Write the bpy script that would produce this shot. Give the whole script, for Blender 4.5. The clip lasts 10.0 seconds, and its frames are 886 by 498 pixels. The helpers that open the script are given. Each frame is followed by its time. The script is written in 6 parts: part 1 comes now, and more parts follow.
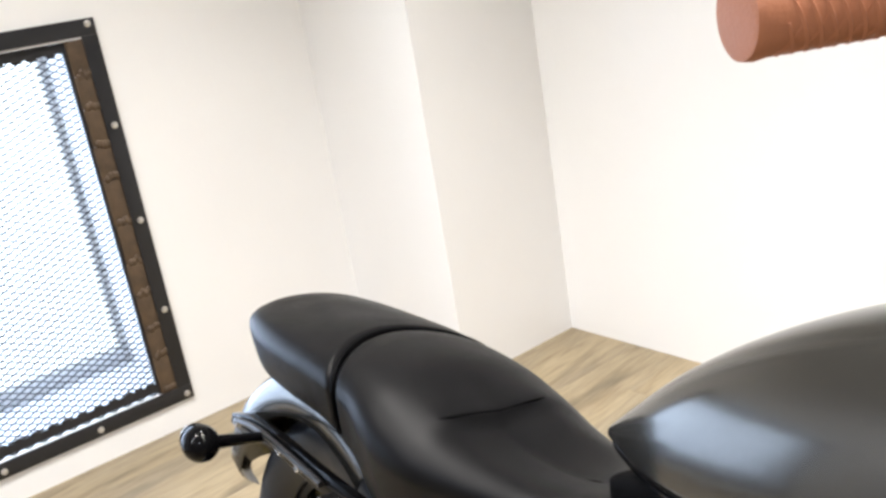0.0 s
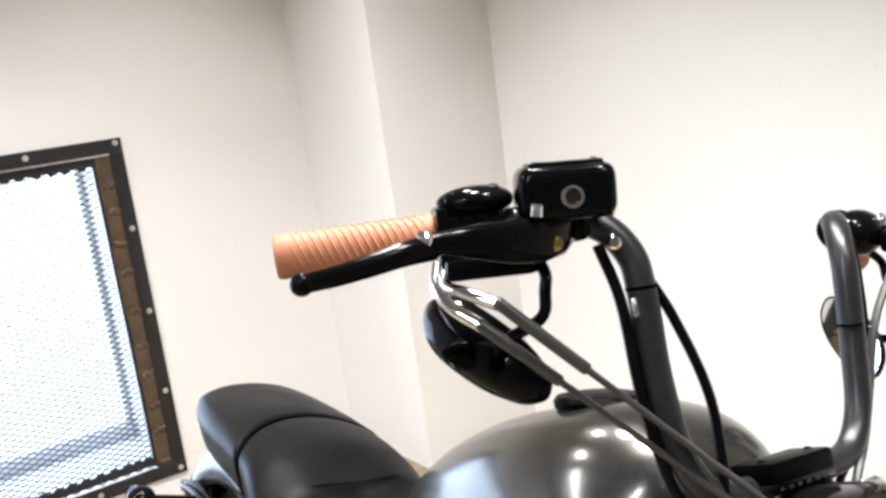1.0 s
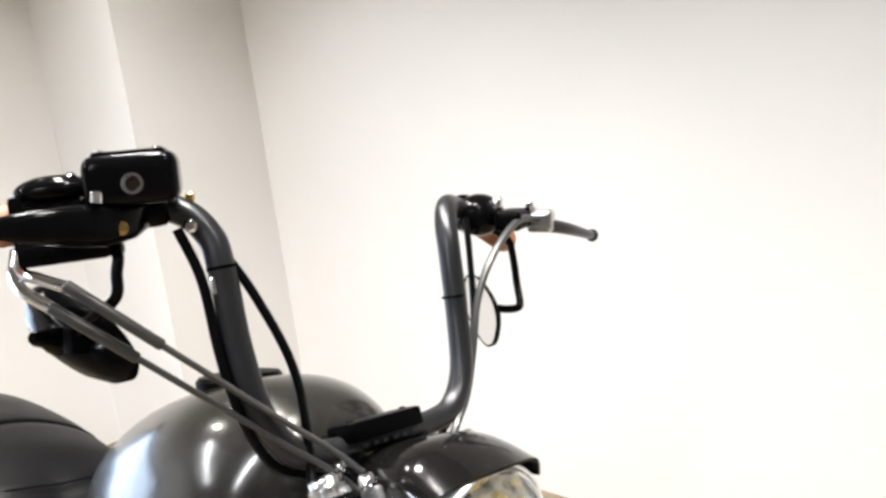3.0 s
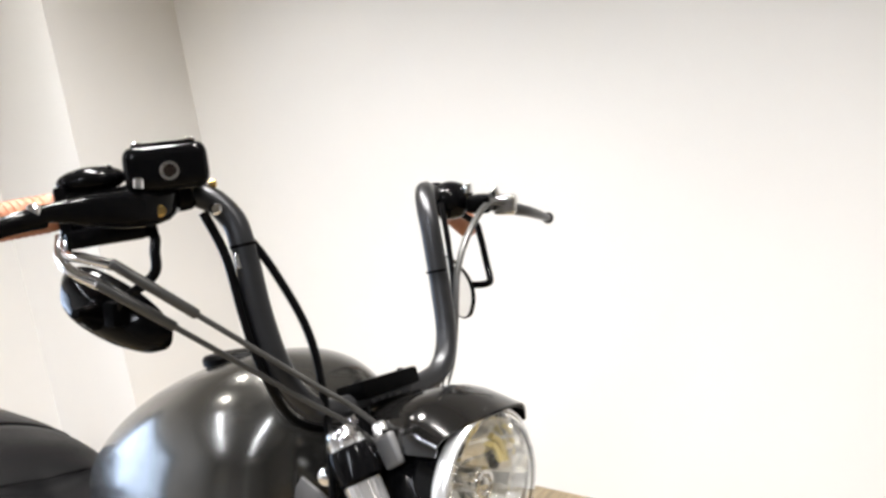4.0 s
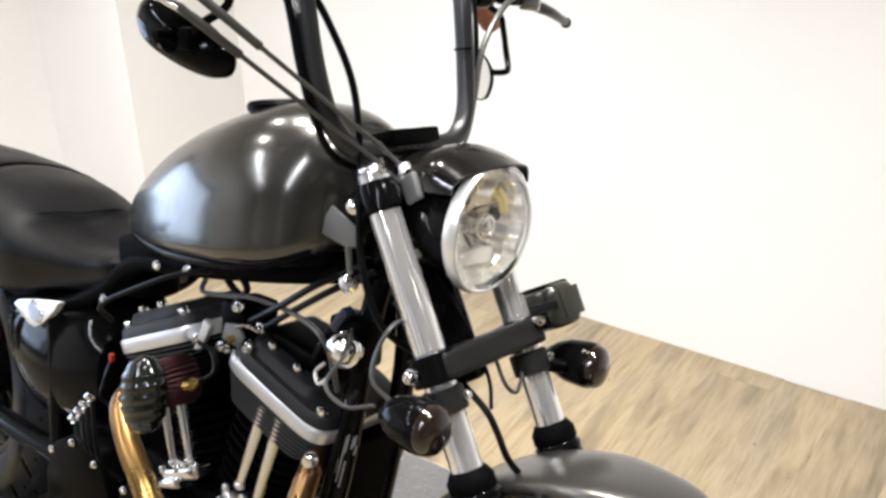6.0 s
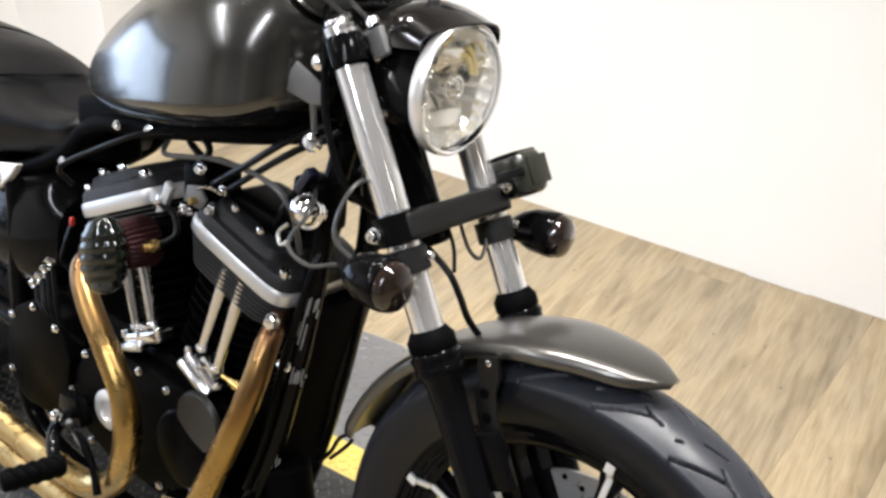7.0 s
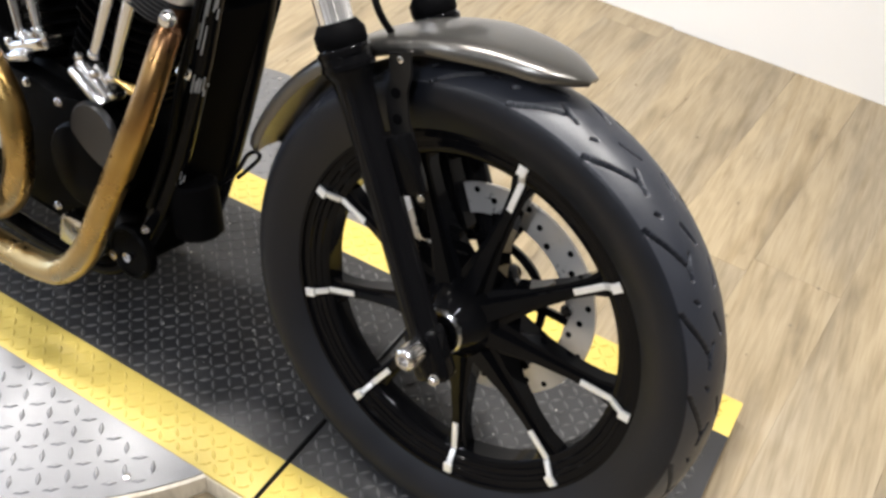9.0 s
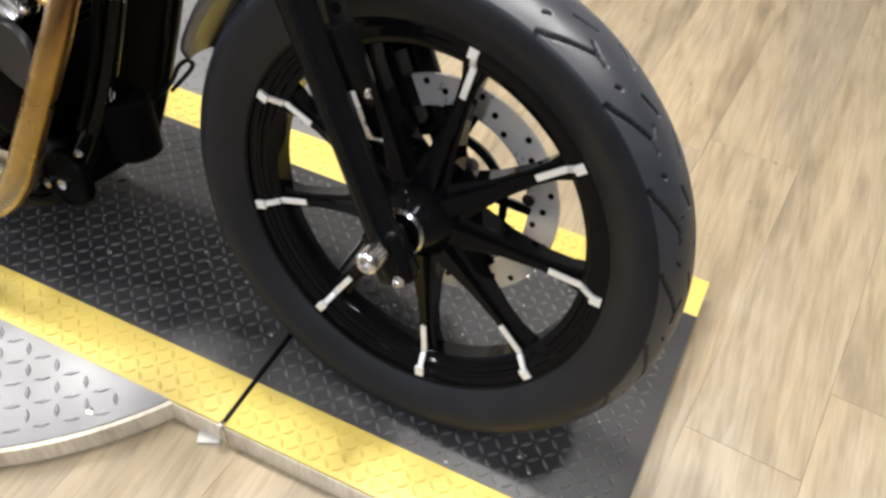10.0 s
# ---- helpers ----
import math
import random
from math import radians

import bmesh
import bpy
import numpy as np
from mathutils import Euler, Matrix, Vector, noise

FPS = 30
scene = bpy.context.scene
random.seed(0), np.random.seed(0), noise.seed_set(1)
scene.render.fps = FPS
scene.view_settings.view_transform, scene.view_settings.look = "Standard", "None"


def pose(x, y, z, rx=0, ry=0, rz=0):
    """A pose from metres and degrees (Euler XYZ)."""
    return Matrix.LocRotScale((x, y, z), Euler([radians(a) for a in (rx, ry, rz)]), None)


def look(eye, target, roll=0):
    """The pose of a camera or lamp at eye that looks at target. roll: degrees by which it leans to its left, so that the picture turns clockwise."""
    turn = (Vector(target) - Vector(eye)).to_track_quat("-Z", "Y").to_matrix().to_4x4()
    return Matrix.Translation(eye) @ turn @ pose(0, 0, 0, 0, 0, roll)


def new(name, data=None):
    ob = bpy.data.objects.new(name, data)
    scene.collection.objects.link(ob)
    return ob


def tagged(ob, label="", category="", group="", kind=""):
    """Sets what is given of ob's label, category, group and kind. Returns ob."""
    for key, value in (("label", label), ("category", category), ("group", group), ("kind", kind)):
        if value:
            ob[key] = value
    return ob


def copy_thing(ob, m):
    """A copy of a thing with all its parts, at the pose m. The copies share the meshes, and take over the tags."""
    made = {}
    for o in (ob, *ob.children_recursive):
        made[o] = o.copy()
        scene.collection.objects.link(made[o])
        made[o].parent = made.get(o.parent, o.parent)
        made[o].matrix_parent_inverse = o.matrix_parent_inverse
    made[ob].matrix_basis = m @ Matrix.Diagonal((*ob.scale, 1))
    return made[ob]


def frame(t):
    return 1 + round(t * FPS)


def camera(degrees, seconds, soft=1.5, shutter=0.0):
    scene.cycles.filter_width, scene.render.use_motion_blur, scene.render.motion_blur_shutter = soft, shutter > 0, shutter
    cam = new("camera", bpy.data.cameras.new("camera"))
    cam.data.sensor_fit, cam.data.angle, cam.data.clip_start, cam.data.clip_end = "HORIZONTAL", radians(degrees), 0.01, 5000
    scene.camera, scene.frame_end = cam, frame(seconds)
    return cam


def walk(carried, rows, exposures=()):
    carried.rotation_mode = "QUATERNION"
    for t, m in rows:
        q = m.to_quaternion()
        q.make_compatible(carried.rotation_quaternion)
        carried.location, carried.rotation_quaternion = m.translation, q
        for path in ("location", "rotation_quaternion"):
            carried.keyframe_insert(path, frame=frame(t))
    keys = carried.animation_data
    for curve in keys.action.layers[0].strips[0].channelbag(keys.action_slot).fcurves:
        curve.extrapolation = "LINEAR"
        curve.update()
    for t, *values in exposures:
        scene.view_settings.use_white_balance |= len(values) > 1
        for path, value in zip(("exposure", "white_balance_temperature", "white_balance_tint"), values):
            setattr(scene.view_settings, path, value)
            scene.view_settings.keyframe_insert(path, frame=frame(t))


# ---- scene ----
cam = camera(51.8, 10.0, soft=2.9)
PATH = [
    (0, (1.122, -0.536, 1.347), (-0.412, 0.608, 0.742), -9.5),
    (0.1, (1.178, -0.566, 1.357), (-0.352, 0.606, 0.755), -8.7),
    (0.2, (1.225, -0.566, 1.383), (-0.295, 0.610, 0.789), -8.1),
    (0.3, (1.271, -0.582, 1.401), (-0.254, 0.598, 0.823), -8.3),
    (0.4, (1.312, -0.584, 1.416), (-0.218, 0.596, 0.890), -8.2),
    (0.5, (1.363, -0.587, 1.427), (-0.171, 0.609, 0.961), -8.0),
    (0.6, (1.406, -0.581, 1.431), (-0.150, 0.598, 0.986), -8.4),
    (0.8, (1.501, -0.543, 1.437), (-0.114, 0.563, 1.018), -7.9),
    (1, (1.594, -0.498, 1.442), (-0.03, 0.6, 1.049), -7.8),
    (1.5, (1.711, -0.446, 1.43), (0.095, 0.652, 1.003), -8.4),
    (2, (1.753, -0.424, 1.421), (0.213, 0.777, 0.988), -7.7),
    (2.5, (1.766, -0.396, 1.41), (0.315, 0.905, 0.961), -7.9),
    (2.7, (1.769, -0.382, 1.413), (0.362, 0.966, 0.963), -7.8),
    (3.8, (1.817, -0.445, 1.406), (0.578, 0.965, 0.999), -7.6),
    (4, (1.808, -0.528, 1.411), (0.584, 0.961, 0.972), -8.4),
    (4.5, (1.833, -0.707, 1.429), (0.718, 0.851, 0.888), -6.1),
    (5, (1.850, -0.750, 1.426), (0.678, 0.762, 0.852), -3.0),
    (5.2, (1.852, -0.739, 1.416), (0.660, 0.744, 0.808), -2.8),
    (6.3, (1.89, -0.686, 1.354), (0.734, 0.717, 0.522), -1.3),
    (6.5, (1.889, -0.69, 1.344), (0.746, 0.705, 0.479), -1.0),
    (7, (1.897, -0.695, 1.315), (0.824, 0.69, 0.349), 0.7),
    (7.5, (1.904, -0.692, 1.288), (0.9, 0.682, 0.238), 1.8),
    (8, (1.912, -0.694, 1.265), (0.987, 0.656, 0.116), 3.5),
    (8.5, (1.917, -0.696, 1.234), (1.058, 0.614, -0.01), 5.2),
    (9, (1.921, -0.693, 1.204), (1.154, 0.578, -0.137), 5.8),
    (9.5, (1.917, -0.691, 1.174), (1.253, 0.542, -0.253), 6.1),
    (10, (1.909, -0.68, 1.155), (1.305, 0.539, -0.311), 4.4),
]
walk(cam, [(t, look(eye, target, roll)) for t, eye, target, roll in PATH])

# ---- world and light ----
world = bpy.data.worlds.new("sky")
scene.world = world
world.use_nodes = True
_sky = world.node_tree.nodes.new("ShaderNodeTexSky")
_sky.sky_type, _sky.sun_disc = "NISHITA", False
_sky.sun_elevation, _sky.sun_rotation = radians(40), radians(200)
world.node_tree.links.new(_sky.outputs[0], world.node_tree.nodes["Background"].inputs[0])
world.node_tree.nodes["Background"].inputs[1].default_value = 0.1
FLOOR = -0.05            # wooden floor; the turntable's top is z = 0
LEAN = -10.0             # the motorcycle leans on its side stand
WALL_Y, WALL_W, WALL_B = 1.714, -1.787, -1.170
BLOCK_Y = 1.185
CEIL = 2.85
LAMP_POWER, STRIP_POWER, WINDOW_POWER, SKY_GLOW = 20.8, 86.0, 39.0, 2.2
LAMPS = [(-0.72, 0.45), (-0.65, -0.6), (0.05, 0.55), (0.75, 0.30), (1.5, 0.40), (2.5, 0.30), (4.4, -0.2), (4.6, -2.4)]
STRIPS = [(-0.6, -2.7), (1.9, -2.7)]   # tubes that run along y

# ---- materials ----


def mat(name, base, rough=0.5, metal=0.0, coat=0.0, vary=0.0, vscale=8.0, bump=0.0, bscale=200.0, spec=0.5, rvary=0.0, stretch=(1, 1, 1), dark=None, aniso=0.0):
    """A principled material with two scales of variation in colour, roughness and relief."""
    m = bpy.data.materials.new(name)
    m.use_nodes = True
    nt = m.node_tree
    b = nt.nodes["Principled BSDF"]
    b.inputs["Base Color"].default_value = (*base, 1)
    b.inputs["Roughness"].default_value = rough
    b.inputs["Metallic"].default_value = metal
    b.inputs["Coat Weight"].default_value = coat
    b.inputs["Coat Roughness"].default_value = 0.1
    b.inputs["Specular IOR Level"].default_value = spec
    tc = nt.nodes.new("ShaderNodeTexCoord")
    mp = nt.nodes.new("ShaderNodeMapping")
    mp.inputs["Scale"].default_value = stretch
    nt.links.new(tc.outputs["Object"], mp.inputs[0])
    if vary or rvary:
        n = nt.nodes.new("ShaderNodeTexNoise")
        n.inputs["Scale"].default_value, n.inputs["Detail"].default_value, n.inputs["Roughness"].default_value = vscale, 6, 0.65
        nt.links.new(mp.outputs[0], n.inputs["Vector"])
        if vary:
            r = nt.nodes.new("ShaderNodeMix")
            r.data_type = "RGBA"
            d = dark or tuple(c * (1 - vary) for c in base)
            r.inputs[6].default_value = (*d, 1)
            r.inputs[7].default_value = (*[min(1, c * (1 + vary * 0.6)) for c in base], 1)
            nt.links.new(n.outputs["Fac"], r.inputs[0])
            nt.links.new(r.outputs[2], b.inputs["Base Color"])
        if rvary:
            mr = nt.nodes.new("ShaderNodeMapRange")
            mr.inputs["From Min"].default_value, mr.inputs["From Max"].default_value = 0.3, 0.7
            mr.inputs["To Min"].default_value, mr.inputs["To Max"].default_value = max(0.02, rough - rvary), min(1, rough + rvary)
            nt.links.new(n.outputs["Fac"], mr.inputs[0])
            nt.links.new(mr.outputs[0], b.inputs["Roughness"])
    if bump:
        n2 = nt.nodes.new("ShaderNodeTexNoise")
        n2.inputs["Scale"].default_value, n2.inputs["Detail"].default_value = bscale, 4
        nt.links.new(mp.outputs[0], n2.inputs["Vector"])
        bp = nt.nodes.new("ShaderNodeBump")
        bp.inputs["Strength"].default_value, bp.inputs["Distance"].default_value = bump, 0.002
        nt.links.new(n2.outputs["Fac"], bp.inputs["Height"])
        nt.links.new(bp.outputs[0], b.inputs["Normal"])
    return m


def glow(name, colour, strength):
    m = bpy.data.materials.new(name)
    m.use_nodes = True
    b = m.node_tree.nodes["Principled BSDF"]
    b.inputs["Base Color"].default_value = (*colour, 1)
    b.inputs["Emission Color"].default_value = (*colour, 1)
    b.inputs["Emission Strength"].default_value = strength
    return m


def glass(name, tint=(1, 1, 1), rough=0.0, ior=1.45):
    m = bpy.data.materials.new(name)
    m.use_nodes = True
    b = m.node_tree.nodes["Principled BSDF"]
    b.inputs["Base Color"].default_value = (*tint, 1)
    b.inputs["Transmission Weight"].default_value = 1
    b.inputs["Roughness"].default_value = rough
    b.inputs["IOR"].default_value = ior
    return m


def wood_mat(name, light, mid, dark, grey, dust=None):
    """Laminate boards whose grain runs along y: broad tone per board, streaks, knots and pores."""
    m = bpy.data.materials.new(name)
    m.use_nodes = True
    nt = m.node_tree
    b = nt.nodes["Principled BSDF"]
    tc, inf = nt.nodes.new("ShaderNodeTexCoord"), nt.nodes.new("ShaderNodeObjectInfo")
    sh = nt.nodes.new("ShaderNodeVectorMath")
    sh.operation = "SCALE"
    cmb = nt.nodes.new("ShaderNodeCombineXYZ")
    for k in range(3):
        nt.links.new(inf.outputs["Random"], cmb.inputs[k])
    sh.inputs["Scale"].default_value = 37.0
    nt.links.new(cmb.outputs[0], sh.inputs[0])
    add = nt.nodes.new("ShaderNodeVectorMath")
    turn = nt.nodes.new("ShaderNodeMapping")
    turn.inputs["Rotation"].default_value = (0, 0, radians(-6))
    nt.links.new(tc.outputs["Object"], turn.inputs[0])
    nt.links.new(turn.outputs[0], add.inputs[0])
    nt.links.new(sh.outputs[0], add.inputs[1])

    def noise_at(scale, stretch, detail=5.0, distort=0.0):
        mp = nt.nodes.new("ShaderNodeMapping")
        mp.inputs["Scale"].default_value = stretch
        nt.links.new(add.outputs[0], mp.inputs[0])
        n = nt.nodes.new("ShaderNodeTexNoise")
        n.inputs["Scale"].default_value, n.inputs["Detail"].default_value, n.inputs["Distortion"].default_value = scale, detail, distort
        nt.links.new(mp.outputs[0], n.inputs["Vector"])
        return n.outputs["Fac"]

    def ramp(fac, stops):
        r = nt.nodes.new("ShaderNodeValToRGB")
        while len(r.color_ramp.elements) < len(stops):
            r.color_ramp.elements.new(0.5)
        for e, (p, c) in zip(r.color_ramp.elements, stops):
            e.position, e.color = p, (*c, 1)
        nt.links.new(fac, r.inputs[0])
        return r.outputs[0]

    def mix(fac, a, c, kind="MIX"):
        x = nt.nodes.new("ShaderNodeMix")
        x.data_type, x.blend_type = "RGBA", kind
        if isinstance(fac, float):
            x.inputs[0].default_value = fac
        else:
            nt.links.new(fac, x.inputs[0])
        for s, v in ((6, a), (7, c)):
            if isinstance(v, tuple):
                x.inputs[s].default_value = (*v, 1)
            else:
                nt.links.new(v, x.inputs[s])
        return x.outputs[2]
    broad = ramp(noise_at(3.4, (2.6, 0.55, 1), 8, 0.35), [(0.30, dark), (0.40, mid), (0.47, light), (0.60, light), (0.66, mid), (0.76, dark)])
    patch = ramp(noise_at(2.4, (2.4, 0.5, 1), 4, 0.25), [(0.46, (0, 0, 0)), (0.62, (1, 1, 1))])
    col = mix(patch, broad, grey)
    half = mix(0.5, broad, col)
    fine = ramp(noise_at(9, (6.5, 0.8, 1), 8, 0.5), [(0.35, (0.66, 0.63, 0.58)), (0.6, (1.05, 1.04, 1.02))])
    col = mix(0.48, half, mix(1.0, half, fine, "MULTIPLY"))
    fibre = ramp(noise_at(26, (9, 0.35, 1), 6, 0.4), [(0.34, (0.72, 0.69, 0.64)), (0.52, (1.0, 1.0, 1.0)), (0.70, (1.06, 1.06, 1.05))])
    col = mix(0.55, col, mix(1.0, col, fibre, "MULTIPLY"))
    streak = ramp(noise_at(5.5, (4.5, 0.30, 1), 9, 0.9), [(0.56, (1, 1, 1)), (0.70, (0.80, 0.765, 0.70))])
    col = mix(1.0, col, streak, "MULTIPLY")
    tone = ramp(inf.outputs["Random"], [(0.0, (0.92, 0.915, 0.91)), (0.5, (1.0, 1.0, 1.0)), (1.0, (1.06, 1.05, 1.03))])
    col = mix(1.0, col, tone, "MULTIPLY")
    knot = ramp(noise_at(5.0, (1.3, 0.7, 1), 2, 2.0), [(0.70, (1, 1, 1)), (0.78, (0.5, 0.4, 0.3))])
    col = mix(1.0, col, knot, "MULTIPLY")
    if dust:   # a paler second colour, mixed in beside the turntable and faded out with distance
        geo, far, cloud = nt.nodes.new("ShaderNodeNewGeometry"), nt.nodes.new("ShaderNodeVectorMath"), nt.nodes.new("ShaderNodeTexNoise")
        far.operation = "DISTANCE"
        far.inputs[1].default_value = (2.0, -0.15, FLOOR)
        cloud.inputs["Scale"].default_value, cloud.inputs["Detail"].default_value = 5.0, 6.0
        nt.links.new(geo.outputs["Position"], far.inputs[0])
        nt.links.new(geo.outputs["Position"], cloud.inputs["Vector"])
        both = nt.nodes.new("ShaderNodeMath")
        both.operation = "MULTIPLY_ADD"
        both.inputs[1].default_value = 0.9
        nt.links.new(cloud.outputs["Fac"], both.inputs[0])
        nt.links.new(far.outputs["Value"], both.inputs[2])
        # share of the pale colour: most beside the turntable, little far off
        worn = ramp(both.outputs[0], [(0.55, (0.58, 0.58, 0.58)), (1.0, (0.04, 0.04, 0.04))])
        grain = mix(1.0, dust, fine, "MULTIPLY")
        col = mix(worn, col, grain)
    nt.links.new(col, b.inputs["Base Color"])
    b.inputs["Roughness"].default_value = 0.5
    b.inputs["Specular IOR Level"].default_value = 0.35
    bp = nt.nodes.new("ShaderNodeBump")
    bp.inputs["Strength"].default_value, bp.inputs["Distance"].default_value = 0.25, 0.001
    nt.links.new(noise_at(14, (12, 0.8, 1), 5), bp.inputs["Height"])
    nt.links.new(bp.outputs[0], b.inputs["Normal"])
    return m


def pipe_mat(name):
    """Heat-stained bronze pipe: straw gold, browner and violet towards the ports."""
    m = mat(name, (0.5, 0.33, 0.14), 0.30, 1.0, rvary=0.12, vscale=16, bump=0.01, bscale=60)
    nt = m.node_tree
    b = nt.nodes["Principled BSDF"]
    tc, sx = nt.nodes.new("ShaderNodeTexCoord"), nt.nodes.new("ShaderNodeSeparateXYZ")
    nt.links.new(tc.outputs["Object"], sx.inputs[0])
    n = nt.nodes.new("ShaderNodeTexNoise")
    n.inputs["Scale"].default_value, n.inputs["Detail"].default_value = 9, 5
    nt.links.new(tc.outputs["Object"], n.inputs["Vector"])
    ma = nt.nodes.new("ShaderNodeMath")
    ma.operation = "MULTIPLY_ADD"
    ma.inputs[1].default_value = 0.34
    nt.links.new(n.outputs["Fac"], ma.inputs[0])
    nt.links.new(sx.outputs["Z"], ma.inputs[2])
    r = nt.nodes.new("ShaderNodeValToRGB")
    stops = [(0.26, (0.52, 0.41, 0.22)), (0.43, (0.43, 0.30, 0.12)), (0.55, (0.38, 0.250, 0.085)), (0.66, (0.26, 0.152, 0.055)), (0.76, (0.15, 0.076, 0.045))]
    while len(r.color_ramp.elements) < len(stops):
        r.color_ramp.elements.new(0.5)
    for e, (p, c) in zip(r.color_ramp.elements, stops):
        e.position, e.color = p, (*c, 1)
    nt.links.new(ma.outputs[0], r.inputs[0])
    nt.links.new(r.outputs[0], b.inputs["Base Color"])
    return m


# two greys for walls out of view, set to hold down fill and reflections
UNSEEN_GREY_WALL = mat("unseen_grey_wall", (0.50, 0.495, 0.49), 0.65, vary=0.05, vscale=2, bump=0.1, bscale=90)
UNSEEN_PALE_WALL = mat("unseen_pale_wall", (0.46, 0.456, 0.45), 0.7, vary=0.06, vscale=2, bump=0.1, bscale=90)
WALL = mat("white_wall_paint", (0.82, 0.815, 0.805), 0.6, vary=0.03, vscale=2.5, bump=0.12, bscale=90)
# ceiling out of view, kept dark to cut fill light and reflections
CEILING = mat("unseen_ceiling_grey", (0.24, 0.232, 0.225), 0.8, vary=0.03, vscale=3, bump=0.1, bscale=60)
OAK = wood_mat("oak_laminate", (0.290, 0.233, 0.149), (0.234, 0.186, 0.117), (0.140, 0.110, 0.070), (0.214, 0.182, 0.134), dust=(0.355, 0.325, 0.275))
EDGE_WOOD = wood_mat("laminate_edging", (0.68, 0.62, 0.50), (0.60, 0.54, 0.43), (0.48, 0.42, 0.32), (0.58, 0.545, 0.475))
GAP = mat("floor_gap", (0.17, 0.135, 0.092), 0.9, vary=0.3)
PLATE = mat("aluminium_tread_plate", (0.175, 0.175, 0.18), 0.42, 0.55, vary=0.1, vscale=30, rvary=0.1, bump=0.1, bscale=300)
RUBBER_MAT = mat("black_rubber_mat", (0.019, 0.019, 0.020), 0.46, vary=0.6, vscale=7, bump=0.25, bscale=500, rvary=0.12, spec=0.5)
# paler than the mat: wear, with the treads' glints put into the colour
MAT_WORN_GLINT = mat("worn_glinting_treads", (0.105, 0.104, 0.102), 0.42, vary=0.8, vscale=14, rvary=0.12, spec=0.5)
YELLOW = mat("yellow_safety_rubber", (0.50, 0.383, 0.088), 0.46, spec=0.45, vary=0.14, vscale=14, bump=0.15, bscale=400, rvary=0.1)
FRAME_STEEL = mat("black_painted_steel", (0.016, 0.016, 0.018), 0.42, 0.1, vary=0.3, vscale=20, bump=0.2, bscale=120, rvary=0.1)
RUSTY = mat("rusty_welded_steel", (0.115, 0.075, 0.042), 0.55, 0.3, vary=0.5, vscale=22, bump=0.5, bscale=70, dark=(0.035, 0.025, 0.02))
MESH_STEEL = mat("expanded_metal", (0.015, 0.015, 0.017), 0.5, 0.3, vary=0.2, vscale=40)
BOLT = mat("zinc_bolt", (0.7, 0.68, 0.66), 0.3, 0.9, vary=0.1, vscale=50)
SASH = mat("white_sash_paint", (0.74, 0.74, 0.74), 0.5, vary=0.1, vscale=8)
OUTSIDE = glow("bright_daylight", (0.80, 0.90, 1.0), SKY_GLOW)
LAMP_FACE = glow("lamp_face", (1.0, 0.94, 0.86), 10.0)
WHITE_METAL = mat("white_enamel", (0.8, 0.8, 0.79), 0.35, vary=0.03, vscale=10)

BLUE = mat("blue_plastic", (0.003, 0.005, 0.018), 0.4, vary=0.2, vscale=30)
TIMER = mat("grey_cover_paint", (0.011, 0.0115, 0.013), 0.36, 0.2, vary=0.15, vscale=30)
RIM_LINE = mat("bright_ring_metal", (0.4, 0.4, 0.41), 0.2, 1.0, vary=0.2, vscale=30)
SHIM = mat("translucent_plastic", (0.42, 0.41, 0.38), 0.4, vary=0.15, vscale=40)
# the tank's paint, lightened for the broad highlight on the front fender
TANK_PAINT_LIT = mat("charcoal_paint_lit", (0.125, 0.121, 0.113), 0.30, 0.88, coat=0.15, vary=0.05, vscale=900, rvary=0.05)
TANK_PAINT = mat("charcoal_metallic_paint", (0.088, 0.086, 0.080), 0.21, 0.88, coat=0.25, vary=0.05, vscale=900)
GLOSS = mat("gloss_black_enamel", (0.0026, 0.0026, 0.0029), 0.10, 0.0, coat=0.0, spec=0.085, rvary=0.05, vscale=14, bump=0.02, bscale=80)
WHEEL_BLACK = mat("gloss_black_wheel_paint", (0.0035, 0.0035, 0.004), 0.06, spec=0.075, rvary=0.03, vscale=18, bump=0.02, bscale=90)
SATIN = mat("satin_black_paint", (0.0013, 0.0013, 0.0014), 0.36, 0.0, spec=0.025, vary=0.3, vscale=24, rvary=0.08, bump=0.06, bscale=250)
ROCKER = mat("grey_wrinkle_coating", (0.0145, 0.0145, 0.0155), 0.5, 0.0, spec=0.25, vary=0.25, vscale=60, bump=0.35, bscale=420)
# black fins, greyed so that the colour holds their lit edges
FIN_EDGE_LIT = mat("black_fin_paint_lit", (0.026, 0.026, 0.027), 0.38, spec=0.3, vary=0.3, vscale=40)
BRIGHT_STEEL = mat("bright_plated_steel", (0.78, 0.78, 0.79), 0.2, 1.0, rvary=0.05, vscale=30)
YOKE = mat("grey_black_yoke_paint", (0.009, 0.009, 0.009), 0.48, spec=0.18, vary=0.2, vscale=30)
SMOKE_GREEN = mat("smoked_green_lens", (0.024, 0.025, 0.020), 0.1, coat=0.3, vary=0.2, vscale=20)
YELLOW_GLASS = mat("amber_reflector_strip", (0.52, 0.42, 0.17), 0.25, coat=0.5, vary=0.1, vscale=30)
WRINKLE = mat("wrinkle_black_coating", (0.0018, 0.0018, 0.0020), 0.5, 0.0, spec=0.03, vary=0.25, vscale=60, bump=0.35, bscale=420)
VISOR = mat("dark_metallic_visor_paint", (0.0045, 0.0043, 0.0042), 0.12, 0.0, coat=0.12, vary=0.05, vscale=600)
STRUT = mat("grey_black_strut_paint", (0.006, 0.006, 0.0065), 0.30, spec=0.25, vary=0.2, vscale=40)
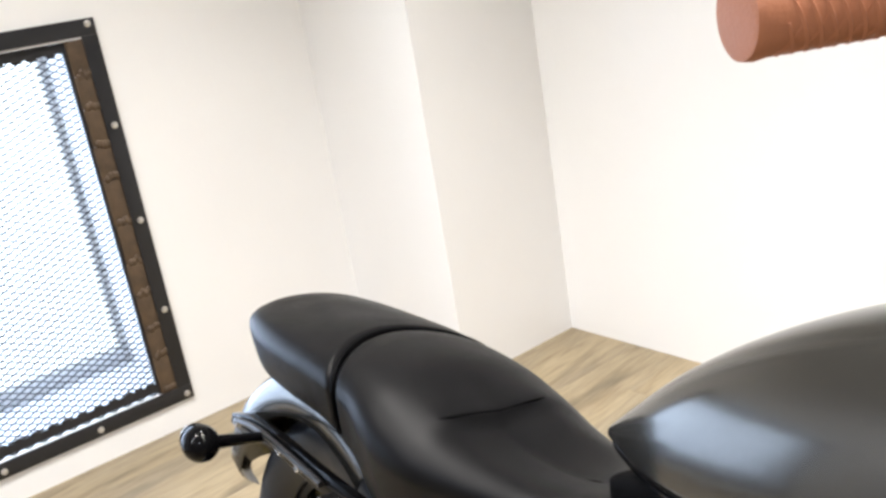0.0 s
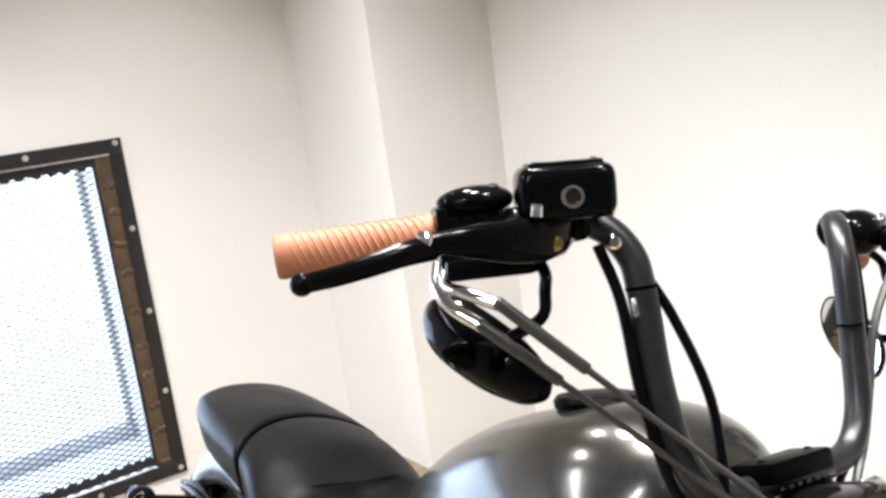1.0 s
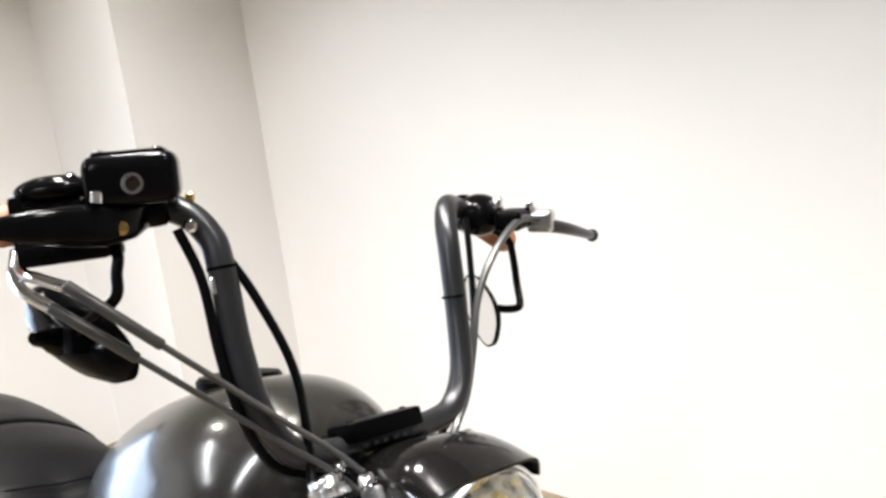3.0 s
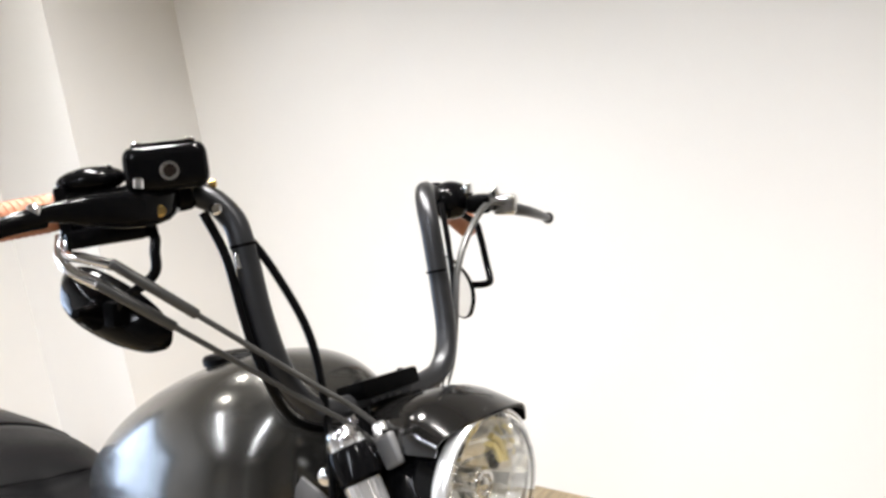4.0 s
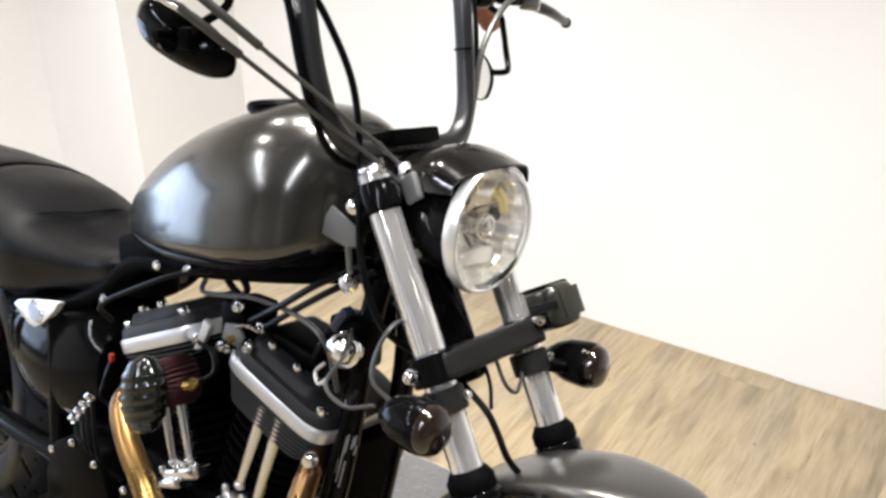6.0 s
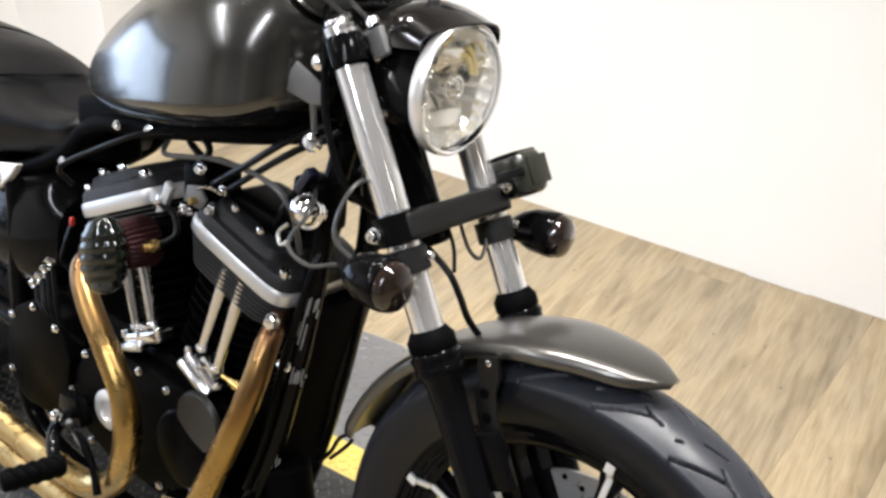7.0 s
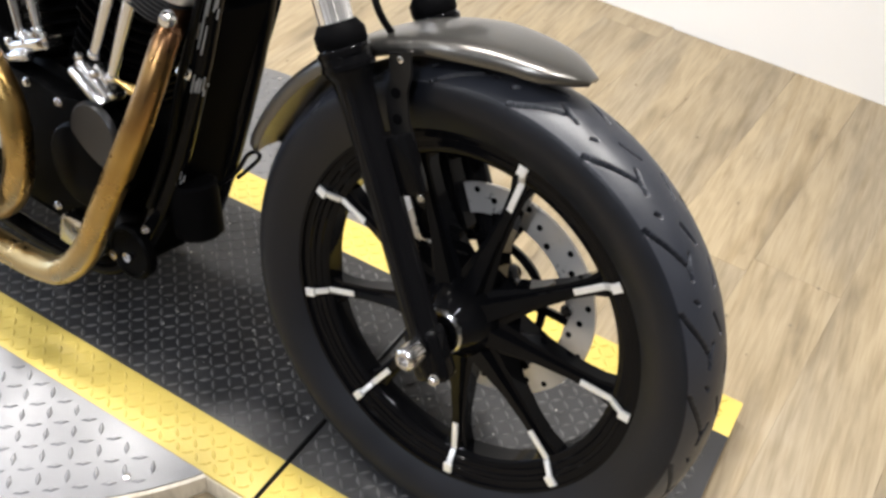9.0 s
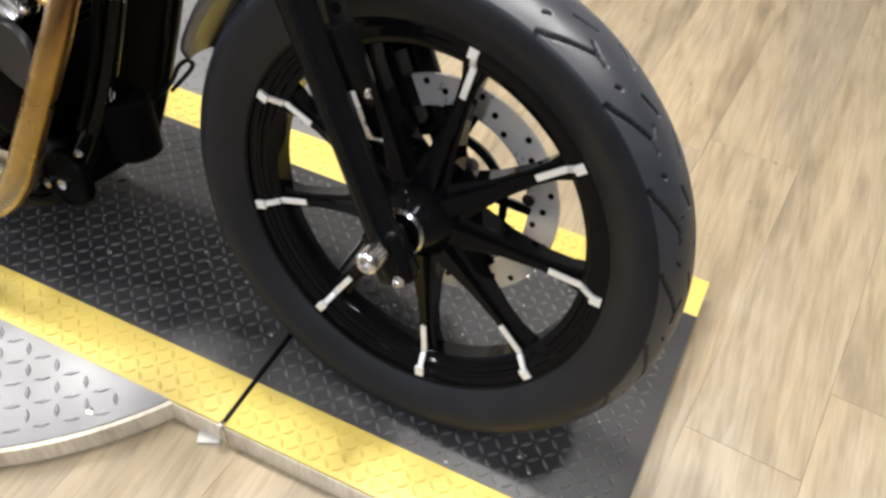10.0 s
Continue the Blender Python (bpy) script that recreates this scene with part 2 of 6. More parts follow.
GREYBAR = mat("dark_grey_bar_coating", (0.042, 0.043, 0.046), 0.34, 0.75, vary=0.15, vscale=30, rvary=0.06)
FORK_CHROME = mat("hard_chrome", (0.95, 0.95, 0.96), 0.11, 0.84, rvary=0.02, vscale=20)
CHROME = mat("chrome", (0.88, 0.88, 0.9), 0.09, 1.0, rvary=0.05, vscale=20)
STEEL = mat("polished_steel", (0.62, 0.61, 0.6), 0.24, 1.0, vary=0.1, vscale=40, rvary=0.08)
RIM_CHROME = mat("bright_lamp_rim", (0.93, 0.93, 0.94), 0.24, 0.7, rvary=0.04, vscale=20)
PLATE_GREY = mat("grey_plate_coating", (0.15, 0.15, 0.15), 0.42, 0.4, vary=0.15, vscale=30)
ALLOY = mat("machined_alloy", (0.6, 0.6, 0.6), 0.36, 0.6, vary=0.06, vscale=60, rvary=0.06)
MACHINED = mat("bright_machined_face", (0.85, 0.85, 0.84), 0.36, 0.45, vary=0.06, vscale=80)
RUBBER = mat("black_rubber", (0.0022, 0.0022, 0.0025), 0.6, spec=0.02, vary=0.3, vscale=40, bump=0.1, bscale=200)
CABLE = mat("cable_sheath", (0.0025, 0.0025, 0.0028), 0.3, spec=0.09, vary=0.2, vscale=60)
GREY_CABLE = mat("grey_cable_sheath", (0.075, 0.074, 0.072), 0.36, 0.5, vary=0.2, vscale=60)
TREAD = mat("worn_tread_rubber", (0.0165, 0.0188, 0.0258), 0.43, spec=0.55, vary=0.3, vscale=14, bump=0.12, bscale=260, rvary=0.1)
TYRE = mat("tyre_rubber", (0.0066, 0.0076, 0.0108), 0.40, spec=0.25, vary=0.35, vscale=12, bump=0.12, bscale=260, rvary=0.1)
LEATHER = mat("black_seat_vinyl", (0.0032, 0.0032, 0.0036), 0.37, spec=0.085, vary=0.2, vscale=6, bump=0.22, bscale=650, rvary=0.07)
PIPE = pipe_mat("heat_stained_pipe")
GRIP = mat("tan_grip_rubber", (0.46, 0.180, 0.092), 0.55, vary=0.12, vscale=30, bump=0.25, bscale=500)
BRASS = mat("brass", (0.6, 0.42, 0.16), 0.25, 1.0, vary=0.1, vscale=40)
RED = mat("red_plastic", (0.36, 0.02, 0.015), 0.4, vary=0.1, vscale=30)
CAP_GLASS = mat("dark_green_black_gloss", (0.0045, 0.0060, 0.0045), 0.07, spec=0.5, rvary=0.03, vscale=30)
FILTER_RED = mat("oiled_filter_gauze", (0.026, 0.005, 0.006), 0.7, spec=0.2, vary=0.3, vscale=60, bump=0.4, bscale=300)
SMOKE = mat("smoked_lens", (0.012, 0.007, 0.005), 0.08, coat=0.5, vary=0.2, vscale=20)
LENS = glass("headlamp_lens", (0.98, 0.98, 0.96), 0.03)
REFLECTOR = mat("headlamp_reflector", (0.95, 0.945, 0.92), 0.15, 0.9, rvary=0.05, vscale=30)
MIRROR = mat("mirror_glass", (0.9, 0.91, 0.92), 0.02, 1.0)
ROTOR = mat("brake_rotor_steel", (0.56, 0.55, 0.53), 0.34, 0.55, vary=0.12, vscale=40, rvary=0.1)
PALE_DASH = mat("pale_dash_grey", (0.30, 0.30, 0.305), 0.45, vary=0.9, vscale=110, stretch=(1, 1, 0.22))

# ---- mesh helpers ----


def part(name, bm, material, parent=None, label="", sharp=38.0):
    """Links a bmesh as one mesh object, under a thing or a part."""
    bmesh.ops.recalc_face_normals(bm, faces=bm.faces)
    lim = radians(sharp)
    for f in bm.faces:
        f.smooth = True
    for e in bm.edges:
        e.smooth = len(e.link_faces) == 2 and e.calc_face_angle(0) < lim
    me = bpy.data.meshes.new(name)
    bm.to_mesh(me)
    bm.free()
    me.materials.append(material)
    ob = new(name, me)
    if parent is not None:
        ob.parent = parent
    if label:
        ob["label"] = label
    return ob


def share(name, me, parent, m):
    """Another object on the mesh me."""
    ob = new(name, me)
    ob.parent = parent
    ob.matrix_basis = m
    return ob


def thing(name, label, category, m=None, group="", kind=""):
    ob = tagged(new(name), label, category, group, kind)
    if m is not None:
        ob.matrix_basis = m
    return ob


def add_box(bm, c, size, rot=None, bevel=0.0, seg=2):
    """A box, its edges rounded by bevel. rot: a 3x3 turn about its middle."""
    t = bmesh.new()
    bmesh.ops.create_cube(t, size=1.0)
    for v in t.verts:
        v.co = Vector((v.co.x * size[0], v.co.y * size[1], v.co.z * size[2]))
    if bevel:
        bmesh.ops.bevel(t, geom=t.edges[:], offset=bevel, segments=seg, profile=0.6, affect="EDGES")
    join(bm, t, c, rot)


def join(bm, t, c=(0, 0, 0), rot=None):
    c = Vector(c)
    made = {}
    for v in t.verts:
        made[v] = bm.verts.new((rot @ v.co if rot is not None else v.co) + c)
    for f in t.faces:
        try:
            bm.faces.new([made[v] for v in f.verts])
        except ValueError:
            pass
    t.free()


def rings(bm, loops, cap=True, closed=False, around=True):
    """Skins a row of loops of points."""
    vs = [[bm.verts.new(p) for p in loop] for loop in loops]
    n = len(vs[0])
    rows = list(zip(vs, vs[1:])) + ([(vs[-1], vs[0])] if closed else [])
    for a, b in rows:
        for i in range(n if around else n - 1):
            j = (i + 1) % n
            bm.faces.new((a[i], a[j], b[j], b[i]))
    if cap and not closed:
        for loop in (vs[0][::-1], vs[-1]):
            bm.faces.new(loop)
    return vs


def turn_to(axis):
    """The 3x3 turn that takes z to axis."""
    return Vector((0, 0, 1)).rotation_difference(Vector(axis).normalized()).to_matrix()


def add_rev(bm, profile, origin, axis, seg=24, cap=True):
    """A body of revolution: profile of (distance along axis, radius)."""
    q = turn_to(axis)
    o = Vector(origin)
    loops = [[o + q @ Vector((max(r, 0.0004) * math.cos(2 * math.pi * i / seg), max(r, 0.0004) * math.sin(2 * math.pi * i / seg), a)) for i in range(seg)] for a, r in profile]
    rings(bm, loops, cap)


def add_cyl(bm, p0, p1, r0, r1=None, seg=16, round_=0.0):
    p0, p1 = Vector(p0), Vector(p1)
    d = (p1 - p0).length
    r1 = r0 if r1 is None else r1
    prof = [(0, r0), (d, r1)] if not round_ else [(0, r0 - round_), (round_ * 0.4, r0 - round_ * 0.3), (round_, r0), (d - round_, r1), (d - round_ * 0.4, r1 - round_ * 0.3), (d, r1 - round_)]
    add_rev(bm, prof, p0, p1 - p0, seg)


def smooth_path(pts, per=8):
    """Catmull-Rom through pts."""
    p = [Vector(q) for q in pts]
    p = [2 * p[0] - p[1]] + p + [2 * p[-1] - p[-2]]
    out = []
    for a, b, c, d in zip(p, p[1:], p[2:], p[3:]):
        for k in range(per):
            t = k / per
            out.append(0.5 * ((2 * b) + (c - a) * t + (2 * a - 5 * b + 4 * c - d) * t * t + (3 * b - a - 3 * c + d) * t ** 3))
    return out + [p[-2]]


def add_tube(bm, pts, r, seg=10, per=8, cap=True):
    """A round tube along a smooth line; r: a radius, or a function of the way 0..1."""
    path = smooth_path(pts, per) if per else [Vector(q) for q in pts]
    tang = [(path[min(i + 1, len(path) - 1)] - path[max(i - 1, 0)]).normalized() for i in range(len(path))]
    side = tang[0].orthogonal().normalized()
    loops = []
    for i, (q, t) in enumerate(zip(path, tang)):
        side = (side - t * side.dot(t)).normalized()
        up = t.cross(side)
        rr = r(i / (len(path) - 1)) if callable(r) else r
        loops.append([q + rr * (math.cos(2 * math.pi * k / seg) * side + math.sin(2 * math.pi * k / seg) * up) for k in range(seg)])
    rings(bm, loops, cap)


def add_ball(bm, c, r, seg=14, squash=(1, 1, 1), rot=None):
    t = bmesh.new()
    bmesh.ops.create_uvsphere(t, u_segments=seg, v_segments=seg // 2 + 2, radius=r)
    for v in t.verts:
        v.co = Vector((v.co.x * squash[0], v.co.y * squash[1], v.co.z * squash[2]))
    join(bm, t, c, rot)


def tube(name, pts, r, m, parent, label="", seg=10, per=8):
    bm = bmesh.new()
    add_tube(bm, pts, r, seg, per)
    return part(name, bm, m, parent, label)


def rod(name, p0, p1, r, m, parent, label="", r1=None, seg=18, round_=0.0):
    bm = bmesh.new()
    add_cyl(bm, p0, p1, r, r1, seg, round_)
    return part(name, bm, m, parent, label)


def lathe(name, profile, origin, axis, m, parent, label="", seg=28, cap=True):
    bm = bmesh.new()
    add_rev(bm, profile, origin, axis, seg, cap)
    return part(name, bm, m, parent, label)


def block(name, c, size, m, parent, label="", rot=None, bevel=0.004, seg=2):
    bm = bmesh.new()
    add_box(bm, c, size, rot, bevel, seg)
    return part(name, bm, m, parent, label)


def plate(name, outline, y0, y1, m, parent, label="", bevel=0.003):
    """A flat body: an outline in x, z, from y0 to y1."""
    bm = bmesh.new()
    a = [bm.verts.new((x, y0, z)) for x, z in outline]
    f = bm.faces.new(a)
    r = bmesh.ops.extrude_face_region(bm, geom=[f])
    for v in r["geom"]:
        if isinstance(v, bmesh.types.BMVert):
            v.co.y = y1
    if bevel:
        bmesh.ops.bevel(bm, geom=[e for e in bm.edges if e.calc_length() > 3 * bevel], offset=bevel, segments=2, profile=0.6, affect="EDGES")
    return part(name, bm, m, parent, label)


def rz(deg):
    return Matrix.Rotation(radians(deg), 3, "Z")


def ry(deg):
    return Matrix.Rotation(radians(deg), 3, "Y")


def bolt(parent, c, axis, r=0.006, h=0.006, m=None, name="bolt", label=""):
    """A hexagon or cap bolt with a domed head."""
    return lathe(name, [(-0.004, r * 0.9), (0, r * 1.25), (0.0015, r * 1.25), (0.002, r), (h * 0.8, r), (h, r * 0.75), (h, r * 0.4), (h * 0.6, r * 0.35)], c, axis, m or CHROME, parent, label, seg=12)

# ---- the room ----


def slab(name, lo, hi, m, label, category="wall", bevel=0.0):
    bm = bmesh.new()
    c = [(a + b) / 2 for a, b in zip(lo, hi)]
    add_box(bm, c, [b - a for a, b in zip(lo, hi)], None, bevel)
    return tagged(part(name, bm, m), label, category, kind="structure")


X1, Y0 = 6.5, -6.0
slab("wall_north", (WALL_B - 0.15, WALL_Y, FLOOR - 0.1), (X1 + 0.15, WALL_Y + 0.15, CEIL), WALL, "plain white painted wall along the wooden floor")
slab("wall_block", (WALL_W - 0.6, BLOCK_Y, FLOOR - 0.1), (WALL_B, WALL_Y + 0.15, CEIL), WALL, "white boxed-out wall section in the corner")
# closing wall out of view, its grey chosen for the reflections
slab("wall_east", (X1, Y0, FLOOR - 0.1), (X1 + 0.15, WALL_Y, CEIL), UNSEEN_PALE_WALL, "unseen closing wall, greyed to control the motorcycle's reflections")
# out of view: white sections added for bright tank streaks, grey ones darken reflections
for xa, xb, paint, lab in ((WALL_W - 0.15, -1.25, UNSEEN_GREY_WALL, "unseen wall section, greyed to keep the motorcycle's reflections dark"), (-1.25, -0.15, WALL, "unseen white wall section, added as a reflector for the tank"),
                           (-0.15, 1.75, UNSEEN_GREY_WALL, "unseen wall section, greyed to keep the motorcycle's reflections dark"), (1.75, 2.55, WALL, "narrow unseen white wall section, added as a reflector for the tank"),
                           (2.55, X1 + 0.15, UNSEEN_GREY_WALL, "unseen wall section, greyed to keep the motorcycle's reflections dark")):
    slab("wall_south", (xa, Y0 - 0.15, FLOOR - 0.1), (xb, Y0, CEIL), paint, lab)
# the wall with the window: four pieces round the opening
WY0, WY1, WZ0, WZ1 = -1.60, 0.408, 0.096, 1.292   # opening
DEEP = 0.5
XO = WALL_W - DEEP
slab("wall_west", (XO, WY1, FLOOR - 0.1), (WALL_W, BLOCK_Y, CEIL), WALL, "white wall beside the mesh-covered window")
slab("wall_west", (XO, Y0, FLOOR - 0.1), (WALL_W, WY0, CEIL), WALL, "white wall beyond the mesh-covered window")
slab("wall_west", (XO, WY0, FLOOR - 0.1), (WALL_W, WY1, WZ0), WALL, "low white wall under the mesh-covered window")
slab("wall_west", (XO, WY0, WZ1), (WALL_W, WY1, CEIL), WALL, "white wall above the mesh-covered window")
slab("ceiling", (WALL_W - 0.6, Y0 - 0.15, CEIL), (X1 + 0.15, WALL_Y + 0.15, CEIL + 0.1), CEILING, "unseen flat ceiling, kept dark to hold down fill light", "ceiling")
slab("floor", (WALL_W - 0.15, Y0 - 0.15, FLOOR - 0.1), (X1 + 0.15, WALL_Y + 0.1, FLOOR - 0.004), GAP, "wood-look laminate plank floor in tan and grey", "floor")
bd = bmesh.new()
add_box(bd, (XO - 1.2, (WY0 + WY1) / 2, 0.9), (0.02, 5.0, 4.0))
tagged(part("backdrop", bd, OUTSIDE), "overexposed white daylight outside the window", "backdrop", kind="structure")

# the window behind the steel mesh
win = thing("window_1", "deep window with a white reveal and white sash", "window", kind="structure")
for nm, lo, hi in (("window_sill", (XO + 0.01, WY0, WZ0 - 0.001), (XO + 0.07, WY1, WZ0 + 0.05)), ("window_frame", (XO + 0.01, WY0, WZ1 - 0.05), (XO + 0.07, WY1, WZ1)),
                   ("window_frame", (XO + 0.01, WY1 - 0.022, WZ0 + 0.05), (XO + 0.05, WY1, WZ1 - 0.05)), ("window_frame", (XO + 0.01, WY0, WZ0 + 0.05), (XO + 0.07, WY0 + 0.045, WZ1 - 0.05)),
                   ("window_frame", (XO + 0.01, (WY0 + WY1) / 2 - 0.03, WZ0 + 0.05), (XO + 0.07, (WY0 + WY1) / 2 + 0.03, WZ1 - 0.05))):
    bm = bmesh.new()
    add_box(bm, [(a + b) / 2 for a, b in zip(lo, hi)], [b - a for a, b in zip(lo, hi)], None, 0.006)
    part(nm, bm, SASH if nm == "window_sill" else WHITE_METAL, win)

grille = thing("window_grille", "black steel frame with expanded metal mesh bolted over the window", "window grille")
BW = 0.050
xg = WALL_W + 0.004
for lo, hi in (((WY0 - BW, WZ1), (WY1 + BW, WZ1 + BW)), ((WY0 - BW, WZ0 - BW), (WY1 + BW, WZ0)), ((WY1, WZ0), (WY1 + BW, WZ1)), ((WY0 - BW, WZ0), (WY0, WZ1))):
    bm = bmesh.new()
    add_box(bm, (xg, (lo[0] + hi[0]) / 2, (lo[1] + hi[1]) / 2), (0.012, hi[0] - lo[0], hi[1] - lo[1]), None, 0.002)
    part("frame_bar", bm, FRAME_STEEL, grille)
# inner angle iron legs: top one in bright steel for the light on its edge, side legs are rusty with weld marks
bm = bmesh.new()
add_box(bm, (WALL_W - 0.012, (WY0 + WY1) / 2, WZ1 - 0.004), (0.04, WY1 - WY0, 0.008), None, 0.002)
part("angle_leg", bm, STEEL, grille, "edge of the steel angle, made bright for the light it catches")
rnd = random.Random(5)
for ys, sg in ((WY1, -1), (WY0, 1)):
    z = WZ0
    while z < WZ1 - 0.03:
        h = min(rnd.uniform(0.10, 0.15), WZ1 - z)
        bm = bmesh.new()
        add_box(bm, (WALL_W - 0.004, ys + sg * 0.026, z + h / 2), (0.018, 0.056 + rnd.uniform(-0.004, 0.004), h - 0.001), None, 0.005)
        for k in range(4):
            add_ball(bm, (WALL_W + 0.003, ys + sg * (0.004 + 0.011 * k), z + rnd.uniform(0, 0.014)), 0.010, 8, (0.6, 1, 1.4))
        part("rusty_weld_strip", bm, RUSTY, grille, "rust-brown welded strip")
        z += h
    bm = bmesh.new()
    add_box(bm, (WALL_W - 0.010, ys + sg * 0.056, (WZ0 + WZ1) / 2), (0.014, 0.014, WZ1 - WZ0), None, 0.003)
    part("mesh_edge", bm, FRAME_STEEL, grille, "dark edge of the mesh")
for zt, sg in ((WZ1, -1), (WZ0, 1)):
    bm = bmesh.new()
    add_box(bm, (WALL_W - 0.012, (WY0 + WY1) / 2, zt + sg * 0.024), (0.014, WY1 - WY0, 0.030), None, 0.003)
    y_ = WY0 + 0.03
    while y_ < WY1 - 0.03:
        add_ball(bm, (WALL_W - 0.010, y_, zt + sg * 0.040), 0.012, 8, (0.5, 1.4, 0.8))
        y_ += rnd.uniform(0.035, 0.06)
    part("mesh_edge", bm, FRAME_STEEL, grille, "dark ragged edge of the mesh")
# expanded metal: zigzag strands of flat bar
mesh_v, mesh_f = [], []
PY, PZ = 0.046, 0.0215
rows = int((WZ1 - WZ0) / PZ) + 1
cols = int((WY1 - WY0) / PY)


def strand(y0, z0, y1, z1, w, xa, xb):
    k = len(mesh_v)
    d = math.hypot(y1 - y0, z1 - z0)
    ny, nz = -(z1 - z0) / d * w, (y1 - y0) / d * w
    for yy, zz in ((y0, z0), (y1, z1)):
        mesh_v.extend([(xa, yy + ny, zz + nz), (xa, yy - ny, zz - nz), (xb, yy - ny, zz - nz), (xb, yy + ny, zz + nz)])
    for a in range(4):
        b = (a + 1) % 4
        mesh_f.append((k + a, k + b, k + 4 + b, k + 4 + a))


for r_ in range(rows):
    for c_ in range(cols):
        ya, yb, ym = WY0 + c_ * PY, WY0 + (c_ + 1) * PY, WY0 + (c_ + 0.5) * PY
        zz = WZ0 + r_ * PZ
        xa, xb = WALL_W - 0.020, WALL_W - 0.013
        strand(ya, zz, ym - 0.003, zz + PZ * 0.5 - 0.001, 0.0017, xa, xb)
        strand(ym - 0.004, zz + PZ * 0.5, ym + 0.004, zz + PZ * 0.5, 0.0021, xa - 0.002, xb + 0.002)
        strand(ym + 0.003, zz + PZ * 0.5 - 0.001, yb, zz, 0.0017, xa, xb)
        if r_:
            strand(ya, zz, ym - 0.003, zz - PZ * 0.5 + 0.001, 0.0017, xa, xb)
            strand(ym + 0.003, zz - PZ * 0.5 + 0.001, yb, zz, 0.0017, xa, xb)
me = bpy.data.meshes.new("expanded_mesh")
me.from_pydata(mesh_v, [], mesh_f)
me.materials.append(MESH_STEEL)
ob = new("expanded_mesh", me)
ob.parent = grille
tagged(ob, "dark diamond-pattern expanded metal mesh", kind="stuff")
for k in range(5):
    bolt(grille, (xg + 0.006, WY1 + 0.027, WZ0 - 0.030 + k * 0.315), (1, 0, 0), 0.0085, 0.007, BOLT)
for k in range(1, 7):
    bolt(grille, (xg + 0.006, WY1 + 0.027 - k * 0.305, WZ0 - 0.028), (1, 0, 0), 0.0085, 0.007, BOLT)
    bolt(grille, (xg + 0.006, WY1 + 0.027 - k * 0.305, WZ1 + 0.028), (1, 0, 0), 0.0085, 0.007, BOLT)
sky_light = bpy.data.lights.new("window_daylight", "AREA")
sky_light.shape, sky_light.size, sky_light.size_y = "RECTANGLE", WY1 - WY0 - 0.1, WZ1 - WZ0 - 0.12
sky_light.energy, sky_light.color = WINDOW_POWER, (0.56, 0.71, 1.0)
new("window_daylight", sky_light).matrix_basis = look((XO + 0.08, (WY0 + WY1) / 2, (WZ0 + WZ1) / 2), (0, (WY0 + WY1) / 2, (WZ0 + WZ1) / 2))

# round ceiling downlights
first = None
for x, y in LAMPS:
    m = pose(x, y, CEIL)
    if first is None:
        first = thing("ceiling_light", "round white ceiling downlight, switched on", "ceiling light", m, "ceiling lights")
        lathe("trim_ring", [(-0.012, 0.105), (-0.014, 0.12), (-0.006, 0.135), (0.0, 0.135)], (0, 0, 0), (0, 0, 1), WHITE_METAL, first)
        lathe("diffuser", [(-0.013, 0.0), (-0.013, 0.105), (-0.006, 0.105)], (0, 0, 0), (0, 0, 1), LAMP_FACE, first)
    else:
        copy_thing(first, m)
    la = bpy.data.lights.new("downlight", "AREA")
    la.shape, la.size, la.energy, la.color = "DISK", 0.20, LAMP_POWER, (1.0, 0.965, 0.93)
    la.spread = radians(100)
    new("downlight", la).matrix_basis = pose(x, y, CEIL - 0.02)

# two long tube lights on the camera's side of the room
first = None
for x, y in STRIPS:
    m = pose(x, y, CEIL)
    if first is None:
        first = thing("tube_light", "long white ceiling tube light, switched on", "ceiling light", m, "tube lights")
        block("batten", (0, 0, -0.02), (0.09, 3.05, 0.04), WHITE_METAL, first, bevel=0.006)
        rod("tube", (0, -1.48, -0.056), (0, 1.48, -0.056), 0.013, LAMP_FACE, first, seg=14)
        for sg in (-1, 1):
            block("end_cap", (0, sg * 1.495, -0.05), (0.03, 0.03, 0.045), WHITE_METAL, first, bevel=0.004)
    else:
        copy_thing(first, m)
    la = bpy.data.lights.new("tube", "AREA")
    la.shape, la.size, la.size_y, la.energy, la.color = "RECTANGLE", 0.06, 2.9, STRIP_POWER, (0.935, 0.98, 1.085)
    la.spread = radians(150)
    new("tube", la).matrix_basis = pose(x, y, CEIL - 0.075)

# ---- the turntable and its mats ----
DISC_C, DISC_R = (0.68, 0.10), 0.64
MAT_M = pose(1.29, 0.112, 0, 0, 0, 4.0)
MAT_IN = MAT_M.inverted()
MAT_W, YEL = 0.305, 0.085
U_END, U_SEAM, U_BACK = 0.589, 0.022, -1.85


